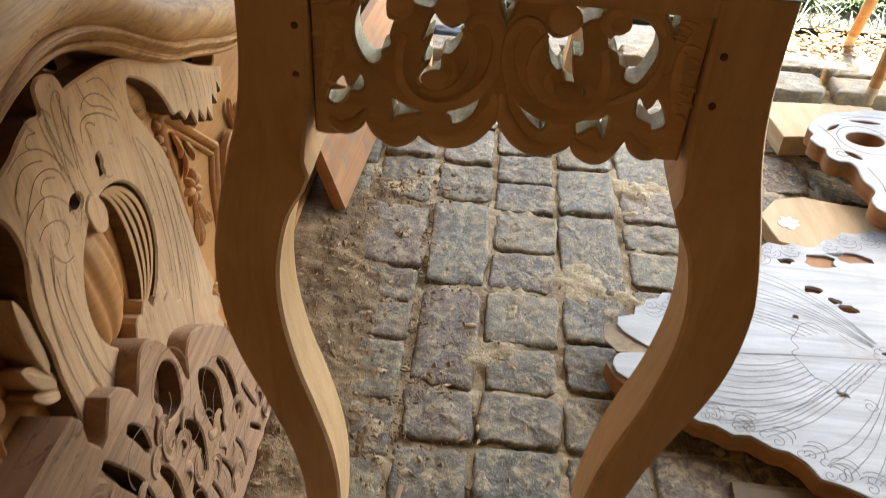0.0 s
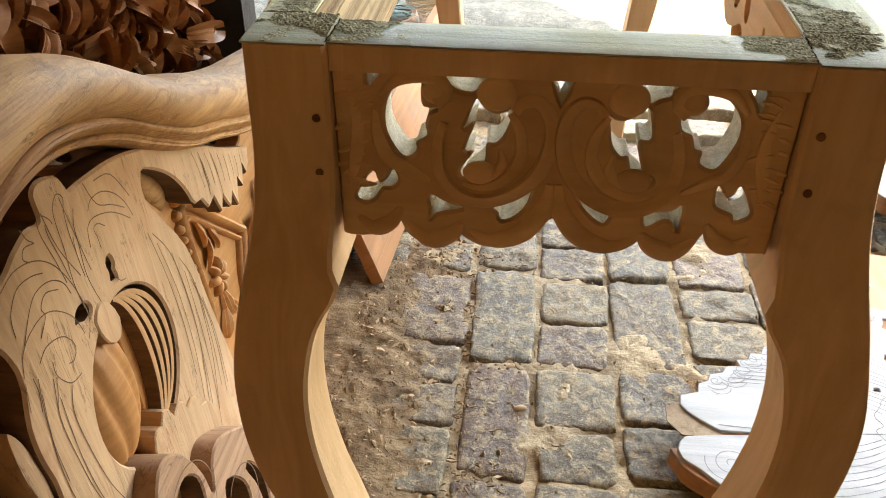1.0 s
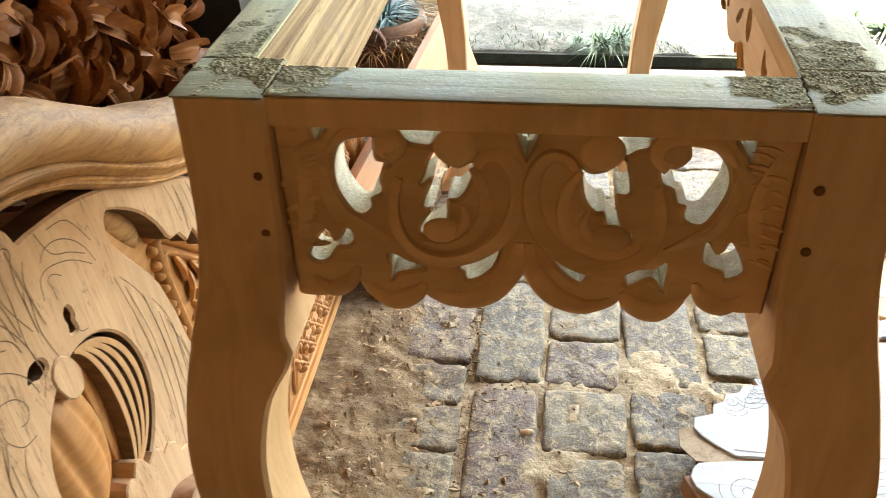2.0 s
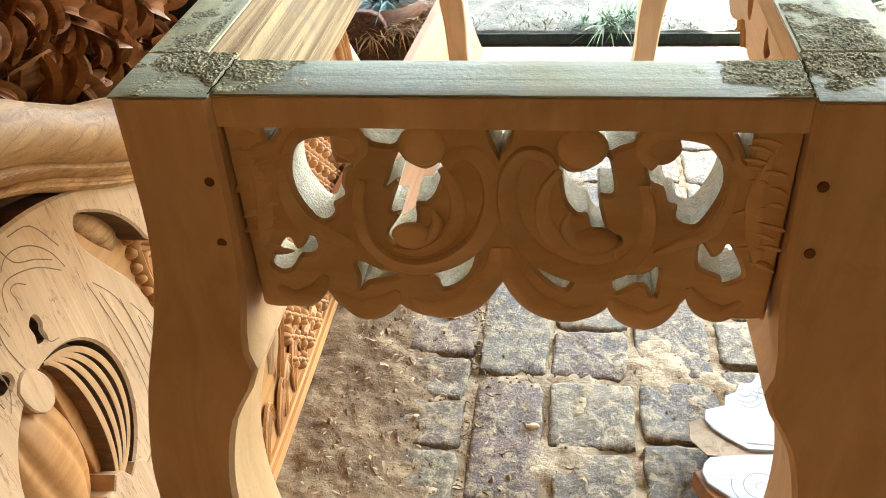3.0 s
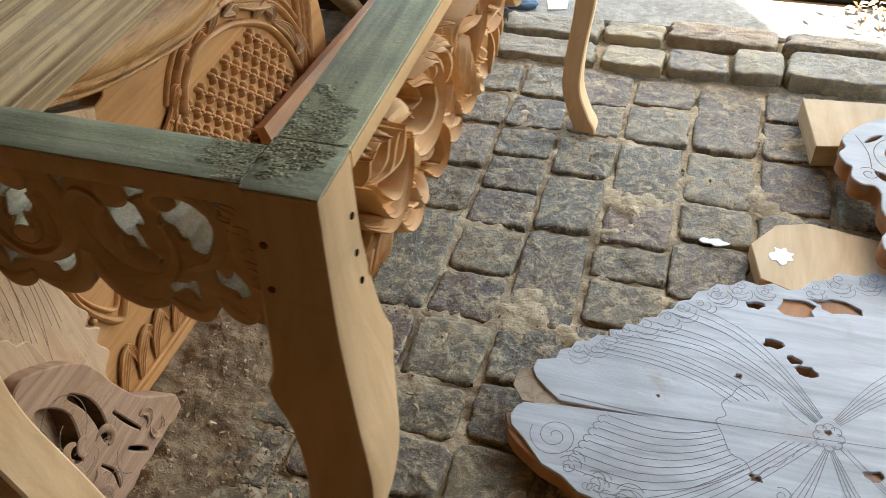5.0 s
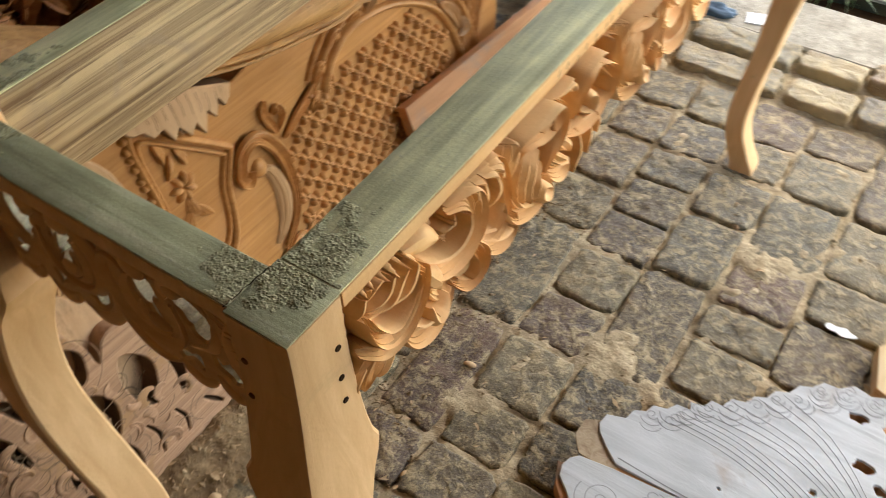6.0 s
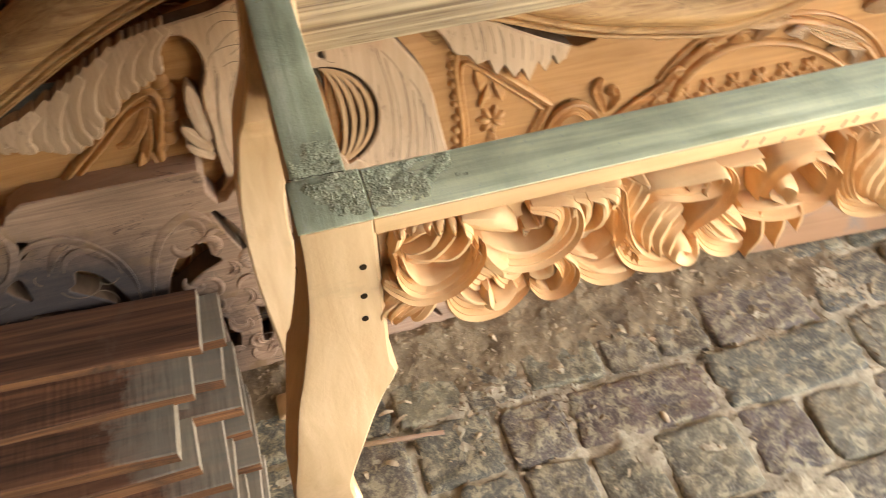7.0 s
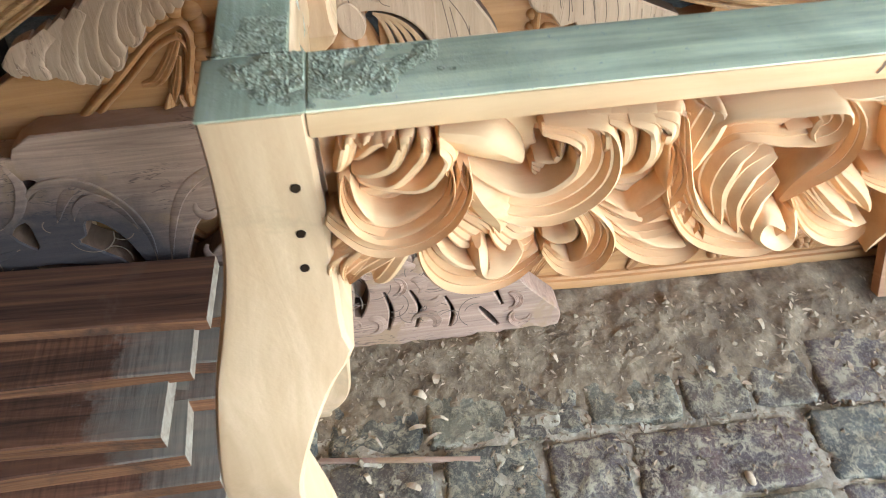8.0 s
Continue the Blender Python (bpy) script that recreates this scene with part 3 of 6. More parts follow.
rt_ = random.Random(3)
legs = []
for k, (x, y, sx, sy) in enumerate(((X1, 0, 1, -1), (X0, 0, -1, -1), (X1, YE, 1, 1), (X0, YE, -1, 1))):
    leg = part("leg", leg_mesh(sx, sy), PALE, table)
    leg.location = (x, y, 0)
    legs.append(leg)
    # sanded grey block end on top
    lo_x, lo_y = (x - LEG if sx > 0 else x), (y if sy < 0 else y - LEG)
    top = part("leg_top", box((lo_x + .0005, lo_y + .0005, TOP - .0015), (lo_x + LEG - .0005, lo_y + LEG - .0005, TOP), .0008), GREY, table, "grey-green filled end grain")
    ix, iy = (x - LEG if sx > 0 else x + LEG), (LEG if sy < 0 else YE - LEG)
    a0, a1 = lo_x + .001, lo_x + LEG - .001
    part("filler", crusty((a0, lo_y + .001), (a1, lo_y + LEG - .001), (ix, iy + .004 * sy), (.052, .042), 3.1 * k + 1, .0018), FILLER, table, "rough grey-green sawdust filler")
    b0, b1 = (iy, iy + .13) if sy < 0 else (iy - .13, iy)
    part("filler", crusty(((X1 - .052 if sx > 0 else X0 + .001), b0), ((X1 - .003 if sx > 0 else X0 + .034), b1), (ix + .02 * sx, iy), (.036, .06), 5.3 * k + 2, .0013), FILLER, table, "rough grey-green sawdust filler")
    c0, c1 = (ix - .09, ix) if sx > 0 else (ix, ix + .09)
    part("filler", crusty((c0, .006 if sy < 0 else YE - .045), (c1, .045 if sy < 0 else YE - .012), (ix, iy + .016 * sy), (.042, .034), 7.7 * k + 3, .0013), FILLER, table, "rough grey-green sawdust filler")

# open joints between the leg tops and the rails
for x, y, dx, dy in ((X1 - LEG, .024, .0009, .021), (X0 + LEG, .024, .0009, .021)):
    bm = bmesh.new()
    pts = [(x - dx + 2 * dx * k / 12 + (rt_.uniform(-.0007, .0007) if dx < dy else 0), y - dy + 2 * dy * k / 12 + (rt_.uniform(-.0007, .0007) if dy < dx else 0)) for k in range(13)]
    pencil(bm, z_up, pts, TOP + .0002, .00055, 2)
    part("open_joint", bm, HOLE, table, "dark open joint", smooth=0)

# dowel holes drilled in the near legs
def dowel(x, y, z, axis, r=0.0029):
    bm = bmesh.new()
    bmesh.ops.create_cone(bm, cap_ends=True, segments=14, radius1=r, radius2=r * .92, depth=0.0012)
    bmesh.ops.rotate(bm, verts=bm.verts, matrix=Matrix.Rotation(radians(90), 3, axis))
    bmesh.ops.translate(bm, verts=bm.verts, vec=(x, y, z))
    return part("dowel_hole", bm, HOLE if axis == "Y" else PLUG, table, "small dark drilled hole")


for z in (.753, .721, .696):
    dowel(X1 + OX(z) + .0002, .042 - (.753 - z) * .07, z, "Y")
for z in (.755, .717):
    dowel(X1 - .045, -OY(z) - .0002, z, "X", .0030)
    dowel(X0 + .046, -OY(z) - .0002, z - .004, "X", .0030)

# rails
part("end_rail", box((X0 + LEG, .004, TOP - .019), (X1 - LEG, .046, TOP - .0015), .001), PALE, table)
part("end_rail_top", box((X0 + LEG - .0006, .005, TOP - .0015), (X1 - LEG + .0006, .0455, TOP - .0003), .0004), GREY, table, "grey-green sanded top face")
part("front_rail", box((X1 - .054, LEG - .001, TOP - .016), (X1, YE - LEG + .001, TOP - .0015), .0008), APRON, table)
rt = random.Random(17)
front = [o for o in table.children if o.name.startswith("front_rail")][0]
for k in range(46):
    y = .34 + k * .0165 + rt.uniform(-.004, .004)
    bm = bmesh.new()
    z = -.0105 + rt.uniform(-.002, .003)
    pencil(bm, x_out, [(y, z - .003), (y + .0022, z), (y + .0030, z + rt.uniform(.0015, .004))], 0, .0008, 2)
    mark = part("chisel_mark", bm, SHADED_CUT, front, "small gouge mark", smooth=0)
    mark.location = (X1 + .0001, 0, TOP)
part("front_rail_top", box((X1 - .0535, LEG - .0006, TOP - .0015), (X1 - .001, YE - LEG + .0006, TOP - .0003), .0004), GREY_SKYLIT, table, "grey-green sanded top face")
part("back_rail", box((X0, LEG, TOP - .11), (X0 + .036, YE - LEG, TOP - .0015), .001), RAW, table, "raw striped sawn board")
part("back_rail_top", box((X0 + .0005, LEG + .0005, TOP - .0015), (X0 + .0355, YE - LEG - .0005, TOP), .0007), GREY_SKYLIT, table, "grey-green sanded top face")
part("far_rail", box((X0 + LEG, YE - .046, TOP - .10), (X1 - LEG, YE - .01, TOP - .0015), .001), PALE, table)
part("far_rail_top", box((X0 + LEG + .0005, YE - .0455, TOP - .0015), (X1 - LEG - .0005, YE - .011, TOP), .0007), GREY, table, "grey-green sanded top face")

# pierced end apron: two hand-cut halves that are not quite alike
low_l = mm([(-146, -141), (-144, -144), (-134, -145), (-123, -143), (-112, -138), (-105, -130)]), mm([(-105, -130), (-101, -139), (-94, -146), (-83, -150), (-72, -147), (-63, -139)]), mm([(-63, -139), (-56, -144), (-47, -148), (-36, -148), (-23, -144), (-12, -136), (-5, -127), (0, -119)])
low_r = mm([(0, -119), (6, -130), (13, -139), (23, -146), (34, -148), (46, -146), (56, -140), (61, -133)]), mm([(61, -133), (66, -140), (73, -147), (80, -149), (90, -144), (97, -136), (102, -127)]), mm([(102, -127), (108, -133), (119, -138), (131, -141), (146, -140)])
outline = [p for seg in low_l + low_r for p in curve(seg, 4)[:-1]] + [(.146, -.140), (.1465, -.012), (-.1465, -.012)]
cut_l = [mm(q) for q in ([(-90, -24), (-90, -33), (-88, -43), (-78, -43), (-84, -46), (-87, -55), (-86, -63), (-93, -68), (-93, -74), (-98, -79), (-104, -77), (-112, -62), (-113, -47), (-109, -34), (-101, -27)],
                         [(-73, -21), (-48, -21), (-51, -25), (-55, -30), (-59, -31), (-68, -29)], [(-124, -21), (-116, -21), (-119, -26), (-123, -30)],
                         [(-54, -36), (-60, -52), (-62, -57), (-54, -51), (-61, -72), (-55, -73), (-63, -86), (-63, -91), (-59, -92), (-48, -81), (-47, -67), (-41, -66), (-35, -58), (-31, -42), (-40, -46), (-49, -42)],
                         [(-123, -92), (-133, -107), (-134, -113), (-129, -116), (-123, -113), (-117, -104), (-110, -103), (-106, -98), (-109, -90), (-113, -97), (-119, -101)],
                         [(-84, -108), (-83, -119), (-84, -128), (-79, -122), (-61, -117), (-72, -114)], [(-14, -88), (-18, -96), (-28, -105), (-40, -115), (-37, -119), (-35, -125), (-26, -121), (-18, -110)])]
cut_r = [mm(q) for q in ([(89, -24), (90, -33), (86, -38), (75, -38), (76, -50), (83, -54), (86, -63), (91, -65), (91, -73), (97, -77), (103, -75), (110, -60), (112, -49), (109, -38), (99, -27)],
                         [(46, -21), (69, -21), (67, -24), (66, -28), (60, -30), (53, -33)], [(113, -21), (122, -21), (123, -29), (122, -38), (118, -29)],
                         [(27, -40), (31, -48), (34, -63), (40, -71), (45, -71), (48, -81), (54, -86), (59, -91), (62, -90), (62, -86), (55, -81), (50, -60), (56, -59), (58, -54), (53, -34), (48, -42), (41, -46), (34, -46)],
                         [(106, -89), (105, -97), (107, -105), (118, -110), (120, -115), (128, -111), (128, -104), (120, -89), (117, -95), (112, -98)],
                         [(62, -114), (63, -124), (74, -117), (80, -119), (84, -126), (85, -106), (78, -111)], [(14, -91), (14, -99), (18, -108), (24, -116), (33, -123), (37, -119), (37, -112), (26, -105)])]
cuts = [[tuple(p) for p in curve(c, 3, True)] for c in cut_l + cut_r] + [mm([(-7, -21), (6, -21), (3, -29), (-1, -38), (-4, -29)])]
bm = bmesh.new()
slab(bm, y_back, outline, -.036, -.0085, cuts, .0022)
clean(bm)
# hole walls get the paler tone, as lit from behind
for f in bm.faces:
    c_ = f.calc_center_median()
    if abs(f.normal.y) < .3 and c_.z > -.131 and abs(c_.x) < .14 and c_.z < -.0195:
        f.material_index = 1
apron = part("end_apron", bm, APRONDIM, table, "pierced scroll-carved apron", second=EDGE)
apron.location = ((X0 + X1) / 2, 0, TOP)
BAND = [(-1, 0.0), (-.96, .75), (-.8, 1.0), (-.5, .95), (0, .72), (.5, .5), (.85, .28), (1, 0.0)]
DOME = [(-1, 0.0), (-.9, .5), (-.65, .85), (-.3, 1.0), (.1, .98), (.5, .8), (.8, .5), (1, 0.0)]
c_band = mm([(-29, -43), (-24, -36), (-14, -35), (-6, -47), (-5, -66), (-12, -87), (-28, -103), (-48, -110), (-66, -105), (-77, -90), (-79, -70), (-75, -52)])
c_inner = mm([(-32, -44), (-25, -57), (-24, -75), (-33, -91), (-48, -99), (-62, -97)])
c_tongue = mm([(-38, -70), (-36, -80), (-42, -90), (-54, -95)])
curl = mm([(-116, -37), (-105, -25), (-88, -21), (-77, -25), (-74, -33), (-80, -38)])
tail = mm([(-119, -46), (-118, -64), (-111, -80), (-98, -88), (-84, -96)])
lobe1 = mm([(-134, -127), (-124, -136), (-112, -131), (-104, -118)])
lobe2 = mm([(-99, -131), (-85, -143), (-70, -138), (-62, -128)])
lobe3 = mm([(-56, -134), (-40, -141), (-20, -133), (-6, -112), (-4, -94)])
stem = mm([(-137, -30), (-131, -56), (-134, -84), (-139, -104)])
for line, wd, ht, pr in ((c_band, (3, 6, 3), (3, 5, 3), BAND), (c_inner, (2, 5, 2), (2, 4, 2), BAND), (c_tongue, (1, 4, 1), (1, 4, 2), DOME), (curl, (2, 5, 6), (2, 4, 5), DOME), (tail, (2, 5, 2), (1, 4, 2), BAND),
                         (lobe1, (2, 7, 2), (1, 4, 2), DOME), (lobe2, (2, 8, 2), (1, 4, 2), DOME), (lobe3, (2, 8, 3), (1, 4, 2), DOME), (stem, (1, 5, 1), (1, 3, 1), BAND)):
    for ln, wd_ in ((line, wd), (mirrored(line, -.001), wd[::-1])):
        bm = bmesh.new()
        sweep(bm, y_back, ln, [a / 1000 for a in wd_], [a / 1000 for a in (ht if ln is line else ht[::-1])], pr if ln is line else [(-a, b) for a, b in pr[::-1]], base=-.0092, per=6)
        part("scroll", clean(bm), APRONDIM, apron)
for sx in (-1, 1):
    for u, v, ru, rv in ((.050, -.088, .012, .009), (.080, -.031, .009, .009), (.041, -.031, .013, .012)):
        bm = bmesh.new()
        lump(bm, y_back, sx * u, v, ru, rv, .0042, -.0088, 0, 18, 5)
        part("boss", clean(bm), APRONDIM, apron)
rs = random.Random(12)
for sx in (-1, 1):
    for k in range(16):
        u, v, a, r = rs.uniform(.126, .144), -.026 - .0052 * k + rs.uniform(-.003, .003), rs.uniform(-.5, .3), rs.uniform(.004, .009)
        bm = bmesh.new()
        sweep(bm, y_back, [(sx * (u - r * math.cos(a)), v - r * math.sin(a)), (sx * u, v + .0008), (sx * (u + r * math.cos(a)), v + r * math.sin(a))], (.0004, .0019, .0003), (.0008, .0020, .0008), CLAW, base=-.0090, per=3)
        part("gouge_cut", clean(bm), APRONDIM, apron)

# front apron: deep acanthus carving, drawn from one end to the middle and mirrored
HALF = YE / 2 - LEG - .002
cells = []


def carve(pts, wd, ht, prof):
    cells.append((mm(pts), [a / 1000 for a in wd], [a / 1000 for a in ht], prof))


carve([(8, -40), (13, -32), (16, -20), (14, -9)], (3, 6, 1), (8, 14, 16), CLAW)
carve([(20, -24), (25, -16), (23, -6)], (5, 6, 1), (8, 12, 16), CLAW)
carve([(18, -35), (29, -24), (35, -16), (35, -5)], (3, 6, 1), (6, 14, 18), CLAW)
carve([(15, -42), (25, -41), (38, -35), (44, -20), (41, -5)], (3, 7, 1), (8, 18, 22), CLAW)
carve([(17, -46), (32, -49), (44, -42), (53, -29), (52, -13)], (3, 7, 1), (10, 20, 24), CLAW)
carve([(22, -50), (46, -52), (60, -44), (66, -31), (60, -21)], (3, 7, 1), (10, 22, 24), CLAW)
carve([(11, -42), (12, -54), (20, -67), (35, -71), (51, -63), (61, -51), (64, -37)], (3, 9, 2), (14, 26, 24), GOUGE)
carve([(0, -66), (9, -73), (23, -82), (44, -80), (61, -68), (70, -52), (72, -38)], (5, 9, 3), (14, 24, 22), GOUGE)
carve([(15, -56), (25, -61), (41, -58), (51, -50)], (6, 14, 4), (8, 10, 8), GOUGE)
carve([(50, -83), (31, -91), (10, -105), (3, -122)], (4, 10, 1), (10, 14, 9), GOUGE)
carve([(47, -85), (35, -97), (23, -115), (18, -122)], (3, 7, 1), (10, 15, 9), CLAW)
carve([(26, -84), (10, -86), (-1, -96)], (4, 8, 2), (8, 12, 7), GOUGE)
carve([(17, -98), (2, -107), (-1, -118)], (5, 9, 2), (8, 12, 7), GOUGE)
carve([(60, -21), (74, -26), (89, -33), (103, -44)], (8, 12, 4), (10, 14, 10), ROUND)
carve([(72, -43), (81, -54), (97, -65), (115, -66), (130, -58), (139, -46), (139, -30), (130, -18), (113, -10)], (4, 15, 6), (16, 26, 12), GOUGE)
carve([(109, -48), (122, -50), (129, -41), (126, -30)], (4, 10, 4), (10, 14, 10), GOUGE)
carve([(73, -45), (80, -59), (89, -74), (90, -84)], (6, 13, 2), (14, 22, 20), ROUND)
carve([(127, -68), (139, -81), (145, -95), (140, -110), (128, -115), (117, -105)], (4, 10, 4), (18, 26, 16), GOUGE)
carve([(122, -72), (131, -83), (132, -96), (123, -100), (115, -97)], (3, 6, 2), (14, 18, 12), ROUND)
carve([(49, -84), (53, -101), (64, -114), (81, -119), (97, -118), (114, -109)], (4, 13, 4), (14, 22, 14), GOUGE)
carve([(78, -94), (80, -111), (92, -111), (103, -102)], (3, 9, 3), (20, 26, 18), ROUND)
carve([(89, -84), (100, -97), (111, -98)], (6, 12, 4), (10, 14, 10), GOUGE)
carve([(63, -76), (76, -88), (84, -97)], (8, 14, 5), (8, 14, 10), GOUGE)
carve([(145, -44), (149, -34), (147, -22), (136, -9)], (3, 7, 2), (10, 20, 14), CLAW)
carve([(138, -58), (152, -51), (159, -39), (157, -23), (146, -9)], (3, 8, 2), (12, 22, 16), CLAW)
carve([(153, -59), (165, -52), (172, -37), (169, -22), (156, -8)], (3, 9, 2), (12, 26, 18), CLAW)
carve([(170, -39), (178, -34), (179, -23), (168, -7)], (3, 9, 2), (14, 24, 16), CLAW)
carve([(138, -67), (158, -81), (173, -75), (184, -62), (182, -40)], (3, 8, 2), (14, 24, 20), GOUGE)
carve([(139, -73), (153, -84), (170, -92), (189, -90), (197, -83)], (3, 8, 2), (14, 22, 16), GOUGE)
carve([(148, -87), (160, -100), (178, -111), (198, -113), (205, -99)], (3, 9, 2), (14, 24, 18), GOUGE)
carve([(151, -64), (164, -62), (176, -54)], (5, 14, 4), (6, 8, 6), GOUGE)
carve([(182, -12), (182, -36), (187, -69), (201, -96), (223, -111), (244, -116), (257, -105)], (4, 10, 4), (16, 24, 22), GOUGE)
carve([(225, -42), (211, -48), (205, -68), (213, -96)], (3, 10, 3), (18, 24, 20), CLAW)
carve([(236, -49), (220, -57), (214, -77), (223, -103)], (3, 10, 3), (20, 26, 22), CLAW)
carve([(241, -66), (227, -75), (224, -92), (235, -112)], (3, 9, 3), (20, 28, 22), CLAW)
carve([(256, -93), (257, -109), (247, -112), (235, -102), (237, -91), (248, -97)], (4, 7, 4), (20, 30, 30), ROUND)
carve([(198, -48), (207, -30), (222, -17), (238, -10), (253, -18), (258, -31), (249, -35), (235, -34)], (4, 14, 5), (14, 28, 24), GOUGE)
carve([(199, -7), (199, -23), (193, -42), (192, -60)], (3, 9, 3), (14, 20, 14), CLAW)
carve([(266, -13), (272, -35), (267, -53), (254, -66), (243, -79)], (4, 10, 2), (16, 26, 24), GOUGE)
carve([(187, -27), (197, -57), (204, -82)], (6, 12, 5), (8, 12, 8), GOUGE)
carve([(255, -79), (272, -103), (293, -116), (306, -114)], (4, 11, 3), (14, 22, 16), GOUGE)
carve([(262, -76), (277, -95), (294, -108)], (3, 9, 2), (16, 24, 18), CLAW)
carve([(271, -67), (285, -83), (302, -102)], (4, 10, 2), (14, 22, 18), CLAW)
carve([(310, -133), (322, -112), (318, -85)], (1, 6, 4), (20, 22, 16), CLAW)
carve([(338, -129), (341, -104), (339, -89)], (1, 6, 4), (20, 22, 16), CLAW)
carve([(355, -115), (357, -99), (355, -87)], (1, 6, 4), (20, 22, 16), CLAW)
carve([(312, -70), (310, -43), (320, -26), (339, -24), (362, -34)], (4, 10, 4), (14, 24, 18), GOUGE)
carve([(317, -66), (331, -72), (334, -58), (321, -48), (317, -54)], (3, 6, 3), (18, 26, 28), ROUND)
carve([(262, -15), (277, -9), (301, -11)], (5, 8, 1), (12, 18, 16), CLAW)
carve([(268, -25), (289, -23), (305, -38)], (5, 8, 1), (12, 20, 18), CLAW)
carve([(296, -78), (322, -84), (356, -86), (381, -84)], (4, 10, 5), (14, 22, 16), GOUGE)
carve([(343, -71), (359, -69), (364, -49), (347, -34)], (4, 9, 3), (18, 28, 20), GOUGE)
for pts, wd, ht, prof in list(cells[31:42]):
    cells.append(([(a + .195 + (.002 if prof is CLAW else 0), b * .96) for a, b in pts], wd, ht, prof))
for pts, wd, ht, prof in list(cells[14:20]):
    cells.append(([(.62 - a, b) for a, b in pts], wd, ht, prof))
def acanthus(parent):
    for i, (pts, wd, ht, prof) in enumerate(cells):
        cap = -.0168 - .0004 * (i % 11)

        def under_rail(u, v, w):
            knee = cap - .005
            return Vector((w, u, v if v < knee else cap - .005 * math.exp(-(v - knee) / .005)))

        pts = [(a, min(b, -.017 - .7 * three(wd, k / max(1, len(pts) - 1)))) for k, (a, b) in enumerate(pts)]
        for side in (0, 1):
            ln = [(LEG + .002 + a, b) if not side else (YE - LEG - .002 - a, b) for a, b in pts]
            bm = bmesh.new()
            sweep(bm, under_rail, ln[::-1] if side else ln, wd[::-1] if side else wd, ht[::-1] if side else ht, prof, base=-.004, floor=-.016, per=6)
            leaf = part("acanthus_scroll" if prof is ROUND else "acanthus_leaf", clean(bm), APRON, parent, smooth=35)
            leaf.location = (.008, 0, 0)


low = [(0, -.118), (.02, -.122), (.05, -.095), (.085, -.112), (.12, -.106), (.15, -.092), (.19, -.104), (.24, -.108), (.27, -.092), (.30, -.104), (.34, -.112), (.38, -.09), (.43, -.104), (.48, -.104), (.53, -.09), (HALF, -.1)]
line = [(LEG + .002 + a, b) for a, b in low]
out2 = curve(line, 3) + [(YE - a, b) for a, b in curve(line, 3)[::-1][1:]] + [(YE - LEG - .002, -.0165), (LEG + .002, -.0165)]
hollows = [mm(q) for q in ([(150, -51), (164, -50), (180, -59), (174, -66), (160, -65)], [(169, -31), (184, -36), (179, -44), (171, -45)], [(304, -70), (312, -56), (323, -60), (325, -74), (317, -84), (307, -84)], [(223, -76), (233, -72), (244, -64), (246, -79), (237, -85)], [(344, -69), (358, -73), (371, -87), (358, -86)], [(68, -54), (75, -42), (86, -46), (80, -56)])]
hollows = [curve(q, 3, True) for q in hollows] + [curve([(YE - a, b) for a, b in q], 3, True) for q in hollows]
slots = []
rs = random.Random(4)
for i in range(44):
    u = .09 + i * .0255 + rs.uniform(-.005, .005)
    v, hh, ww, tilt = -.066 + rs.uniform(-.016, .016), rs.uniform(.011, .024), rs.uniform(.0026, .0060), rs.uniform(-.5, .5)
    if u < YE - .1 and all(abs(u - sum(p[0] for p in q) / len(q)) > .030 for q in hollows):
        slots.append([(u + ww * math.cos(a) * (1.4 if math.sin(a) < 0 else .6) + tilt * hh * math.sin(a), v + hh * math.sin(a) + .003 * math.sin(3 * a + i)) for a in (2 * math.pi * k / 12 for k in range(12))])
bm = bmesh.new()
slab(bm, x_out, out2, -.016, -.004, slots + hollows, .001)
slab(bm, x_out, out2, -.0025, 0, hollows, .001)
bk = part("front_apron", clean(bm), APRON, table, "pale apron deeply carved with acanthus leaves")
bk.location = (X1 - .012, 0, TOP)
acanthus(bk)

# ---- leaning headboard with carved cartouche ----
def leaning(name, label, category, x, lean, y=0.0, z=0.0, group=""):
    e = thing(name, label, category, group)
    e.matrix_world = pose(x, y, z, 0, -lean, 0)
    return e


AX = .09
head = leaning("headboard", "large orange teak headboard carved with leaves and lattice, leaning", "headboard", -.358, 4.5, AX, .004)


# line of the top rail's lower lip from one end to the other, and the board's outer edge
lip = mm([(-880, 520), (-800, 490), (-700, 452), (-600, 452), (-500, 490), (-398, 547), (-299, 602), (-200, 645), (-120, 668), (-60, 674), (0, 664), (66, 638), (133, 599), (205, 560), (280, 532), (352, 503), (425, 480), (509, 462), (610, 446), (705, 457), (800, 490), (880, 520)])
edge = mm([(880, 500), (960, 460), (1045, 398), (1100, 320), (1120, 250), (1112, 155), (1060, 90), (1000, 40), (940, 0)])
gap_depth = smooth_table([(-.8, -.02), (-.72, -.01), (-.66, .046), (-.42, .060), (-.30, .062), (-.18, .050), (-.05, .046), (.0, .03), (.18, .028), (.24, .040), (.36, .040), (.42, .03), (.46, -.02), (.6, -.02)])
upper = [(a, b - gap_depth(a)) for a, b in curve(lip, 3)[1:-1]]
MU, MV = -.006, .426
slot_hole = [p for p in arc(MU, MV, .074, .080, -84, 84, 24)] + [(MU - .004, MV + .07), (MU - .004, MV - .07)]
bm = bmesh.new()
slab(bm, x_out, upper + curve(edge, 4) + mirrored(curve(edge, 4)), -.032, 0, [slot_hole], .002)
part("backboard", clean(bm), TEAK, head)

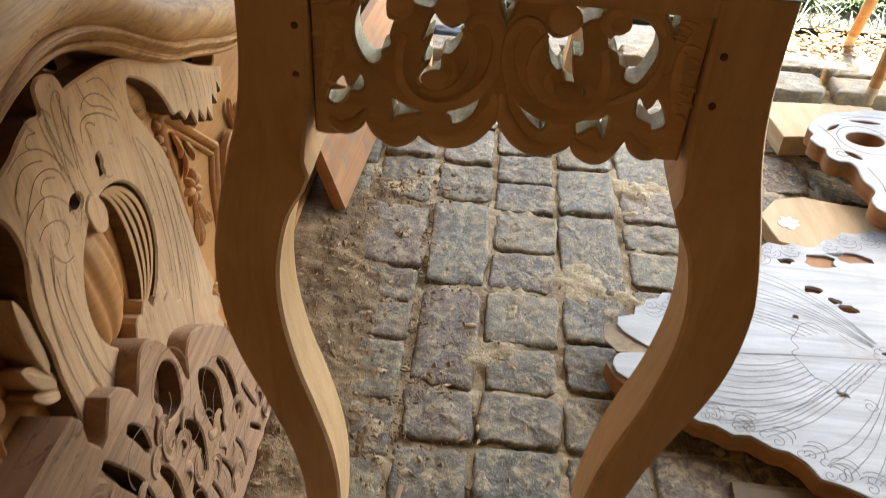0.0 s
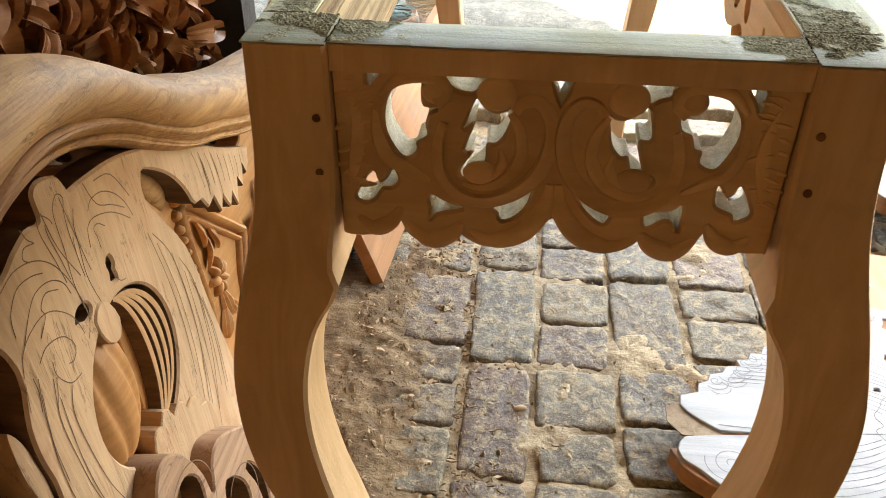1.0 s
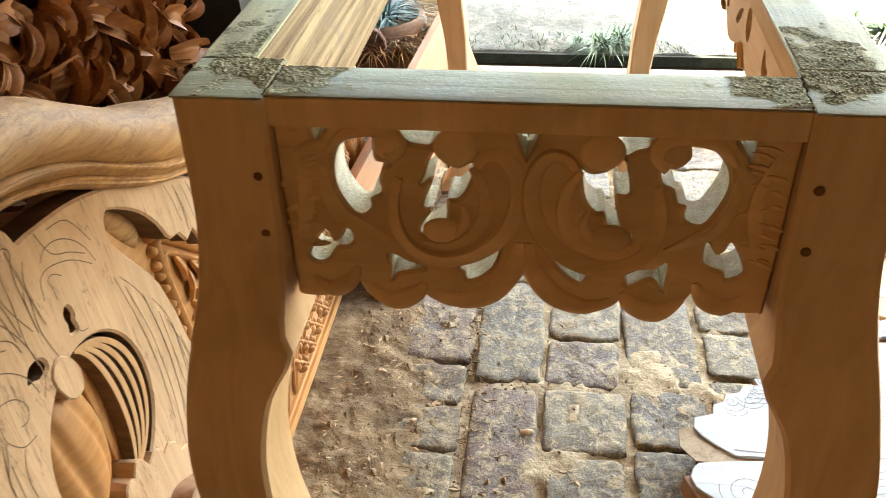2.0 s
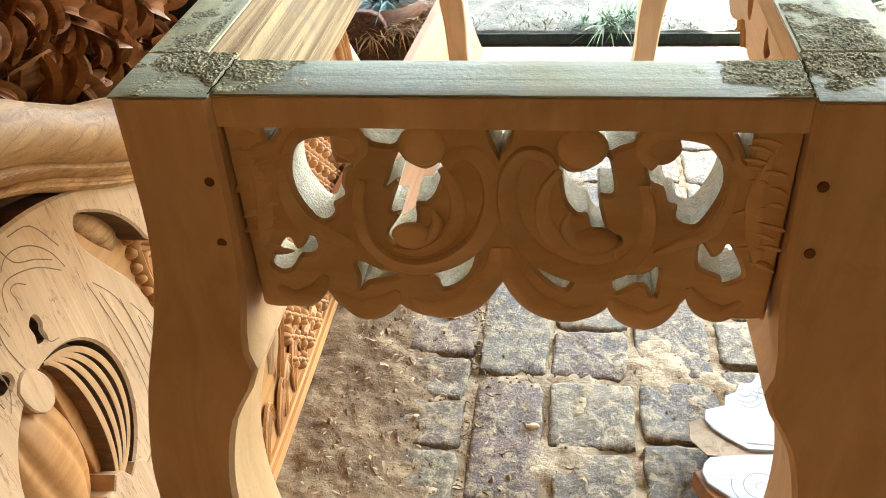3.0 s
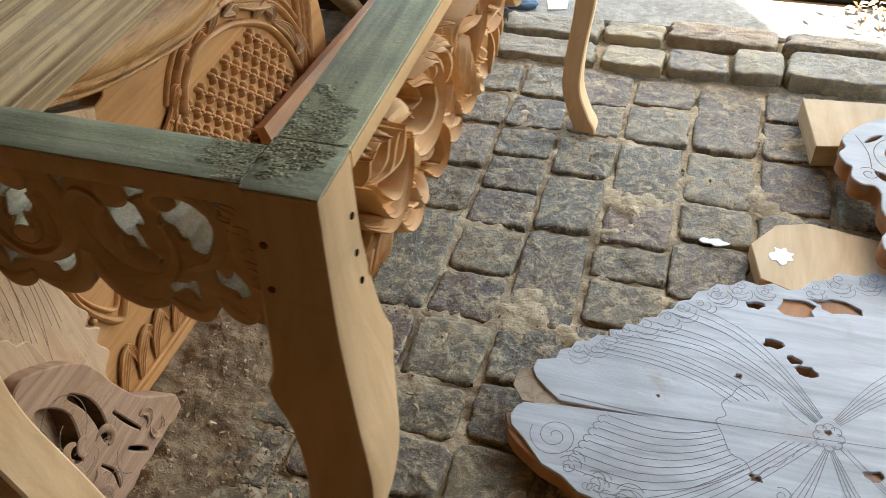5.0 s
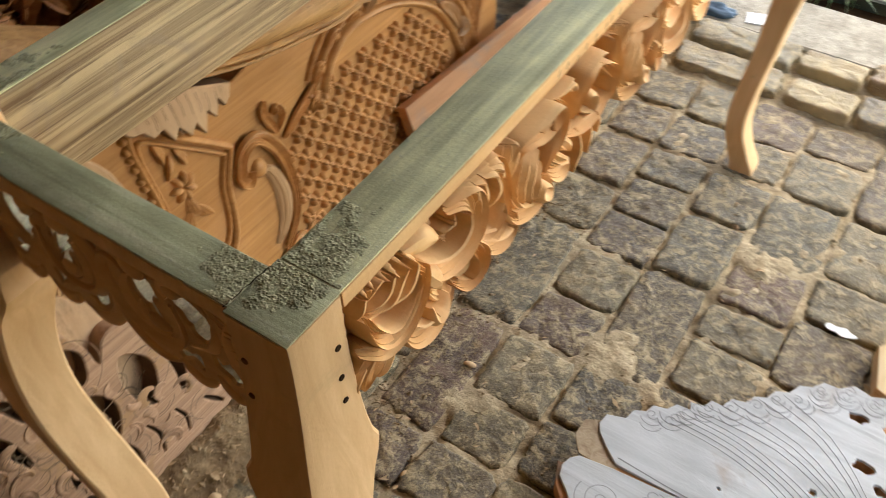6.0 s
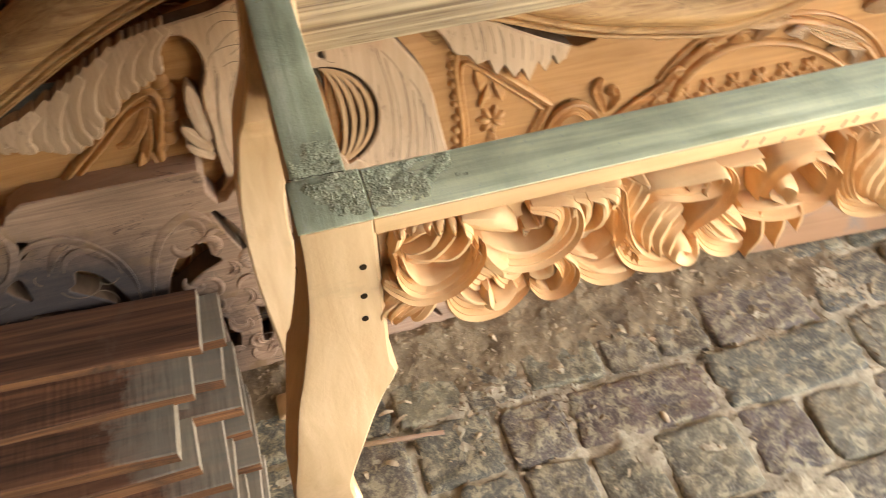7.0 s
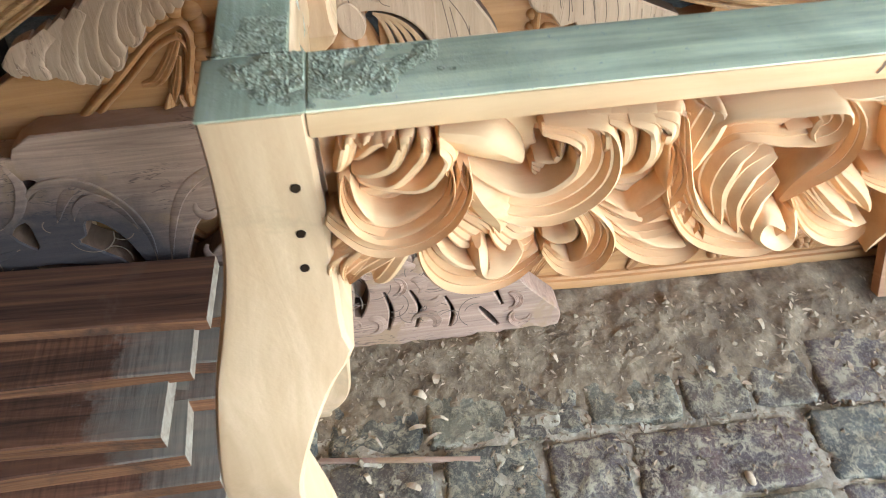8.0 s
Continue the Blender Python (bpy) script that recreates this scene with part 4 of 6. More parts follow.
# top rail: a broad round above a cove and two beads, with a dark gap under it
RAIL = [(-1, 0.1), (-1.02, .55), (-.97, .72), (-.9, .77), (-.82, .74), (-.78, .66), (-.7, .70), (-.62, .82), (-.5, .88), (-.43, .84), (-.40, .78), (-.25, .92), (-.05, .99), (.15, 1.0), (.4, .94), (.65, .78), (.85, .5), (1, .1)]
bm = bmesh.new()
sweep(bm, x_out, [(a, b + .038) for a, b in lip], (.038, .038, .038), (.058, .058, .058), RAIL, base=.0, floor=-.028, per=6)
rail = part("top_rail", clean(bm), MOULD, head, "smooth rounded top moulding")
for dv, r, h in ((.0155, .0036, .0495), (.0030, .0030, .0425)):
    bm = bmesh.new()
    sweep(bm, x_out, [(a, b + dv) for a, b in lip], (r, r, r), (.006, .006, .006), ROUND, base=h - .004, floor=.03, per=6)
    part("bead", clean(bm), MOULD, rail)

# cartouche: pale, still flat, with the drawing on it
top_r = mm([(0, 632), (60, 622), (115, 604), (175, 578), (233, 547), (310, 503), (374, 472)])
serr = mm([(366, 452), (352, 444), (346, 462), (334, 436), (322, 456), (308, 424), (296, 450), (284, 436), (268, 462), (256, 446), (244, 474), (226, 470), (214, 488), (198, 492)])
recess = mm([(190, 500), (180, 522), (160, 548), (130, 572), (104, 584), (98, 560), (114, 530), (140, 490)])
side = mm([(150, 470), (160, 430), (164, 400), (176, 330), (188, 270), (200, 240), (184, 228), (205, 205), (188, 190), (200, 160), (176, 140), (170, 100), (120, 70), (60, 56), (0, 52)])
hb = curve(top_r, 4) + serr + curve(recess, 3) + curve(side, 3)
left_top = mm([(-14, 633), (-20, 648), (-34, 657), (-50, 661), (-61, 655), (-63, 634), (-80, 637), (-103, 632), (-125, 624), (-175, 617), (-215, 610), (-247, 601), (-290, 577), (-334, 548), (-400, 514), (-428, 503)])
left_side = mm([(-150, 540), (-161, 510), (-163, 480), (-160, 450), (-162, 420), (-160, 390), (-160, 356), (-184, 330), (-172, 300), (-192, 270), (-176, 240), (-196, 205), (-180, 160), (-170, 100), (-120, 70), (-60, 56)])
lobes = [mm(q) for q in ([(-430, 500), (-437, 489), (-429, 478), (-419, 479), (-410, 488)], [(-410, 488), (-405, 473), (-396, 466), (-382, 470), (-369, 485)], [(-369, 485), (-364, 468), (-350, 457), (-336, 455), (-325, 464), (-317, 479)], [(-317, 479), (-310, 469), (-300, 473), (-294, 488), (-289, 503)],
                       [(-289, 503), (-282, 497), (-271, 503), (-264, 518), (-259, 535)], [(-259, 535), (-251, 528), (-241, 534), (-236, 548)], [(-236, 548), (-226, 545), (-215, 553), (-203, 562)])]
lh = curve(left_top, 4) + [p for q in lobes for p in curve(q, 3)[:-1]] + curve(mm([(-203, 562), (-199, 580), (-190, 594), (-177, 599), (-162, 593), (-152, 575), (-148, 556)]), 3) + curve(left_side, 3)
med = arc(MU, MV, .082, .089, 0, 360, 48)[:-1]
eyes = [curve(mm([(6 + dx, 540 + dy) for dx, dy in ((-5, -9), (4, -12), (3, -2), (6, 3), (3, 13), (-4, 10), (-3, 0))]), 3, True),
        curve(mm([(-53 + dx, 537 + dy) for dx, dy in ((-13, -3), (-6, -5), (2, -9), (12, -6), (10, 3), (2, 7), (-8, 6))]), 3, True)]
bm = bmesh.new()
slab(bm, x_out, hb + lh[::-1], 0.0, .030, [med] + eyes, .0025)
clean(bm)
# side faces take the dark tone, painting in the gap's shade
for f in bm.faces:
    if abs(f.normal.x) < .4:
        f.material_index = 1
boss = part("cartouche", bm, BOSS, head, "pale flat cartouche with pencilled leaf drawing", second=SHADED_CUT)
for pts, w1 in (([(-44, 520), (-30, 530), (-16, 520), (-8, 498), (-16, 482), (-30, 484), (-40, 498)], .0320), ([(-28, 346), (-16, 362), (-6, 358), (4, 368), (16, 360), (22, 346), (34, 350), (46, 342), (50, 330), (62, 332), (74, 322), (78, 306), (92, 300), (100, 280), (96, 200), (-10, 200), (-30, 270)], .0330)):
    bm = bmesh.new()
    slab(bm, x_out, curve(mm(pts), 2, True), .0, w1, (), .0015)
    part("leaf_lobe", clean(bm), BOSS, boss)

# medallion: a ribbed half melon and stepped crescents beside it
bm = bmesh.new()
n1, n2 = 40, 14
rows = []
for j in range(n2 + 1):
    a = math.pi * j / n2
    row = []
    for i in range(n1 + 1):
        t = math.pi * i / n1
        rib = 1 - .14 * abs(math.sin(4 * (t + .12 * math.sin(2 * a)))) ** 8
        row.append(bm.verts.new(x_out(MU - .033 - .050 * math.cos(t) * math.sin(a), MV + .086 * math.cos(a), .034 * math.sin(t) * math.sin(a) * rib - .002)))
    rows.append(row)
for r, s in zip(rows, rows[1:]):
    for i in range(n1):
        bm.faces.new((r[i], r[i + 1], s[i + 1], s[i]))
bmesh.ops.remove_doubles(bm, verts=bm.verts, dist=.0002)
part("medallion", clean(bm), TEAK, head, "ribbed orange oval medallion")
bm = bmesh.new()
slab(bm, x_out, [(a, b) for a, b in arc(MU, MV, .0735, .0795, -84, 84, 24)] + [(MU + .012, MV + .074), (MU + .012, MV - .074)], -.03, .013, (), .001)
part("crescent_bed", clean(bm), TEAK, head, "brown cut bed between the steps")
STEP = [(-1, .90), (-.85, 1.0), (-.2, 1.02), (.85, 1.0), (1, .90)]
for k in range(4):
    r = .0315 + k * .0132
    bm = bmesh.new()
    sweep(bm, x_out, arc(MU, MV, r, .086 - k * .0008, 78, -78, 18), (.0018, .0043, .0018), (.024, .0285, .024), STEP, base=0, floor=-.045, per=2)
    clean(bm)
    # step walls painted dark for the shade between the crescents
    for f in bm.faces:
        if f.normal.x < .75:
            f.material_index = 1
    part("crescent", bm, CRESCENT, head, second=SHADED_CUT)

# carved fronds that overlap along the wing, and three leaf fingers beside the plain field
tips = mm([(-209, 551), (-221, 544), (-233, 538), (-245, 532), (-259, 524), (-274, 513), (-287, 503), (-301, 491), (-312, 478), (-324, 466), (-341, 457), (-357, 460), (-374, 467), (-394, 470), (-415, 477)])
roots = mm([(-181, 612), (-192, 610), (-201, 608), (-210, 606), (-219, 604), (-232, 602), (-250, 596), (-268, 584), (-286, 575), (-300, 566), (-312, 558), (-326, 550), (-346, 538), (-368, 526), (-392, 514)])
rf = random.Random(31)
for k, (tip, root) in enumerate(zip(tips, roots)):
    du, dv = tip[0] - root[0], tip[1] - root[1]
    bow = .010 + .004 * rf.random()
    ln = [root, (root[0] + .38 * du - bow, root[1] + .36 * dv + .3 * bow), (root[0] + .75 * du - bow, root[1] + .72 * dv), (tip[0] + .001, tip[1] + .006), tip]
    bm = bmesh.new()
    sweep(bm, x_out, ln, (.0085, .0118, .0045), (.0018, .0042, .0022), CLAW, base=.0292 + .0014 * (k % 2), floor=.004, per=5)
    part("frond", clean(bm), BOSS, boss, smooth=30)
for tip, base_, wd in ((( -.177, .522), (-.166, .432), .0125), ((-.199, .460), (-.164, .415), .0105), ((-.199, .430), (-.166, .402), .0075)):
    bm = bmesh.new()
    sweep(bm, x_out, [base_, (base_[0] * .55 + tip[0] * .45 - .003, base_[1] * .5 + tip[1] * .5), tip], (.006, wd, .0012), (.004, .007, .003), CLAW, base=.022, floor=.0, per=6)
    part("leaf_finger", clean(bm), BOSS, boss, smooth=30)

# leaf tips under the cartouche tops, deepened
for ln in (mm([(122, 578), (150, 552), (172, 520), (178, 500)]),):
    bm = bmesh.new()
    sweep(bm, x_out, ln, (.004, .016, .006), (.002, .007, .002), ROUND, base=0, per=6)
    part("leaf_hollow", clean(bm), MOULD, head)

# pencil drawing on the cartouche
draw = [mm(q) for q in ([(-132, 617), (-113, 621), (-92, 616), (-75, 605), (-62, 588), (-51, 559), (-48, 530), (-58, 514)], [(-136, 579), (-132, 596), (-116, 608), (-97, 606), (-82, 599)], [(-131, 568), (-115, 583), (-99, 592), (-79, 589), (-64, 577), (-59, 562)], [(-112, 559), (-98, 569), (-99, 578), (-88, 584), (-72, 576)], [(-78, 624), (-91, 628), (-97, 622), (-91, 615)], [(-88, 642), (-85, 632), (-79, 625)], [(-59, 573), (-63, 599), (-68, 623), (-67, 635), (-60, 637), (-52, 629), (-50, 623)], [(-53, 572), (-56, 596), (-60, 618), (-59, 628)],)]
draw += [mm(q) for q in ([(-49, 540), (-51, 567), (-47, 598), (-46, 619), (-43, 633), (-33, 640), (-26, 633), (-31, 623), (-34, 606), (-34, 584)], [(-34, 561), (-34, 584), (-31, 599)], [(-23, 520), (-29, 545), (-31, 565), (-27, 590), (-25, 605), (-18, 618)], [(0, 604), (10, 610), (28, 607), (46, 595), (59, 578), (66, 559)], [(-13, 576), (-8, 592), (5, 595), (28, 586), (44, 575), (60, 560)], [(1, 566), (1, 577), (0, 587), (8, 587), (17, 579)],)]
draw += [mm(q) for q in ([(16, 537), (14, 548), (25, 547), (40, 535), (44, 521), (35, 511), (14, 507), (-4, 513), (-17, 523), (-20, 536)], [(13, 546), (8, 537), (12, 524), (22, 519)], [(-145, 548), (-137, 563), (-121, 571), (-100, 572), (-83, 563), (-67, 544), (-61, 522)], [(-124, 544), (-111, 549), (-95, 545), (-84, 537), (-78, 523), (-85, 515), (-93, 517)], [(-110, 534), (-112, 524), (-108, 513), (-98, 501), (-83, 498)], [(-38, 534), (-50, 525), (-50, 513), (-41, 502), (-29, 499), (-21, 508), (-22, 525)],)]
draw += [mm(q) for q in ([(-34, 528), (-35, 514), (-29, 502)], [(-153, 521), (-149, 535), (-146, 544)], [(-142, 511), (-137, 527), (-137, 541)], [(-125, 497), (-117, 511), (-113, 520)],)]
draw += [mm(q) for q in ([(89, 524), (111, 487), (120, 434), (120, 381), (110, 327), (96, 276)], [(126, 470), (142, 430), (142, 375), (136, 323), (118, 262)], [(138, 433), (152, 379), (153, 319), (146, 265)], [(-132, 536), (-139, 513), (-145, 478), (-146, 438)], [(-117, 522), (-127, 489), (-127, 448), (-123, 400), (-110, 340)], [(-100, 500), (-110, 478), (-109, 436), (-102, 385), (-88, 340)])]
draw += [mm(q) for q in ([(81, 530), (92, 469), (96, 402), (90, 340)], [(92, 511), (104, 444), (104, 370), (92, 300)], [(114, 485), (120, 414), (116, 342), (106, 280)], [(129, 451), (130, 375), (124, 300), (112, 240)], [(144, 425), (146, 354), (138, 280)], [(151, 400), (158, 340), (154, 270)],
                           [(-135, 522), (-147, 470), (-148, 420), (-140, 360)], [(-118, 503), (-122, 440), (-116, 374), (-100, 320)], [(259, 527), (268, 484), (270, 450)], [(232, 532), (236, 500), (236, 478)], [(-31, 636), (-27, 595), (-23, 560)], [(-59, 639), (-54, 603), (-39, 566)], [(6, 628), (16, 602), (38, 588), (56, 574)], [(22, 621), (50, 612), (70, 578)])]
for k in range(9):
    draw.append(mm([(214 + k * 16, 548 - k * 9), (222 + k * 15, 522 - k * 8), (226 + k * 14, 496 - k * 6)]))
for k in range(6):
    draw.append(mm([(-50 + k * 22, 318 - 4 * k), (-60 + k * 26, 270), (-56 + k * 24, 225), (-40 + k * 17, 210)]))
for ln in draw:
    if all(((a - MU) / .084) ** 2 + ((b - MV) / .091) ** 2 > 1.0 for a, b in ln):
        bm = bmesh.new()
        pencil(bm, x_out, ln, .0301, .00052, 4)
        part("pencil_line", bm, GRAPHITE, boss, smooth=0)

# shield-shaped frames with scalloped borders and a flower in each
frame_pts = mm([(212, 484), (282, 424), (346, 366), (352, 356), (330, 306), (322, 250), (312, 208), (286, 172), (262, 156), (228, 200), (208, 250), (206, 300), (208, 350), (202, 420), (200, 462)])
left_frame = mm([(-229, 513), (-247, 509), (-269, 495), (-294, 472), (-325, 443), (-360, 413), (-385, 380), (-352, 330), (-330, 290), (-312, 208), (-286, 172), (-262, 156), (-232, 200), (-228, 260), (-234, 330), (-240, 400), (-231, 445), (-222, 477), (-220, 500)])
left_scallops = mm([(-350, 444), (-330, 465), (-308, 481), (-290, 498), (-276, 509), (-261, 522), (-242, 532), (-223, 535), (-206, 525), (-204, 510), (-207, 484), (-212, 458), (-219, 433)])
for m_ in (0, 1):
    pts = left_frame if m_ else frame_pts
    fr_ = None
    for off, r, h in ((0, .0062, .012), (.014, .004, .008)):
        c = (sum(p[0] for p in pts) / len(pts), sum(p[1] for p in pts) / len(pts))
        ln = [(p[0] + (c[0] - p[0]) * off / .1, p[1] + (c[1] - p[1]) * off / .1) for p in pts]
        bm = bmesh.new()
        sweep(bm, x_out, ln, (r, r, r), (h, h, h), ROUND, base=0, per=5, closed=True)
        ob = part("shield_frame", clean(bm), TEAK, head, "double moulded shield frame") if fr_ is None else part("inner_bead", clean(bm), TEAK, fr_)
        fr_ = fr_ or ob
    edge_ = curve(left_scallops, 6) if m_ else curve(pts, 6, True)
    step, acc, last = .0125, 0.0, edge_[0]
    for p in edge_[1:]:
        acc += math.dist(p, last)
        last = p
        bordered = m_ or p[0] < .225 or (p[1] > .40 and p[0] < .3)
        if acc > (.0175 if m_ else step) and bordered:
            acc = 0.0
            d = Vector((p[0] - c[0], p[1] - c[1])).normalized() * (-.006 if m_ else .011)
            bm = bmesh.new()
            if m_:
                lump(bm, x_out, p[0] + d.x, p[1] + d.y, .0135, .0135, .010, 0, 0, 12, 3)
            else:
                lump(bm, x_out, p[0] + d.x, p[1] + d.y, .0075, .0075, .010, 0, 0, 8, 3)
            part("scallop", clean(bm), TEAK, fr_)
    sg = -1 if m_ else 1
    for ln in (mm([(-232, 499), (-246, 474), (-260, 453), (-275, 439), (-293, 435)]), mm([(-240, 470), (-248, 446), (-256, 425), (-262, 405)])) if m_ else ():
        bm = bmesh.new()
        sweep(bm, x_out, ln, (.004, .008, .003), (.006, .012, .005), CLAW, base=0, per=6)
        part("leaflet", clean(bm), TEAK, fr_, smooth=35)
    for k in range(7):
        a = radians(k * 360 / 7 + 20)
        bm = bmesh.new()
        lump(bm, x_out, sg * .256 + .013 * math.cos(a), .352 + .015 * math.sin(a), .012, .006, .012, 0, a, 9, 3)
        part("petal", clean(bm), TEAK, fr_)
    for k, (du, dv, ang) in enumerate(((-.012, .045, 70), (.012, .05, 110), (-.02, .075, 100), (.004, -.042, -80), (.02, -.06, -60), (-.012, -.065, -110))):
        a = radians(ang if sg > 0 else 180 - ang)
        bm = bmesh.new()
        sweep(bm, x_out, [(sg * (.256 + du) - .02 * math.cos(a), .352 + dv - .02 * math.sin(a)), (sg * (.256 + du) + .004 * math.sin(a), .352 + dv), (sg * (.256 + du) + .02 * math.cos(a), .352 + dv + .02 * math.sin(a))],
              (.002, .009, .001), (.006, .013, .006), CLAW, base=0, per=5)
        part("leaflet", clean(bm), TEAK, fr_)

# C scrolls, sprigs, lattice ovals and borders on both wings
cscroll = mm([(378, 292), (366, 276), (352, 300), (366, 338), (402, 345), (436, 298), (449, 225), (442, 158), (402, 100)])
leafb = mm([(390, 276), (412, 270), (426, 215), (416, 160), (388, 120)])
sprig1, sprig2 = mm([(452, 318), (440, 345), (431, 372), (440, 388)]), mm([(454, 322), (468, 346), (460, 366), (450, 356)])
oval_l = mm([(572, 322), (594, 362), (640, 392), (700, 396), (795, 372), (897, 307), (955, 209), (970, 116), (940, 40)])
oval_o = mm([(556, 350), (588, 388), (640, 420), (700, 430), (810, 412), (930, 340), (1000, 230), (1015, 110), (985, 40)])
base_l = mm([(200, 22), (300, 16), (500, 14), (700, 14), (920, 14)])
garland = mm([(462, 300), (500, 325), (540, 345), (566, 372)])
for m_ in (0, 1):
    def F(p):
        return mirrored(p) if m_ else p
    for nm, ln, wd, ht, pr in (("c_scroll", cscroll, (.006, .012, .006), (.012, .020, .010), GOUGE), ("curl_leaf", leafb, (.004, .013, .003), (.010, .016, .006), CLAW),
                               ("sprig", sprig1, (.003, .009, .003), (.006, .012, .008), GOUGE), ("sprig", sprig2, (.002, .006, .004), (.006, .012, .010), GOUGE),
                               ("oval_bead", oval_l, (.007, .007, .007), (.014, .014, .014), ROUND), ("outer_bead", oval_o, (.006, .006, .006), (.014, .014, .014), ROUND),
                               ("outer_bead", [(a + (.016 if a > .7 else -.016), b + .012) for a, b in oval_o], (.004, .004, .004), (.009, .009, .009), ROUND),
                               ("base_moulding", base_l, (.014, .014, .014), (.014, .014, .014), OGEE), ("garland", garland, (.003, .009, .003), (.006, .013, .008), GOUGE)):
        bm = bmesh.new()
        sweep(bm, x_out, F(ln), wd if not m_ else wd[::-1], ht if not m_ else ht[::-1], pr, base=0, per=6)
        part(nm, clean(bm), CRESCENT if nm == "curl_leaf" else TEAK, head)
    bm = bmesh.new()
    lump(bm, x_out, (-1 if m_ else 1) * .396, .284, .016, .018, .014)
    part("scroll_eye", clean(bm), TEAK, head)
    # lattice flowers on a slanted grid
    cen = (.775, .19)
    for i in range(-12, 9):
        for j in range(-9, 12):
            u, v = cen[0] + (i - j) * .0235, cen[1] + (i + j) * .0235
            foot = .462 < u < cen[0] and .04 < v < .29 + (u - .462) * .62 and v < .35
            if foot or ((u - cen[0]) / .165) ** 2 + ((v - cen[1]) / .165) ** 2 < 1 and v > .03:
                bm = bmesh.new()
                for q in range(4):
                    a = radians(45 + 90 * q)
                    lump(bm, x_out, (-1 if m_ else 1) * u + .0072 * math.cos(a), v + .0072 * math.sin(a), .0085, .0058, .014, 0, a, 8, 3)
                part("lattice_flower", clean(bm), TEAK, head)
    # leaves round the lattice and along the foot
    rl = random.Random(11 + m_)
    for k in range(9):
        t = k / 8
        around = curve(oval_l, 4)
        p = around[int(t * (len(around) - 1))]
        d = Vector((p[0] - cen[0], p[1] - cen[1])).normalized()
        s_ = -1 if m_ else 1
        tx, ty = -d.y, d.x
        ln = [(s_ * (p[0] + d.x * .012), p[1] + d.y * .012), (s_ * (p[0] + d.x * .03 + tx * .012), p[1] + d.y * .03 + ty * .012), (s_ * (p[0] + d.x * .028 + tx * .038), p[1] + d.y * .028 + ty * .038)]
        bm = bmesh.new()
        sweep(bm, x_out, ln, (.003, .011, .002), (.008, .018, .008), GOUGE, base=0, per=5)
        part("border_leaf", clean(bm), BOSS if k in (4, 5, 6) else TEAK, head)
    for k in range(14):
        u = .20 + k * .05 + rl.uniform(-.008, .008)
        s_ = -1 if m_ else 1
        ln = [(s_ * u, .03), (s_ * (u + .018), .07 + rl.uniform(-.012, .012)), (s_ * (u + .05), .085 + rl.uniform(-.01, .02)), (s_ * (u + .062), .06)]
        bm = bmesh.new()
        sweep(bm, x_out, ln, (.004, .012, .003), (.004, .010, .004), GOUGE, base=0, per=5)
        part("foot_leaf", clean(bm), TEAK, head)

# leaves and bands between the lattice ovals and the outer edge
for s_ in (1, -1):
    for pts, wd, ht, mt in (([(655, 452), (700, 448), (758, 430)], (6, 20, 3), (10, 24, 14), CRESCENT), ([(700, 402), (722, 425), (756, 440)], (3, 12, 2), (8, 18, 10), CRESCENT), ([(798, 408), (860, 380), (931, 344)], (5, 16, 3), (10, 22, 12), CRESCENT),
                            ([(850, 352), (880, 362), (925, 350)], (3, 9, 2), (8, 18, 10), CRESCENT), ([(915, 310), (945, 275), (966, 232)], (5, 14, 3), (10, 20, 12), CRESCENT), ([(902, 418), (940, 436), (995, 446)], (6, 22, 4), (10, 26, 14), CRESCENT), ([(540, 470), (518, 452), (560, 440)], (3, 9, 3), (8, 16, 10), CRESCENT)):
        bm = bmesh.new()
        sweep(bm, x_out, [(s_ * a, b) for a, b in mm(pts)], [q / 1000 for q in wd], [q / 1000 for q in ht], GOUGE, base=0, per=6)
        part("pale_leaf", clean(bm), mt, head, "pale dusty carved leaf", smooth=35)
    band = mm([(975, 420), (1010, 360), (1014, 300), (990, 226), (948, 132), (900, 60)])
    for off, r in ((0, .007), (.018, .0045), (.05, .006)):
        bm = bmesh.new()
        sweep(bm, x_out, [(s_ * (a + off), b) for a, b in band], (r, r, r), (.014, .014, .014), ROUND, base=0, per=6)
        part("border_band", clean(bm), TEAK, head)
    for k in range(9):
        t = .06 + .1 * k
        a, b = curve(band, 8)[int(t * 40)]
        bm = bmesh.new()
        sweep(bm, x_out, [(s_ * (a + .024), b - .016), (s_ * (a + .034), b), (s_ * (a + .040), b + .018)], (.002, .008, .002), (.006, .014, .006), GOUGE, base=0, per=4)
        part("border_leaf", clean(bm), TEAK, head)

# ---- pierced scroll board leaning in front of the headboard ----
scroll = leaning("scroll_board", "thick grey-brown pierced scroll board with pencilled leaves, leaning", "carving", -.28, 8.25, 0, .004)
straight = mm([(-620, 2), (-620, 400), (-402, 404), (-399, 388), (-372, 386), (-366, 400), (-340, 414), (-220, 413), (-104, 411), (-96, 396), (-100, 372), (-88, 350), (-76, 352), (-50, 378), (-30, 372), (-14, 352), (-8, 336)])
outl = straight + curve(mm([(0, 344), (24, 367), (50, 362), (72, 336), (87, 296), (90, 262), (98, 268), (110, 288), (135, 294), (178, 268), (214, 234), (231, 196), (236, 172), (250, 132), (268, 96), (300, 60), (322, 34), (318, 2)]), 4)
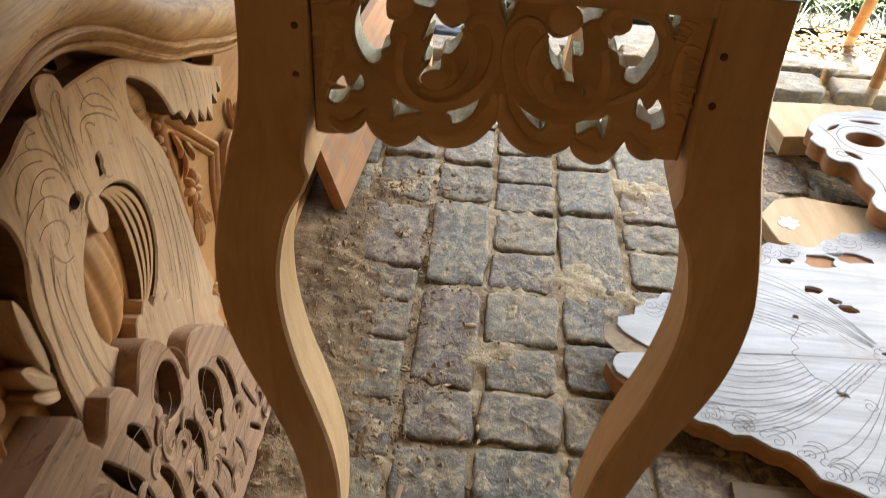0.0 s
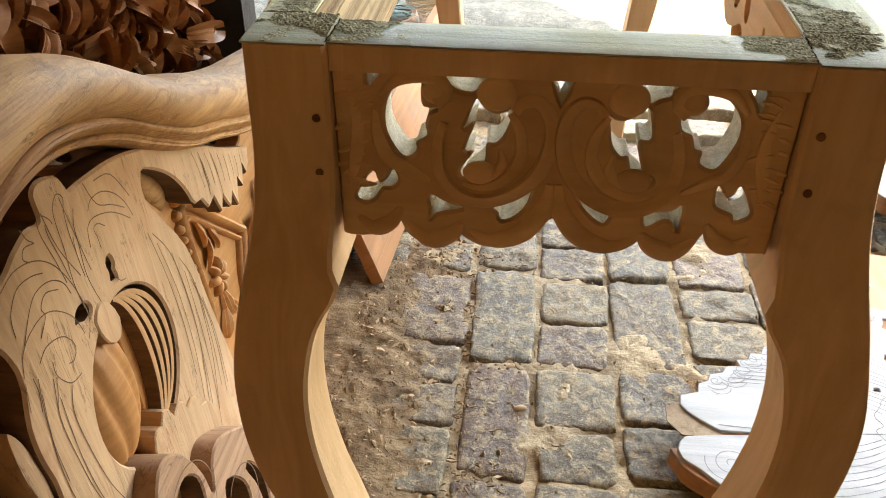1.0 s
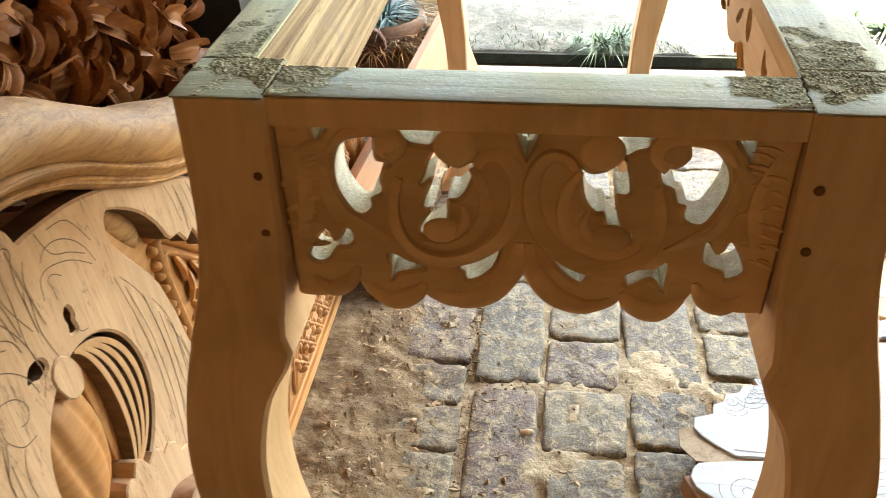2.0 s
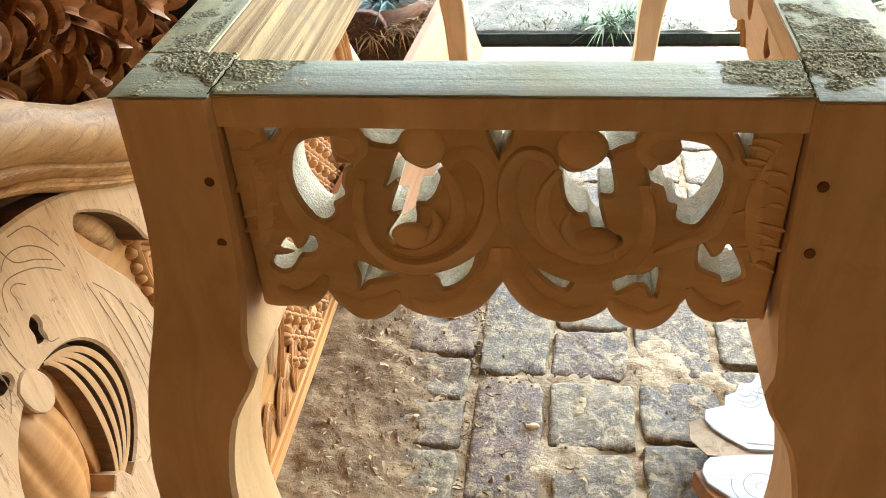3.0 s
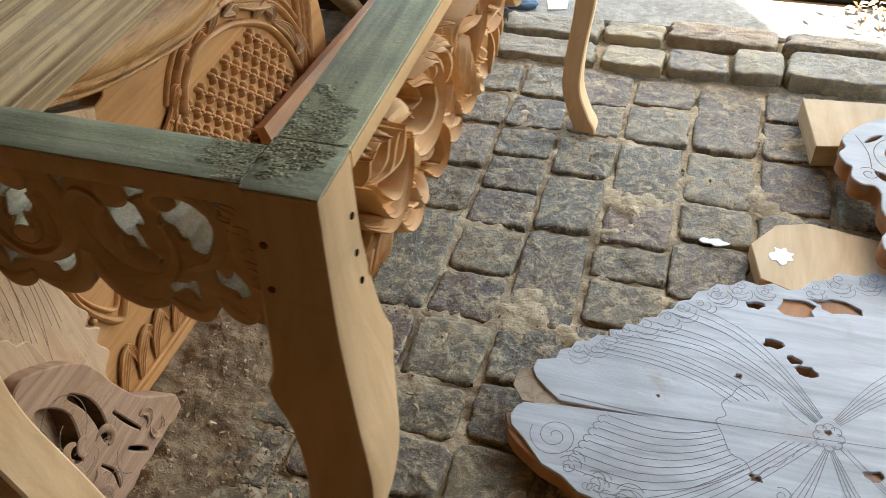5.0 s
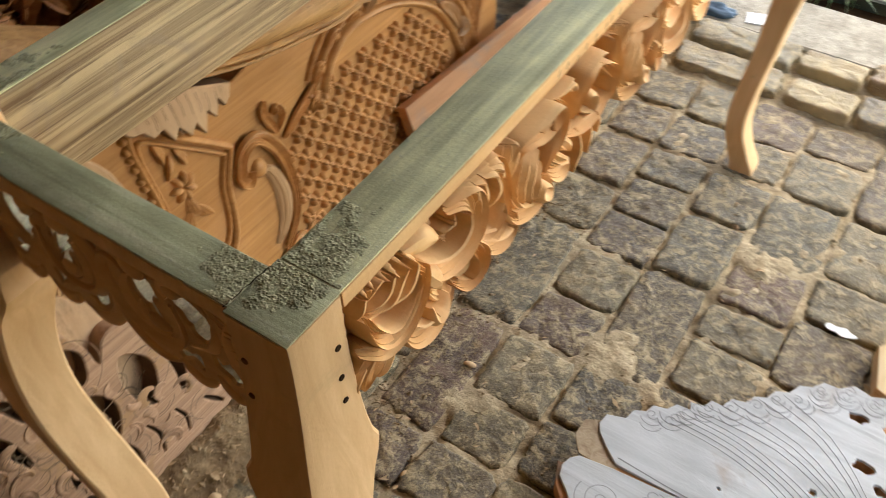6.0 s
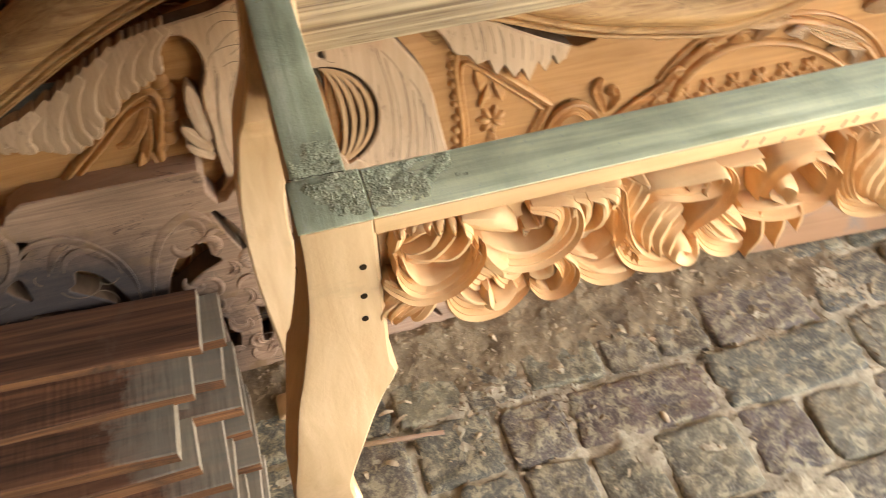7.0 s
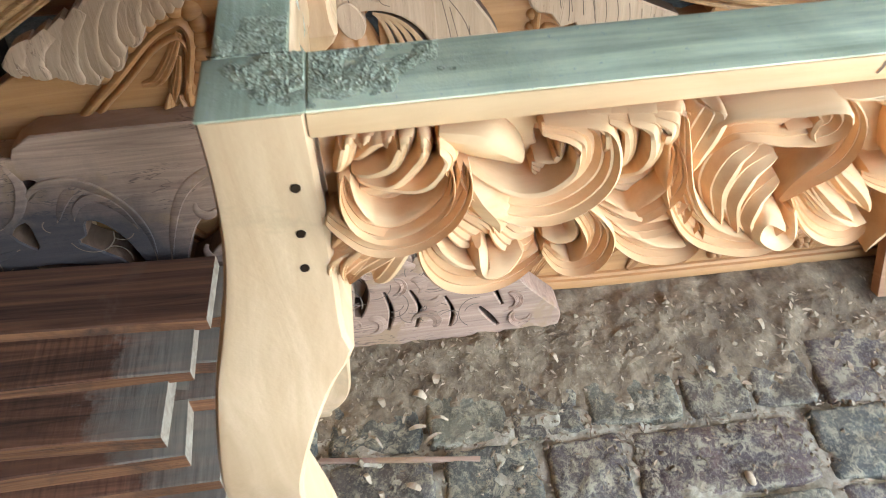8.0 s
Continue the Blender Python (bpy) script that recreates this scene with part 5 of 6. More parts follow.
holes = [[(-125, 281), (-143, 277), (-168, 256), (-188, 207), (-169, 211), (-141, 232), (-112, 246), (-122, 258)], [(-307, 277), (-287, 268), (-267, 238), (-252, 185), (-283, 222), (-321, 249), (-312, 258)],
         [(-387, 287), (-383, 268), (-385, 251), (-406, 273)], [(-462, 277), (-447, 274), (-449, 252), (-462, 255)], [(-383, 215), (-343, 214), (-301, 199), (-274, 176), (-315, 177), (-351, 201)], [(-490, 233), (-481, 212), (-497, 185), (-519, 173), (-510, 205)],
         [(-466, 206), (-442, 208), (-438, 180), (-452, 190)], [(-368, 352), (-351, 346), (-374, 323)],
         [(30, 318), (56, 322), (76, 300), (74, 270), (62, 250), (34, 256), (12, 276), (14, 300)], [(120, 244), (142, 226), (156, 196), (150, 160), (132, 124), (112, 150), (104, 190), (108, 226)]]


def swell(pts, f):
    """The same outline, grown about its middle."""
    mu, mv = sum(p[0] for p in pts) / len(pts), sum(p[1] for p in pts) / len(pts)
    return [(mu + f * (a - mu), mv + f * (b - mv)) for a, b in pts]


def slot(pts, w):
    """A curved tapering cut between two leaves."""
    ln = curve(pts, 4)
    a, b = [], []
    for i, (u, v) in enumerate(ln):
        p, q = ln[max(i - 1, 0)], ln[min(i + 1, len(ln) - 1)]
        d = Vector((q[0] - p[0], q[1] - p[1])).normalized()
        r = w * (.15 + .85 * math.sin(math.pi * (i + .6) / (len(ln) + .2)) ** .7)
        a.append((u - d.y * r, v + d.x * r))
        b.append((u + d.y * r, v - d.x * r))
    return a + b[::-1]


gaps = [slot(mm(p), w) for p, w in (([(-98, 336), (-80, 296), (-62, 256), (-52, 206)], .009), ([(-20, 236), (-8, 200), (-12, 150), (-24, 112)], .009), ([(28, 236), (56, 216), (72, 178), (60, 132)], .010), ([(170, 216), (186, 180), (188, 140), (178, 106)], .009),
                                    ([(100, 106), (112, 72), (104, 36)], .003), ([(22, 150), (30, 110), (20, 66)], .010), ([(-70, 152), (-62, 106), (-72, 60)], .010), ([(150, 88), (160, 58), (154, 30)], .0025), ([(212, 130), (222, 96), (234, 62)], .003),
                                    ([(-130, 130), (-120, 92), (-126, 50)], .009), ([(-180, 150), (-206, 120), (-200, 70)], .011), ([(-240, 140), (-262, 110), (-250, 66)], .012), ([(-300, 140), (-318, 104), (-306, 60)], .011), ([(-350, 130), (-372, 100), (-362, 56)], .012), ([(-410, 150), (-430, 116), (-420, 70)], .011), ([(-470, 130), (-490, 96), (-478, 50)], .012), ([(200, 60), (214, 40), (226, 22)], .004), ([(-44, 326), (-30, 302), (-24, 270)], .008), ([(62, 108), (70, 70), (62, 36)], .003), ([(-24, 84), (-16, 58), (-22, 30)], .008))]
bm = bmesh.new()
slab(bm, x_out, outl, -.050, 0, [curve(swell(mm(h), 1.18 if k < 6 else 1.0), 3, True) for k, h in enumerate(holes)] + gaps, .0022)
clean(bm)
# walls of holes and gaps painted dark, as if in deep shade
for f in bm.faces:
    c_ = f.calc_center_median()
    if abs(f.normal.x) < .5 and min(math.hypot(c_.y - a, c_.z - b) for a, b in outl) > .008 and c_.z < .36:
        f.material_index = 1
body = part("board", bm, DUSTY_DARK, scroll, second=SHADED_CUT)
lines = [mm(q) for q in ([(-377, 317), (-365, 335), (-340, 346), (-304, 342), (-272, 318), (-248, 286), (-236, 248), (-236, 202)], [(-346, 286), (-331, 315), (-312, 332), (-282, 323)], [(-324, 286), (-314, 308), (-289, 318), (-262, 295), (-248, 264)], [(-219, 198), (-207, 249), (-189, 296), (-165, 326), (-134, 342), (-114, 334), (-96, 310)],
                           [(-166, 312), (-143, 329), (-123, 318), (-122, 291)], [(-443, 383), (-424, 380), (-418, 352), (-417, 324)], [(-417, 385), (-406, 357), (-415, 331), (-440, 322)], [(-390, 386), (-375, 354), (-377, 330), (-394, 299), (-421, 283)], [(-480, 273), (-467, 248), (-436, 241), (-405, 251)], [(-351, 205), (-338, 171), (-369, 150), (-382, 181), (-351, 205)],
                           [(-300, 200), (-280, 176), (-262, 160)], [(-240, 190), (-228, 172), (-214, 188)], [(-210, 192), (-196, 172), (-184, 190)], [(-470, 340), (-452, 352), (-440, 372)], [(-500, 300), (-478, 318), (-470, 345)], [(-540, 330), (-520, 360), (-490, 370)], [(-560, 260), (-530, 280), (-520, 310)])]
lines += [spiral(.045, .285, .042, .062, 150, -100), spiral(.136, .195, .034, .052, 150, -100), spiral(-.045, .275, .028, .042, 200, -40)]
rl = random.Random(5)
for k in range(120):
    u, v, a = rl.uniform(-.58 if k % 2 else -.16, .28), rl.uniform(.03, .34), rl.uniform(0, 360)
    if v < .31 - max(0, u) * .9:
        r1 = rl.uniform(.014, .032)
        lines.append(arc(u, v, r1, r1 * rl.uniform(.7, 1.1), a, a + rl.uniform(80, 190), 8))
        if k % 3 == 0:
            lines.append(arc(u, v, r1 * .7, r1 * .6, a, a + rl.uniform(80, 190), 8))
for k, ln in enumerate(lines[:17]):
    bm = bmesh.new()
    sweep(bm, x_out, ln, (.001, .0075, .001), (.0005, .0042, .0005), BAND if k % 2 else [(-a, b) for a, b in BAND[::-1]], base=-.0006, per=5)
    part("low_leaf", clean(bm), DUSTY_DARK, body, smooth=35)
for ln in lines:
    bm = bmesh.new()
    pencil(bm, x_out, ln, .0001, .0007, 3)
    part("pencil_line", bm, GRAPHITE, body, smooth=0)

cores = [(sum(p[0] for p in h) / len(h) / 1000, sum(p[1] for p in h) / len(h) / 1000) for h in holes] + [(sum(p[0] for p in g) / len(g), sum(p[1] for p in g) / len(g)) for g in gaps]
rl = random.Random(31)
made = []
for k in range(400):
    u, v = rl.uniform(-.16, .27), rl.uniform(.035, .30)
    if v > .30 - max(0, u) * .85 or len(made) > 44:
        continue
    if min(math.hypot(u - a, v - b) for a, b in cores) < .032 or (made and min(math.hypot(u - a, v - b) for a, b in made) < .024):
        continue
    made.append((u, v))
    a0, r = rl.uniform(0, 360), rl.uniform(.016, .026)
    bm = bmesh.new()
    sweep(bm, x_out, spiral(u, v, r, r * .35, a0, a0 + rl.choice((-1, 1)) * rl.uniform(150, 260), 9), (.002, rl.uniform(.005, .009), .003), (.001, rl.uniform(.003, .006), .002), rl.choice((GOUGE, CLAW, ROUND)), base=-.0008, per=3)
    part("low_leaf", clean(bm), DUSTY_DARK, body, smooth=35)

# ---- dark carved crest standing behind the headboard ----
crest = leaning("carved_crest", "dark orange teak crest carved with dense curling acanthus", "carving", -.50, 6, 0, .20)
bm = bmesh.new()
slab(bm, x_out, curve(mm([(-700, 270), (-700, 640), (-300, 680), (100, 670), (400, 610), (580, 540), (680, 450), (705, 350), (660, 265)]), 4), -.05, 0, (), .003)
part("backboard", clean(bm), TEAKDARK, crest)
for u in (-.45, .45):
    part("post", box((-.048, u - .03, -.2), (-.004, u + .03, .30), .003), TIMBER, crest, "dark upright post")
rl = random.Random(21)


def petal(u, v, w, ang, length, width, p0, p1, cup, ribs, thick=.0035):
    """A carved leaf that rises from the board and curls over: ang turns it in the board's plane, p0 and p1 are its slopes at root and tip."""
    bm = bmesh.new()
    e1, e3 = Vector((math.cos(ang), math.sin(ang))), Vector((-math.sin(ang), math.cos(ang)))
    ns, nt = 10, 8
    faces_ = []
    a_, h_ = 0.0, 0.0
    for i in range(ns + 1):
        q = i / ns
        ph = p0 + (p1 - p0) * q
        if i:
            a_ += length / ns * math.cos(ph)
            h_ += length / ns * math.sin(ph)
        na, nh = -math.sin(ph), math.cos(ph)
        half = width * (.35 + .65 * math.sin(math.pi * (.12 + .80 * q))) * (1 if i < ns else .35)
        top_, bot_ = [], []
        for j in range(nt + 1):
            t = 2 * j / nt - 1
            lift = cup * t * t + ribs * math.cos(2.5 * math.pi * t)
            for row_, off in ((top_, 0.0), (bot_, -thick * (1 - .55 * abs(t)))):
                aa, hh = a_ + na * (lift + off), h_ + nh * (lift + off)
                row_.append(bm.verts.new(x_out(u + e1.x * aa + e3.x * half * t, v + e1.y * aa + e3.y * half * t, w + hh)))
        faces_.append(top_ + bot_[::-1])
    m_ = len(faces_[0])
    for r, s2 in zip(faces_, faces_[1:]):
        for k in range(m_):
            bm.faces.new((r[k], r[(k + 1) % m_], s2[(k + 1) % m_], s2[k]))
    bm.faces.new(faces_[0][::-1])
    bm.faces.new(faces_[-1])
    return clean(bm)


for k in range(760):
    big = k < 260
    u, v = rl.uniform(-.5, .50), rl.uniform(.34, .66)
    if k % 3 == 0:
        u, v = rl.uniform(.10, .50), rl.uniform(.42, .62)
    elif k % 3 == 1:
        u, v = rl.uniform(.40, .69), rl.uniform(.27, .50)
    L_, W_ = (rl.uniform(.045, .075), rl.uniform(.010, .018)) if big else (rl.uniform(.028, .050), rl.uniform(.006, .012))
    part("acanthus_leaf", petal(u, v, rl.uniform(-.005, .055), rl.uniform(0, 6.283), L_, W_, rl.uniform(.7, 1.5), rl.uniform(-2.2, -.3), rl.uniform(.006, .016), rl.uniform(.0008, .0022)), TEAKDARK, crest, smooth=35)
for k in range(7):
    bm = bmesh.new()
    sweep(bm, x_out, [(.335 + .008 * k, .628 + .003 * k), (.375 + .006 * k, .575), (.425 + .003 * k, .505)], (.003, .0055, .002), (.07, .085, .06), ROUND, base=.01, floor=-.002, per=5)
    part("straw_stem", clean(bm), TEAKDARK, crest, smooth=35)

# ---- pile of rough-sawn planks beside the scroll board ----
def plank(label, x, y1, z, length, width, thick, tilt, yaw=0.0, mat=None, group="pile of rough planks", seed=1):
    """A sawn plank; its upper face's middle lies at x, z and its near end at y1."""
    bm = bmesh.new()
    rp = random.Random(seed)
    n = 10
    rings = []
    for i in range(n + 1):
        y = -length * i / n
        dz, dx = rp.uniform(-.0012, .0012), rp.uniform(-.0015, .0015)
        w = width / 2
        c = .002
        pts = [(-w, -thick), (w, -thick), (w + dx, -c), (w + dx - c, dz), (-w + c, dz), (-w, -c)]
        rings.append([bm.verts.new((px, y, pz)) for px, pz in pts])
    for r, s in zip(rings, rings[1:]):
        for k in range(6):
            bm.faces.new((r[k], r[(k + 1) % 6], s[(k + 1) % 6], s[k]))
    bm.faces.new(rings[0][::-1])
    bm.faces.new(rings[-1])
    clean(bm)
    for f in bm.faces:
        if abs(f.normal.y) > .7:
            f.material_index = 2
        elif f.normal.z < .5:
            f.material_index = 1
    ob = part("plank", bm, mat or ROSE, None, label, smooth=30, second=SAWN)
    ob.data.materials.append(ENDGRAIN)
    ob.matrix_world = pose(x, y1, z, 0, tilt, yaw)
    return tagged(ob, label, "plank", group)


LP = "rough dark brown sawn plank with dusty grey end, stacked"
for i, (x, y1, z, wd, th, tl) in enumerate(((-.236, -.155, .226, .105, .022, 4), (-.186, -.178, .204, .126, .022, 4), (-.115, -.210, .180, .130, .030, 5), (-.105, -.192, .150, .130, .030, 4), (-.082, -.155, .118, .128, .022, 4), (-.036, -.150, .094, .130, .022, 3), (.012, -.140, .070, .13, .022, 2), (.055, -.130, .046, .13, .022, 1), (.095, -.125, .023, .13, .022, 0),
                                         (-.250, -.125, .203, .09, .022, 2), (-.205, -.135, .180, .11, .024, 3), (-.175, -.120, .152, .12, .026, 2), (-.20, -.125, .118, .12, .022, 0), (-.17, -.120, .094, .12, .022, 0), (-.13, -.115, .070, .13, .022, 0), (-.08, -.12, .046, .13, .022, 0), (-.20, -.13, .046, .1, .022, 0), (-.04, -.115, .023, .13, .022, 0), (-.18, -.12, .023, .13, .022, 0))):
    plank(LP if i else "rough dark brown sawn plank on top of the stack", x, y1, z, .95, wd, th, tl, (-3.0, -.6, -2.2, 1.4, .3)[i % 5], ROSE if i else ROSE0, seed=i)

# ---- traced board lying on the setts ----
flat = thing("traced_board", "pale chalky board with pencilled leaf drawing lying on the setts", "board")
flat.location = (0, 0, .010)
b_out = mm([(232, 404), (226, 420), (240, 424), (246, 440), (262, 452), (270, 470), (250, 478), (262, 492), (258, 512), (266, 532), (280, 540), (284, 560), (300, 568), (306, 584), (326, 590), (336, 606), (356, 608), (352, 622), (372, 626), (378, 642), (396, 642), (404, 662), (424, 668),
            (432, 686), (448, 694), (456, 714), (474, 722), (484, 744), (502, 752), (514, 770), (538, 772), (556, 790), (584, 784), (606, 794), (630, 784), (652, 792), (668, 816), (694, 824), (712, 846), (742, 846), (770, 862), (800, 856), (860, 880)])
b_low = mm([(940, 840), (990, 700), (1000, 520), (985, 380), (930, 250), (840, 180), (740, 168), (660, 176), (610, 196), (575, 200), (545, 216), (515, 224), (500, 252), (480, 268), (458, 272), (430, 292), (404, 290), (380, 306), (356, 310), (330, 330), (298, 342), (276, 356), (256, 370), (240, 386)])
rb = random.Random(6)
b_holes = [[(cx + r * math.cos(a) * q * w_, cy + r * math.sin(a) / q * w_) for a, w_ in ((2 * math.pi * k / 11, rb.uniform(.6, 1.25)) for k in range(11))]
           for cx, cy, r, q in ((.578, .735, .012, 1.25), (.608, .655, .013, 1.3), (.640, .628, .010, 1.2), (.660, .610, .013, 1.25), (.560, .574, .006, 1.1), (.592, .396, .008, 1.2), (.706, .764, .026, 1.5), (.645, .742, .024, 1.2), (.445, .505, .003, 1.0), (.75, .44, .012, 1.2), (.69, .50, .005, 1.0))]
bm = bmesh.new()
slab(bm, z_up, b_out + b_low, 0, .030, b_holes[:4], .0012)
bb = part("board", clean(bm), PINK, flat, "brown sawn underside")
bm = bmesh.new()
slab(bm, z_up, mm([(227, 506), (252, 520), (290, 490), (310, 466), (300, 446), (246, 448), (226, 474)]), .0301, .0312, (), .0006)
part("bare_patch", clean(bm), ENDGRAIN, flat, "bare pale wood between the two halves")
notch = mm([(262, 380), (240, 398), (235, 416), (240, 432), (250, 443), (302, 451), (440, 463), (302, 459), (276, 478), (258, 494), (249, 510), (252, 530)])
b_top = [p for p in b_out if p[1] > .535]
bm = bmesh.new()
slab(bm, z_up, notch + b_top + b_low[:-3], .0302, .035, b_holes, .0012)
bb = part("traced_face", clean(bm), CHALKY, flat, "pale chalky face")
def ruled(a, b, n):
    """n drawn lines that pass from one guide line over to another."""
    return [[(p[0] + (q[0] - p[0]) * k / (n - 1), p[1] + (q[1] - p[1]) * k / (n - 1)) for p, q in zip(a, b)] for k in range(n)]


KNOT = (.690, .492)
dr = [spiral(.301, .539, .004, .038, 0, 800, 44), spiral(.307, .394, .004, .037, 200, -560, 44), spiral(.467, .272, .003, .017, 0, 560), spiral(.560, .229, .003, .020, 60, 640), spiral(.628, .376, .003, .014, 0, 480)]
fans = [ruled(mm([(366, 612), (491, 611), (593, 571), (672, 512)]), mm([(468, 712), (554, 676), (628, 606), (682, 525)]), 8), ruled(mm([(340, 568), (420, 566), (500, 548), (552, 520)]), mm([(362, 604), (450, 600), (540, 572), (600, 540)]), 5),
        ruled(mm([(377, 450), (440, 441), (495, 448), (535, 465)]), mm([(337, 346), (431, 335), (514, 360), (576, 406)]), 9), ruled(mm([(376, 318), (445, 323), (533, 375), (632, 470)]), mm([(452, 292), (530, 332), (612, 408), (676, 476)]), 5),
        ruled(mm([(500, 262), (570, 296), (640, 380), (684, 470)]), mm([(590, 226), (628, 290), (664, 380), (690, 468)]), 4)]
for fan in fans:
    for q, ln in enumerate(fan):
        dr.append(ln)
        dr.append([(2 * KNOT[0] - a, b) for a, b in ln])
        dr.append(arc(ln[0][0], ln[0][1] + .004, .0085, .007, 60, 250, 6))
leaf_ = mm([(606, 536), (588, 560), (563, 554), (552, 534), (538, 514), (546, 494), (532, 482), (544, 456), (556, 428), (576, 420), (592, 398), (606, 416), (622, 424), (634, 440)])
dr += [leaf_, [(2 * KNOT[0] - a, b) for a, b in leaf_], mm([(660, 506), (640, 520), (624, 540)]), mm([(664, 470), (648, 458), (640, 444)])]
for loop_, sgn in ((b_out, 1), (b_low, -1)):
    far = 0.0
    for (a, b), (c, d) in zip(loop_, loop_[1:]):
        far += math.hypot(c - a, d - b)
        if far > .024 and .30 < a < .80:
            far = 0.0
            n_ = Vector((d - b, a - c)).normalized() * .017
            r, a0 = rb.uniform(.008, .0125), rb.uniform(0, 360)
            dr.append(spiral(a + n_.x, b + n_.y, .002, r, a0, a0 + 430, 16))
            turn_ = math.degrees(math.atan2(n_.y, n_.x))
            dr.append(arc(a + 1.3 * n_.x, b + 1.3 * n_.y, r * 1.7, r * 1.5, turn_ - 80, turn_ + 80, 8))
            dr.append(arc(a + 1.9 * n_.x, b + 1.9 * n_.y, r * 1.7, r * 1.5, turn_ - 70, turn_ + 70, 8))
for a in range(0, 360, 45):
    dr.append(arc(KNOT[0] + .014 * math.cos(radians(a)), KNOT[1] + .016 * math.sin(radians(a)), .008, .008, a - 110, a + 110, 7))
dr.append(mm([(300, 470), (420, 466), (540, 476), (660, 484), (800, 494), (960, 502)]))
dr.append(mm([(302, 471), (420, 467), (540, 477)]))


def on_board(p):
    inside = False
    ring_ = notch + b_top + b_low[:-3]
    for (x0_, y0_), (x1_, y1_) in zip(ring_, ring_[1:] + ring_[:1]):
        if (y0_ > p[1]) != (y1_ > p[1]) and p[0] < (x1_ - x0_) * (p[1] - y0_) / (y1_ - y0_) + x0_:
            inside = not inside
    return inside and all(math.hypot(p[0] - sum(q[0] for q in h) / 11, p[1] - sum(q[1] for q in h) / 11) > .014 for h in b_holes[:4] + b_holes[6:8])


dr = [ln for ln in dr if all(on_board(p) for p in ln)]
for ln in dr:
    bm = bmesh.new()
    pencil(bm, z_up, ln, .0351, .00062, 3)
    part("pencil_line", bm, PENCIL, bb, smooth=0)
part("batten", box((.40, .18, -.008), (.62, .235, -.001), .002), ROSE, flat)
part("batten", box((.84, .24, -.008), (.90, .84, -.001), .002), ROSE, flat)

# ---- pierced carving on cream offcuts ----
pc = thing("pierced_carving", "whitish pierced carving blank resting on cream offcuts", "carving")
pc.location = (0, 0, .052)
p_out = curve(mm([(726, 1210), (714, 1182), (720, 1158), (708, 1136), (718, 1106), (730, 1096), (728, 1066), (744, 1046), (766, 1046), (778, 1024), (776, 980), (790, 940), (772, 904), (782, 866), (850, 845), (960, 850), (1060, 930), (1090, 1060), (1060, 1200), (970, 1290), (871, 1297), (836, 1280), (790, 1270), (752, 1240)]), 3)
p_holes = [arc(.832, 1.153, .042, .032, 0, 360, 18)[:-1], curve(mm([(756, 1180), (768, 1200), (790, 1212), (776, 1192)]), 3, True), curve(mm([(820, 1236), (860, 1242), (890, 1232), (858, 1228)]), 3, True),
           curve(mm([(850, 1066), (880, 1050), (884, 1016), (862, 1030)]), 3, True), curve(mm([(770, 1090), (790, 1084), (800, 1062), (782, 1068)]), 3, True), curve(mm([(840, 930), (880, 960), (900, 920), (870, 900)]), 3, True), arc(.97, 1.1, .04, .06, 0, 360, 14)[:-1]]
bm = bmesh.new()
slab(bm, z_up, p_out, 0, .038, p_holes, .002)
clean(bm)
for f in bm.faces:
    if f.normal.z < .4:
        f.material_index = 1
pb = part("board", bm, CHALKY, pc, second=PINK)
for ln in (spiral(.832, 1.153, .05, .07, 0, 330), spiral(.76, 1.08, .004, .02, 0, 500), mm([(740, 1200), (760, 1150), (765, 1100)]), mm([(800, 1240), (880, 1262), (960, 1240)]), mm([(800, 1030), (812, 960), (800, 890)]), mm([(840, 1030), (850, 960), (840, 890)])):
    bm = bmesh.new()
    pencil(bm, z_up, ln, .0381, .0009, 3)
    part("pencil_line", bm, GRAPHITE, pb, smooth=0)


def offcut(pts, z0, z1, label, mat):
    bm = bmesh.new()
    slab(bm, z_up, mm(pts), z0, z1, (), .002)
    return tagged(part("offcut", clean(bm), mat, None, label, smooth=30), label, "wood offcut", "offcuts under the carving")


offcut([(650, 1372), (676, 1202), (748, 1216), (960, 1250), (930, 1392), (790, 1386)], .002, .052, "thick cream sawn offcut block on the setts", CREAM)
offcut([(566, 898), (586, 812), (640, 792), (830, 800), (880, 900), (805, 957), (740, 968), (668, 981), (610, 962)], .002, .034, "cream offcut with splashed white paint", CREAM)
offcut([(900, 900), (1000, 880), (1040, 1000), (940, 1020)], .002, .052, "short cream offcut block", CREAM)
bm = bmesh.new()
slab(bm, z_up, curve(mm([(598, 872), (604, 862), (612, 864), (618, 854), (628, 858), (630, 867), (641, 870), (636, 879), (642, 888), (630, 890), (627, 901), (617, 895), (606, 899), (609, 887), (600, 882)]), 2, True), .0342, .0352, (), .0004)
WHITE = painted("white_paint", (0.75, 0.76, 0.77), (0.8, 0.8, 0.8), (0.84, 0.84, 0.82), 0.5)
tagged(part("paint_splash", clean(bm), WHITE, None), "splash of white paint on the offcut", "paint splash")
bm = bmesh.new()
slab(bm, z_up, curve(mm([(478, 922), (486, 915), (500, 916), (508, 911), (528, 918), (534, 925), (520, 928), (512, 934), (496, 929), (484, 931)]), 2, True), .002, .004, (), .0008)
tagged(part("paper_scrap", clean(bm), WHITE, None), "small white paper scrap on the setts", "paper")

# ---- pinkish plank leaning along the headboard's foot ----
pk = part("leaning_plank", box((-.0125, -.53, 0), (.0125, .53, .205), .002), PINK, None)
tagged(pk, "pinkish orange plank with grey top edge, leaning low", "plank")
pk.matrix_world = pose(-.238, 1.345, .005, 0, -20, -4)

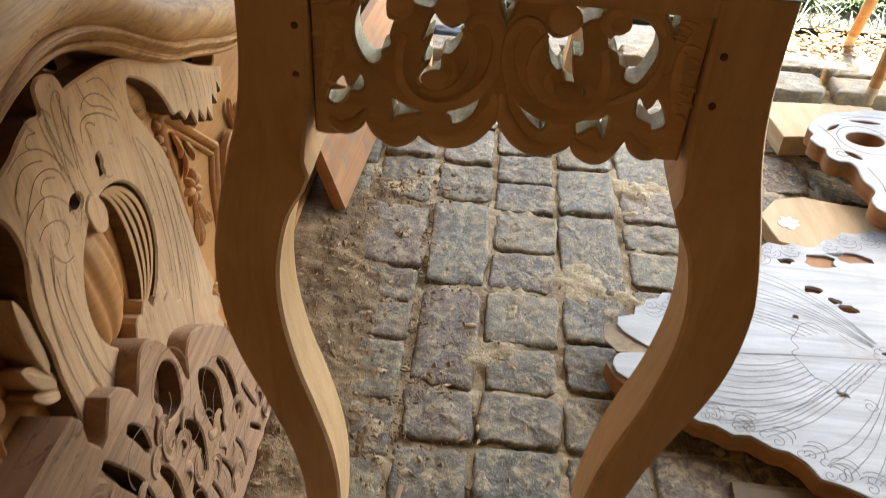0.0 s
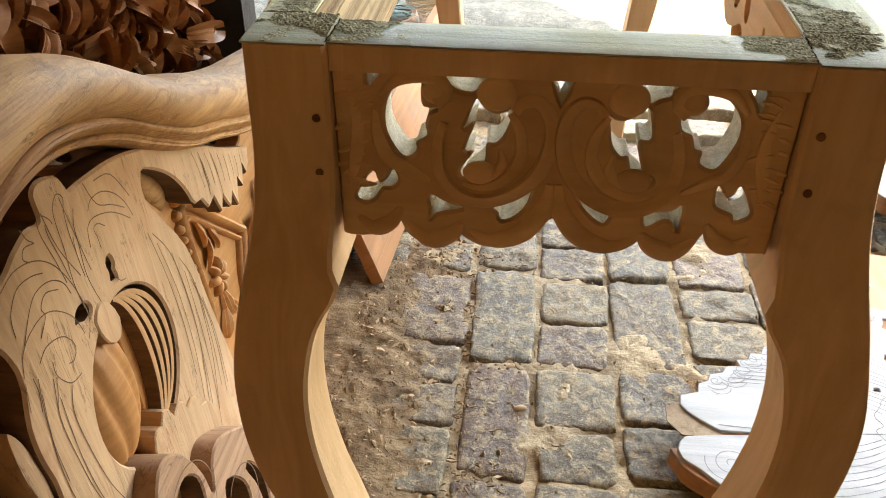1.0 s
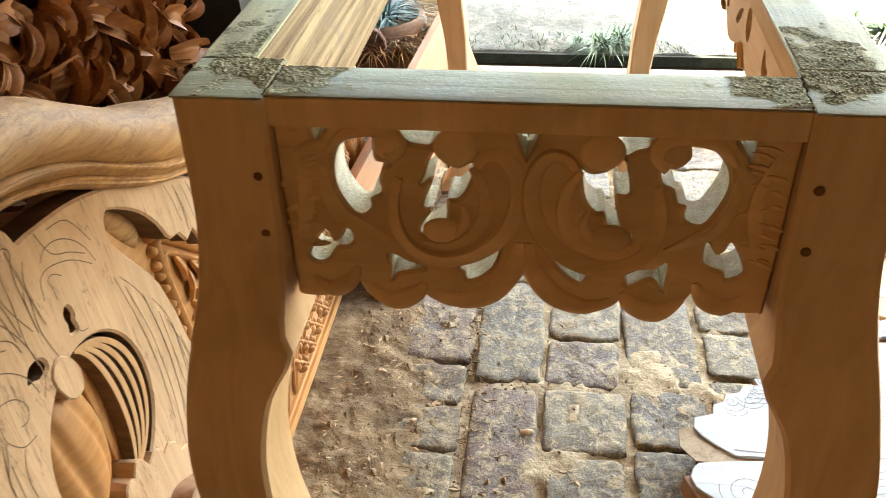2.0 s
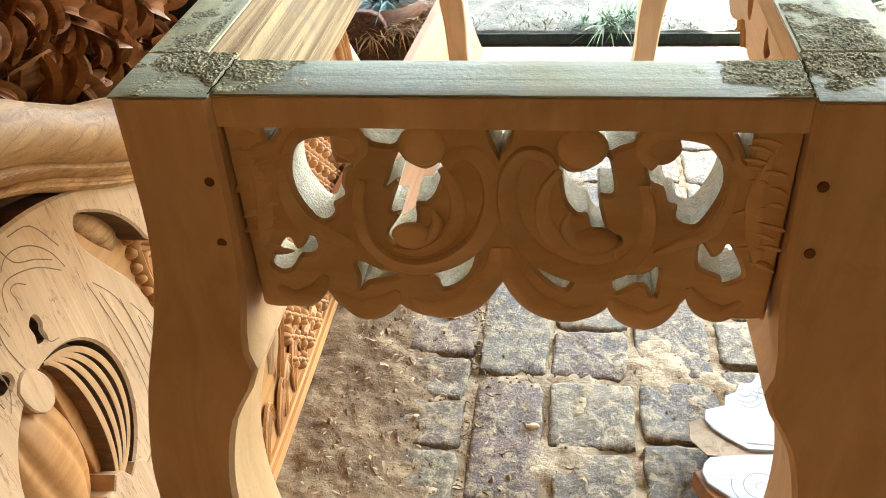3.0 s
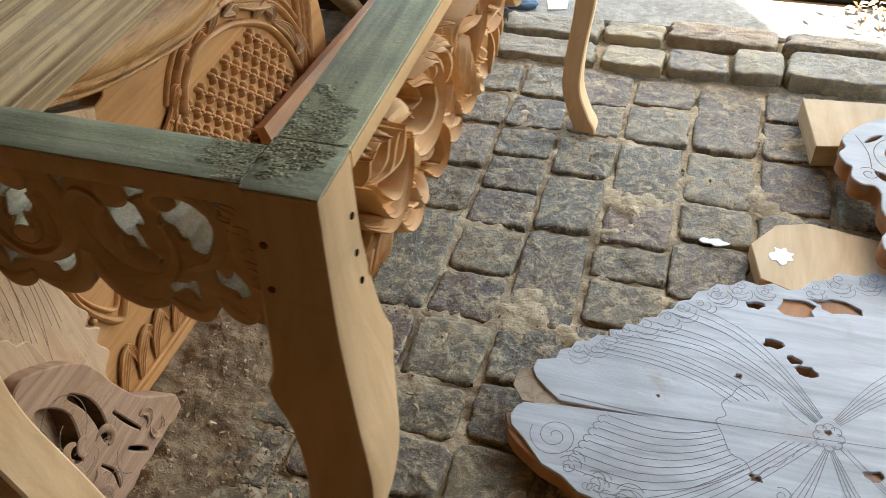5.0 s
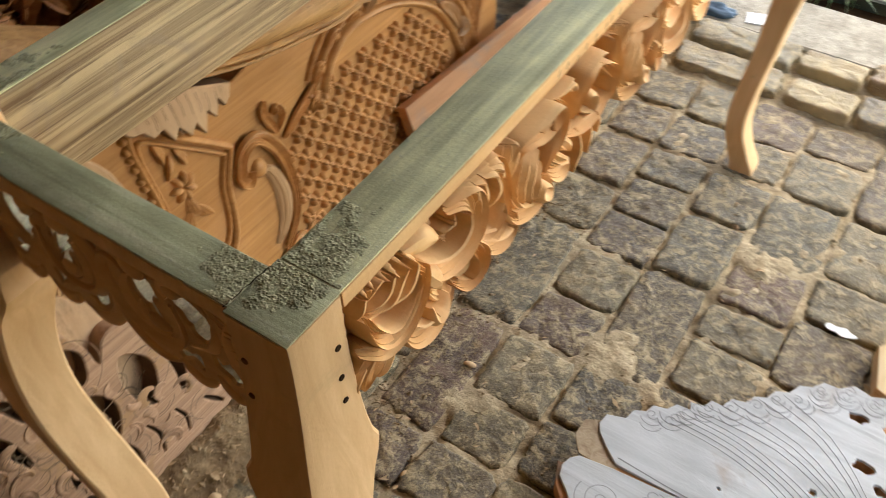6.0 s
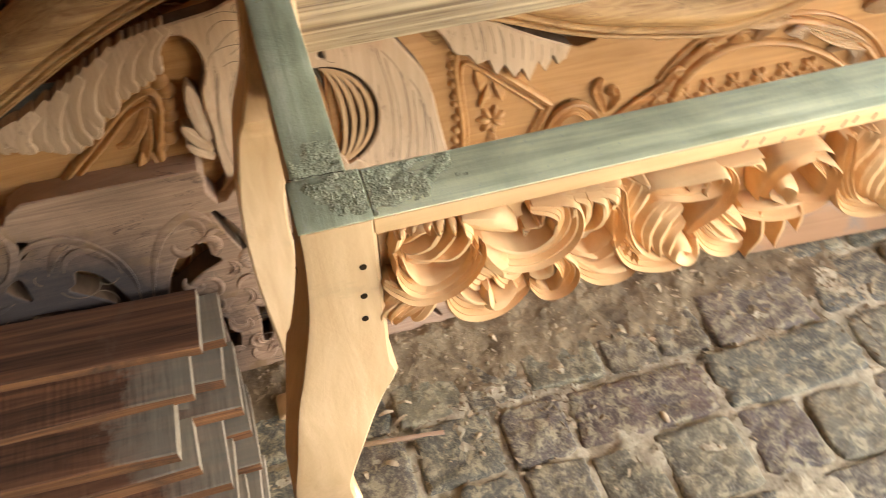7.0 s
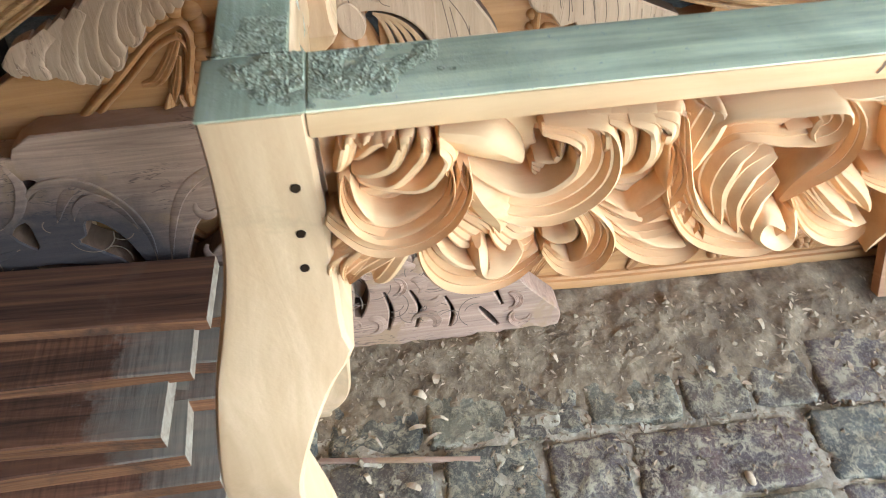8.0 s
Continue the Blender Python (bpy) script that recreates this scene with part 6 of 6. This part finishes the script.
# ---- kerb stones, verge and clutter at the yard's edge ----
def rough_block(x0, x1, y0, y1, z0, z1, seed, n=44):
    """A worn stone: uneven rounded outline, domed uneven top."""
    rp = random.Random(seed)
    cx, cy, hx, hy = (x0 + x1) / 2, (y0 + y1) / 2, (x1 - x0) / 2, (y1 - y0) / 2
    ph = [rp.uniform(0, 6.3) for _ in range(4)]
    tx, ty = rp.uniform(-.025, .025), rp.uniform(-.03, .03)
    bm = bmesh.new()
    rings = []
    skew = rp.uniform(-.05, .05)
    for s, dz in ((1.0, None), (1.0, -.012), (.986, -.0042), (.955, -.0010), (.88, .0004), (.68, .0003), (.52, .0), (.36, .0), (.18, .0)):
        ring = []
        for k in range(n):
            q = 4 * (k + .5) / n
            side_, f_ = int(q), 2 * (q - int(q)) - 1
            f_ = math.sin(f_ * math.pi / 2) * .5 + f_ * .5
            c, d = ((1, f_), (-f_, 1), (-1, -f_), (f_, -1))[side_]
            a = math.atan2(d, c)
            r = 1 - .055 * max(0, abs(c * d) - .70) / .30
            r *= 1 + .012 * math.sin(2 * a + ph[0]) + .060 * noise.noise((c * 2.2 + seed, d * 2.2, ph[3])) + .055 * noise.noise((c * 6 + seed, d * 6, ph[2])) + .040 * noise.noise((c * 15 + seed, d * 15, ph[1]))
            x, y = cx + hx * (r * c + skew * r * d) * s, cy + hy * r * d * s
            z = z0 if dz is None else z1 + dz + tx * (x - cx) + ty * (y - cy) + .0040 * noise.noise((x * 22, y * 22, seed * 1.7)) + .0030 * noise.noise((x * 64, y * 64, seed * 1.1)) + .0014 * noise.noise((x * 160, y * 160, seed))
            ring.append(bm.verts.new((x, y, z)))
        rings.append(ring)
    tip = bm.verts.new((cx, cy, z1 + .0005))
    for r, s in zip(rings, rings[1:]):
        for k in range(n):
            bm.faces.new((r[k], r[(k + 1) % n], s[(k + 1) % n], s[k]))
    for k in range(n):
        bm.faces.new((rings[-1][k], rings[-1][(k + 1) % n], tip))
    return clean(bm)


for i, (x0, x1, y0, y1, z1) in enumerate(((.20, .345, 1.485, 1.57, .028), (.355, .495, 1.49, 1.575, .03), (.505, .615, 1.49, 1.60, .044), (.625, .86, 1.49, 1.61, .05), (.19, .335, 1.61, 1.68, .034), (.345, .60, 1.62, 1.70, .046), (.615, .88, 1.63, 1.695, .052),
                                          (-.21, -.08, 1.555, 1.645, .05), (-.07, .18, 1.49, 1.58, .02), (-.07, .18, 1.60, 1.69, .028), (.89, 1.10, 1.50, 1.60, .05), (.90, 1.16, 1.62, 1.70, .046), (-.36, -.22, 1.56, 1.66, .03))):
    kb = part("kerb_stone", rough_block(x0, x1, y0, y1, -.03, z1 * .62, 100 + i), KERB, None, smooth=60)
    tagged(kb, "long worn grey kerb stone at the yard's edge", "kerb stone", "kerb stones")

bm = bmesh.new()
NX, NY = 90, 60
rows = []
for i in range(NX + 1):
    row = []
    for j in range(NY + 1):
        x, y = -2.4 + 5.2 * i / NX, 1.99 + 2.7 * (j / NY) ** 1.5
        z = -.03 if j == 0 else .006 + .030 * min(1.0, (y - 1.985) / .30) + .014 * noise.fractal((x * 5, y * 5, 1.0), 1.0, 2.0, 4) + .008 * noise.noise((x * 26, y * 26, 3.0))
        row.append(bm.verts.new((x, y if j else 1.995, z)))
    rows.append(row)
for i in range(NX):
    for j in range(NY):
        bm.faces.new((rows[i][j], rows[i + 1][j], rows[i + 1][j + 1], rows[i][j + 1]))
# moss darkened further by the gutter's shade, put into its colour
MOSS_SHADE = earth("moss_with_gutter_shade", (0.012, 0.014, 0.008), (0.022, 0.026, 0.014), (0.04, 0.045, 0.024))
side_ = part("gutter_side", box((-2.4, 1.982, -.03), (2.8, 1.9945, .006)), MOSS_SHADE, None, smooth=0)
tagged(side_, "mossy side of the gutter with its shade painted in", "gutter", kind="structure")
vg = part("verge", bm, VERGE, None, smooth=180)
tagged(vg, "raised dry earth verge beyond a dark gutter", "ground", kind="structure")
# near-black floor paints the shadow that lies in the gutter
gut = part("gutter", box((-2.4, 1.90, -.03), (2.8, 1.994, -.024)), HOLE, None, smooth=0)
tagged(gut, "drain gutter along the verge, its shadow painted near-black", "gutter", kind="structure")
apr = bmesh.new()
slab(apr, z_up, [(-2.4, 1.70), (2.8, 1.70), (2.8, 1.90), (-2.4, 1.90)], -.03, .006, (), .006)
ap = part("gutter_apron", clean(apr), CONCRETE, None)
tagged(ap, "worn pale concrete strip before the gutter", "pavement", kind="structure")


def leafmat(name, a, b):
    m, n, l, p = nodes_of(name)
    g = n.new("ShaderNodeNewGeometry")
    r = ramp(n, ((0.0, a), (1.0, b)))
    l.new(g.outputs["Random Per Island"], r.inputs[0])
    l.new(r.outputs[0], p.inputs["Base Color"])
    p.inputs["Roughness"].default_value = 0.5
    return m


GRASS = leafmat("strappy_leaf", (0.04, 0.085, 0.028), (0.12, 0.19, 0.07))
BLUE = leafmat("blue_green_leaf", (0.03, 0.075, 0.055), (0.075, 0.15, 0.11))
DRY = leafmat("dry_leaf", (0.25, 0.12, 0.04), (0.45, 0.27, 0.1))


def blades(count, length, width, seed, spread=1.0):
    bm = bmesh.new()
    rp = random.Random(seed)
    for _ in range(count):
        a, el_, L_ = rp.uniform(0, 6.283), rp.uniform(.25, 1.15), length * rp.uniform(.6, 1.15)
        ox, oy = rp.gauss(0, .012), rp.gauss(0, .012)
        dx, dy = math.cos(a), math.sin(a)
        prev = None
        for k in range(6):
            t = k / 5
            r = spread * L_ * math.cos(el_) * t * (1 + .3 * t)
            z = L_ * math.sin(el_) * t - L_ * .75 * t * t * math.cos(el_)
            w = width * (1 - t) ** .7 * (.6 + .4 * min(1, 4 * t))
            p = Vector((ox + dx * r, oy + dy * r, z))
            q = (bm.verts.new(p + Vector((-dy * w, dx * w, 0))), bm.verts.new(p + Vector((dy * w, -dx * w, 0))))
            if prev:
                bm.faces.new((prev[0], prev[1], q[1], q[0]))
            prev = q
    return bm


tuft = part("grass_tuft", blades(110, .10, .0034, 3, 1.15), GRASS, None, smooth=180)
tagged(tuft, "small green strappy plant growing on the verge", "plant", "verge plants")
tuft.location = (.155, 2.03, .012)
for k, (x, y, s) in enumerate(((.205, 2.05, .8), (.085, 2.03, .4), (.98, 2.16, 1.3), (1.10, 2.14, 1.3), (1.22, 2.18, 1.4), (1.34, 2.15, 1.3), (.90, 2.22, 1.1), (1.46, 2.2, 1.3))):
    copy_thing(tuft, pose(x, y, .025, 0, 0, 47 * k) @ Matrix.Scale(s, 4))
bm = bmesh.new()
rp = random.Random(8)
for _ in range(2600):
    x, y = rp.uniform(-1.2, 1.8), 2.0 + abs(rp.gauss(0, .06))
    z, h, a = .004 + .030 * min(1.0, (y - 1.985) / .30) + .014 * noise.fractal((x * 5, y * 5, 1.0), 1.0, 2.0, 4), rp.uniform(.003, .018), rp.uniform(0, 6.28)
    w = .0022
    v = [bm.verts.new((x - w * math.cos(a), y - w * math.sin(a), z)), bm.verts.new((x + w * math.cos(a), y + w * math.sin(a), z)), bm.verts.new((x + rp.gauss(0, .01), y + rp.gauss(0, .01), z + h))]
    bm.faces.new(v)
tagged(part("grass", bm, GRASS, None, smooth=0), "sparse short green grass on the verge", "grass", kind="stuff")
bm = bmesh.new()
for _ in range(420):
    x, y = .98 + rp.gauss(0, .10), 1.86 + rp.gauss(0, .05)
    a, s, z = rp.uniform(0, 6.28), rp.uniform(.008, .02), .008 + rp.uniform(0, .014)
    c, d = math.cos(a) * s, math.sin(a) * s
    bm.faces.new([bm.verts.new(p) for p in ((x - c, y - d, z), (x + d * .4, y - c * .4, z + .005), (x + c, y + d, z + rp.uniform(0, .006)), (x - d * .4, y + c * .4, z + .004))])
tagged(part("leaf_litter", bm, DRY, None, smooth=0), "brown dry leaf litter on bright concrete", "leaf litter", kind="stuff")

# ---- potted plant, split log and curved strip at the far end of the headboard ----
pot = thing("plant_pot", "shaggy coconut-fibre pot with a blue-green plant", "potted plant")
pot.location = (-.44, 1.80, 0)
bm = bmesh.new()
prof = [(.0, .0), (.09, .0), (.115, .08), (.12, .17), (.112, .19), (.10, .185), (.095, .16), (0, .155)]
n = 28
rings = [[bm.verts.new((r * math.cos(2 * math.pi * k / n), r * math.sin(2 * math.pi * k / n), z)) for k in range(n)] for r, z in prof[1:-1]]
for r, s in zip(rings, rings[1:]):
    for k in range(n):
        bm.faces.new((r[k], r[(k + 1) % n], s[(k + 1) % n], s[k]))
bm.faces.new(rings[0][::-1])
bm.faces.new(rings[-1])
part("pot", clean(bm), DUSTY_DARK, pot)
bm = blades(620, .08, .0012, 12, 1.2)
for v in bm.verts:
    a = math.atan2(v.co.y, v.co.x)
    v.co += Vector((.105 * math.cos(a), .105 * math.sin(a), .14))
part("fibre", bm, DRY, pot, "loose pale coconut fibre", smooth=0)
bm = blades(150, .16, .004, 14)
for v in bm.verts:
    v.co.z += .17
part("foliage", bm, BLUE, pot, "blue-green narrow leaves", smooth=180)

bm = bmesh.new()
sweep(bm, x_out, mm([(-350, 430), (-290, 330), (-190, 222), (-60, 92), (16, 8)]), (.024, .027, .024), (.024, .024, .024), ROUND, base=-.012, floor=-.016, per=6)
st = part("curved_strip", clean(bm), CREAM, None)
tagged(st, "curved pale yellow wooden strip leaning upright", "wood strip")
st.matrix_world = pose(-.44, 1.57, 0, 0, 0, 0)
bm = bmesh.new()
slab(bm, x_out, curve(mm([(-50, 0), (-46, 150), (-56, 330), (-30, 470), (20, 480), (44, 330), (52, 160), (50, 0)]), 4), -.02, .012, (), .006)
lg = part("split_slab", clean(bm), RAW, None)
tagged(lg, "split bark-edged slab leaning by the pot", "wood slab")
lg.matrix_world = pose(-.33, 1.98, .0, 0, -10, -70)

bm = bmesh.new()
slab(bm, y_back, curve(mm([(-330, 0), (-336, 150), (-300, 205), (-160, 190), (-60, 206), (0, 170), (6, 0)]), 3), -.014, .012, (), .003)
db = part("dark_board", clean(bm), ROSE0, None)
db.matrix_world = pose(-.405, 1.64, 0, -6, 0, 4)
tagged(db, "dark stained board standing low behind the headboard", "board")

# ---- dark rags on the kerb ----
CLOTH = painted("dark_cloth", (0.015, 0.017, 0.022), (0.03, 0.034, 0.045), (0.07, 0.085, 0.12), 0.8)
BLUECLOTH = painted("blue_cloth", (0.03, 0.06, 0.10), (0.06, 0.11, 0.17), (0.11, 0.17, 0.24), 0.8)
for x, y, rx, ry, rz, mt, lb in ((-.140, 1.70, .060, .034, .020, CLOTH, "crumpled black rag on concrete"), (-.055, 1.735, .050, .026, .016, BLUECLOTH, "crumpled dark blue rag on concrete")):
    bm = bmesh.new()
    bmesh.ops.create_icosphere(bm, subdivisions=4, radius=1.0)
    for v in bm.verts:
        q = 1 + .34 * noise.noise(v.co * 1.6 + Vector((x * 40, 0, 0))) + .10 * noise.noise(v.co * 5)
        v.co = Vector((v.co.x * rx * q, v.co.y * ry * q, max(0, v.co.z + .3) * rz * q))
    rg = part("rag", clean(bm), mt, None, smooth=180)
    rg.location = (x, y, .004)
    tagged(rg, lb, "rag", "rags on the kerb")
bm = bmesh.new()
slab(bm, z_up, mm([(12, 1772), (66, 1788), (72, 1738), (24, 1726)]), .0065, .0095, (), .0008)
tagged(part("paper_scrap", clean(bm), WHITE, None), "small square white scrap lying beside the rag", "paper")

# ---- orange stool at the sunny edge ----
stool = thing("stool", "orange-brown wooden stool with pale feet in the sun", "stool")
stool.location = (1.13, 1.70, .006)
for k, (dx, dy) in enumerate(((-.16, -.19), (.16, -.19), (-.12, .15), (.16, .15))):
    for name, t0, t1, mt, lb in (("leg", .10, 1.0, TEAK, ""), ("foot", 0.0, .10, CREAM, "pale worn foot")):
        bm = bmesh.new()
        nn, rg_ = 12, []
        for i in range(7):
            t = t0 + (t1 - t0) * i / 6
            r = .014 + .007 * t
            rg_.append([bm.verts.new((dx * (1 - .35 * t) + r * math.cos(6.283 * q / nn), dy * (1 - .35 * t) + r * math.sin(6.283 * q / nn), .44 * t)) for q in range(nn)])
        for r, s in zip(rg_, rg_[1:]):
            for q in range(nn):
                bm.faces.new((r[q], r[(q + 1) % nn], s[(q + 1) % nn], s[q]))
        bm.faces.new(rg_[0][::-1])
        bm.faces.new(rg_[-1])
        part(name, clean(bm), mt, stool, lb)
part("seat", box((-.17, -.18, .44), (.17, .18, .47), .008), TEAK, stool)

# ---- shavings and chips ----
bm = bmesh.new()
rp = random.Random(15)
for _ in range(750):
    x, y = -.32 + abs(rp.gauss(0, .17)), rp.uniform(-.12, .95)
    if rp.random() < .35:
        x, y = rp.uniform(-.3, .9), rp.uniform(-.2, 1.3)
    a, s, z = rp.uniform(0, 6.28), rp.uniform(.002, .006) * (2 if rp.random() < .1 else 1), max(bed_height(x, y), -.001 if x > -.1 else -.01) + .002
    c, d = math.cos(a) * s, math.sin(a) * s
    bm.faces.new([bm.verts.new(p) for p in ((x - c, y - d, z), (x + d * .35, y - c * .35, z + .0015), (x + c, y + d, z + rp.uniform(0, .003)), (x - d * .35, y + c * .35, z + .001))])
tagged(part("wood_shavings", bm, SHAVE, None, smooth=0), "scattered pale wood shavings and sawdust crumbs", "wood shavings", kind="stuff")
for k, (x, y, s, a) in enumerate(((.006, .517, 1.0, 10), (-.19, .60, .7, 70), (-.12, .33, .6, 30), (-.05, .22, .6, 120), (-.22, .24, .7, 60), (-.16, .47, .5, 150), (.03, .29, .6, 80))):
    bm = bmesh.new()
    lump(bm, z_up, 0, 0, .012 * s, .006 * s, .005 * s, 0, 0, 10, 3)
    ch = part("wood_chip", clean(bm), SHAVE, None)
    ch.matrix_world = pose(x, y, .0015 if x > -.1 else bed_height(x, y), 0, 0, a)
    tagged(ch, "small pale wood chip on the setts", "wood chip", "wood chips")

bm = bmesh.new()
for _ in range(5000):
    x, y = -.30 + abs(rp.gauss(0, .13)), rp.uniform(-.1, 1.0)
    if rp.random() < .15:
        x, y = rp.uniform(-.25, .6), rp.uniform(-.2, 1.4)
    s = rp.uniform(.0010, .0032) * (2.3 if rp.random() < .05 else 1)
    z = max(bed_height(x, y), -.001 if x > -.1 else -.01)
    q = [bm.verts.new((x + s * rp.uniform(.6, 1.3) * math.cos(a), y + s * rp.uniform(.6, 1.3) * math.sin(a), z)) for a in (0, 1.26, 2.5, 3.77, 5.03)]
    t_ = bm.verts.new((x + rp.gauss(0, s * .2), y + rp.gauss(0, s * .2), z + s * rp.uniform(.7, 1.3)))
    for k in range(5):
        bm.faces.new((q[k], q[(k + 1) % 5], t_))
for _ in range(1300):
    x, y = -.30 + abs(rp.gauss(0, .13)), rp.uniform(-.1, .95)
    a, turn_, rad = rp.uniform(0, 6.28), rp.uniform(-2.6, 2.6), rp.uniform(.0007, .0015)
    step_ = rp.uniform(.0016, .0036)
    prev = None
    for k in range(7):
        z = max(bed_height(x, y), -.001 if x > -.1 else -.01)
        fat = rad * (.35, .8, 1, 1, 1, .8, .35)[k]
        nx_, ny_ = -math.sin(a) * fat, math.cos(a) * fat
        ring_ = [bm.verts.new(p) for p in ((x - nx_, y - ny_, z - .0004), (x - .5 * nx_, y - .5 * ny_, z + 1.3 * fat), (x + .5 * nx_, y + .5 * ny_, z + 1.3 * fat), (x + nx_, y + ny_, z - .0004))]
        if prev:
            for q_ in range(3):
                bm.faces.new((prev[q_], ring_[q_], ring_[q_ + 1], prev[q_ + 1]))
        prev = ring_
        x, y, a = x + step_ * math.cos(a), y + step_ * math.sin(a), a + turn_ / 6
bmesh.ops.recalc_face_normals(bm, faces=bm.faces)
tagged(part("sawdust_crumbs", bm, CRUMB, None, smooth=0), "loose tan crumbs of earth and sawdust", "sawdust", kind="stuff")



def shaving(length, width, curl, seed):
    """A thin curled sliver pared off by a gouge."""
    rp_ = random.Random(seed)
    bm = bmesh.new()
    rows = []
    for i in range(9):
        t = i / 8
        w = width * (.35 + .65 * math.sin(math.pi * (.08 + .86 * t))) / 2
        z = curl * math.sin(math.pi * t) * (1 + .3 * rp_.random()) + .0012
        rows.append([bm.verts.new((length * (t - .5), w * k, z + .25 * w * k * k)) for k in (-1, 0, 1)] + [bm.verts.new((length * (t - .5), w * k * .8, z - .0009)) for k in (1, 0, -1)])
    for r, s in zip(rows, rows[1:]):
        for k in range(6):
            bm.faces.new((r[k], r[(k + 1) % 6], s[(k + 1) % 6], s[k]))
    bm.faces.new(rows[0][::-1])
    bm.faces.new(rows[-1])
    return clean(bm)


for k, (x, y, L_, w, a) in enumerate(((-.181, .042, .022, .014, 20), (-.184, .097, .026, .018, 60), (-.118, .03, .034, .006, 40), (-.132, .089, .032, .010, 95), (-.113, .109, .036, .007, 120), (-.061, .015, .022, .010, 30), (-.04, .076, .026, .014, 60), (-.034, .033, .018, .010, 10), (-.151, .074, .024, .006, 150),
                                      (-.207, .124, .022, .016, 170), (-.142, .122, .03, .008, 75), (-.22, .30, .024, .008, 30), (-.2, .42, .03, .008, 110), (-.17, .52, .022, .010, 60), (-.24, .62, .028, .010, 15), (-.19, .72, .02, .008, 140), (.14, .20, .02, .008, 40), (.08, .42, .018, .007, 160), (.34, .98, .022, .009, 20), (.24, 1.12, .02, .008, 80))):
    sh = part("wood_shaving", shaving(.78 * L_, .72 * w, .003 + .002 * (k % 3), k), SHAVE, None)
    sh.matrix_world = pose(x, y, max(bed_height(x, y), .0005) + .0012, 0, 0, a)
    tagged(sh, "curled pale wood shaving on the dusty setts", "wood shaving", "curled wood shavings")
lath = part("thin_lath", box((-.0035, -.11, 0), (.0035, .11, .005), .001), DUSTY, None)
lath.matrix_world = pose(-.084, .06, max(bed_height(-.084, y) for y in (-.05, .0, .05, .1, .15)) + .001, 0, 0, -7)
tagged(lath, "thin brown wooden lath lying on the sawdust", "wood lath")

# ---- setts ----
COLS = [-.62, -.48, -.35, -.222, -.094, .027, .161, .290, .432, .578, .721, .862, 1.0, 1.14, 1.28]
JOINTS = {3: [.466, .565, .665, .88, 1.06], 4: [.254, .372, .625, .90, 1.043], 5: [.261, .369, .478, .62, .741, .87, .985, 1.10], 6: [.26, .383, .50, .636, .89, 1.062], 7: [.40, .53, .662, .78, .873, 1.01], 8: [.50, .64, .76, .92, 1.03], 9: [.62, .76, .90, 1.035], 10: [.7, .86, 1.02]}
rp = random.Random(33)
for c in range(len(COLS) - 1):
    ys = list(JOINTS.get(c, []))
    lo, hi = (ys[0], ys[-1]) if ys else (.6, .6)
    ys = ys or [.6]
    while lo > -.95:
        lo -= rp.uniform(.095, .165)
        ys.insert(0, lo)
    while hi < 1.06:
        hi += rp.uniform(.10, .15)
        if hi < 1.12:
            ys.append(hi)
    ys += [1.205, rp.uniform(1.32, 1.35), 1.465] if c != 8 else [1.205, 1.465]
    for y0, y1 in zip(ys, ys[1:]):
        if y1 - y0 < .04:
            continue
        g = .0036
        st_ = part("sett", rough_block(COLS[c] + g + rp.uniform(-.003, .004), COLS[c + 1] - g + rp.uniform(-.004, .003), y0 + g + rp.uniform(-.002, .003), y1 - g + rp.uniform(-.003, .002), -.03, rp.uniform(-.0016, .0026), int(c * 100 + y0 * 50) + 7), STONE, bed, smooth=60)
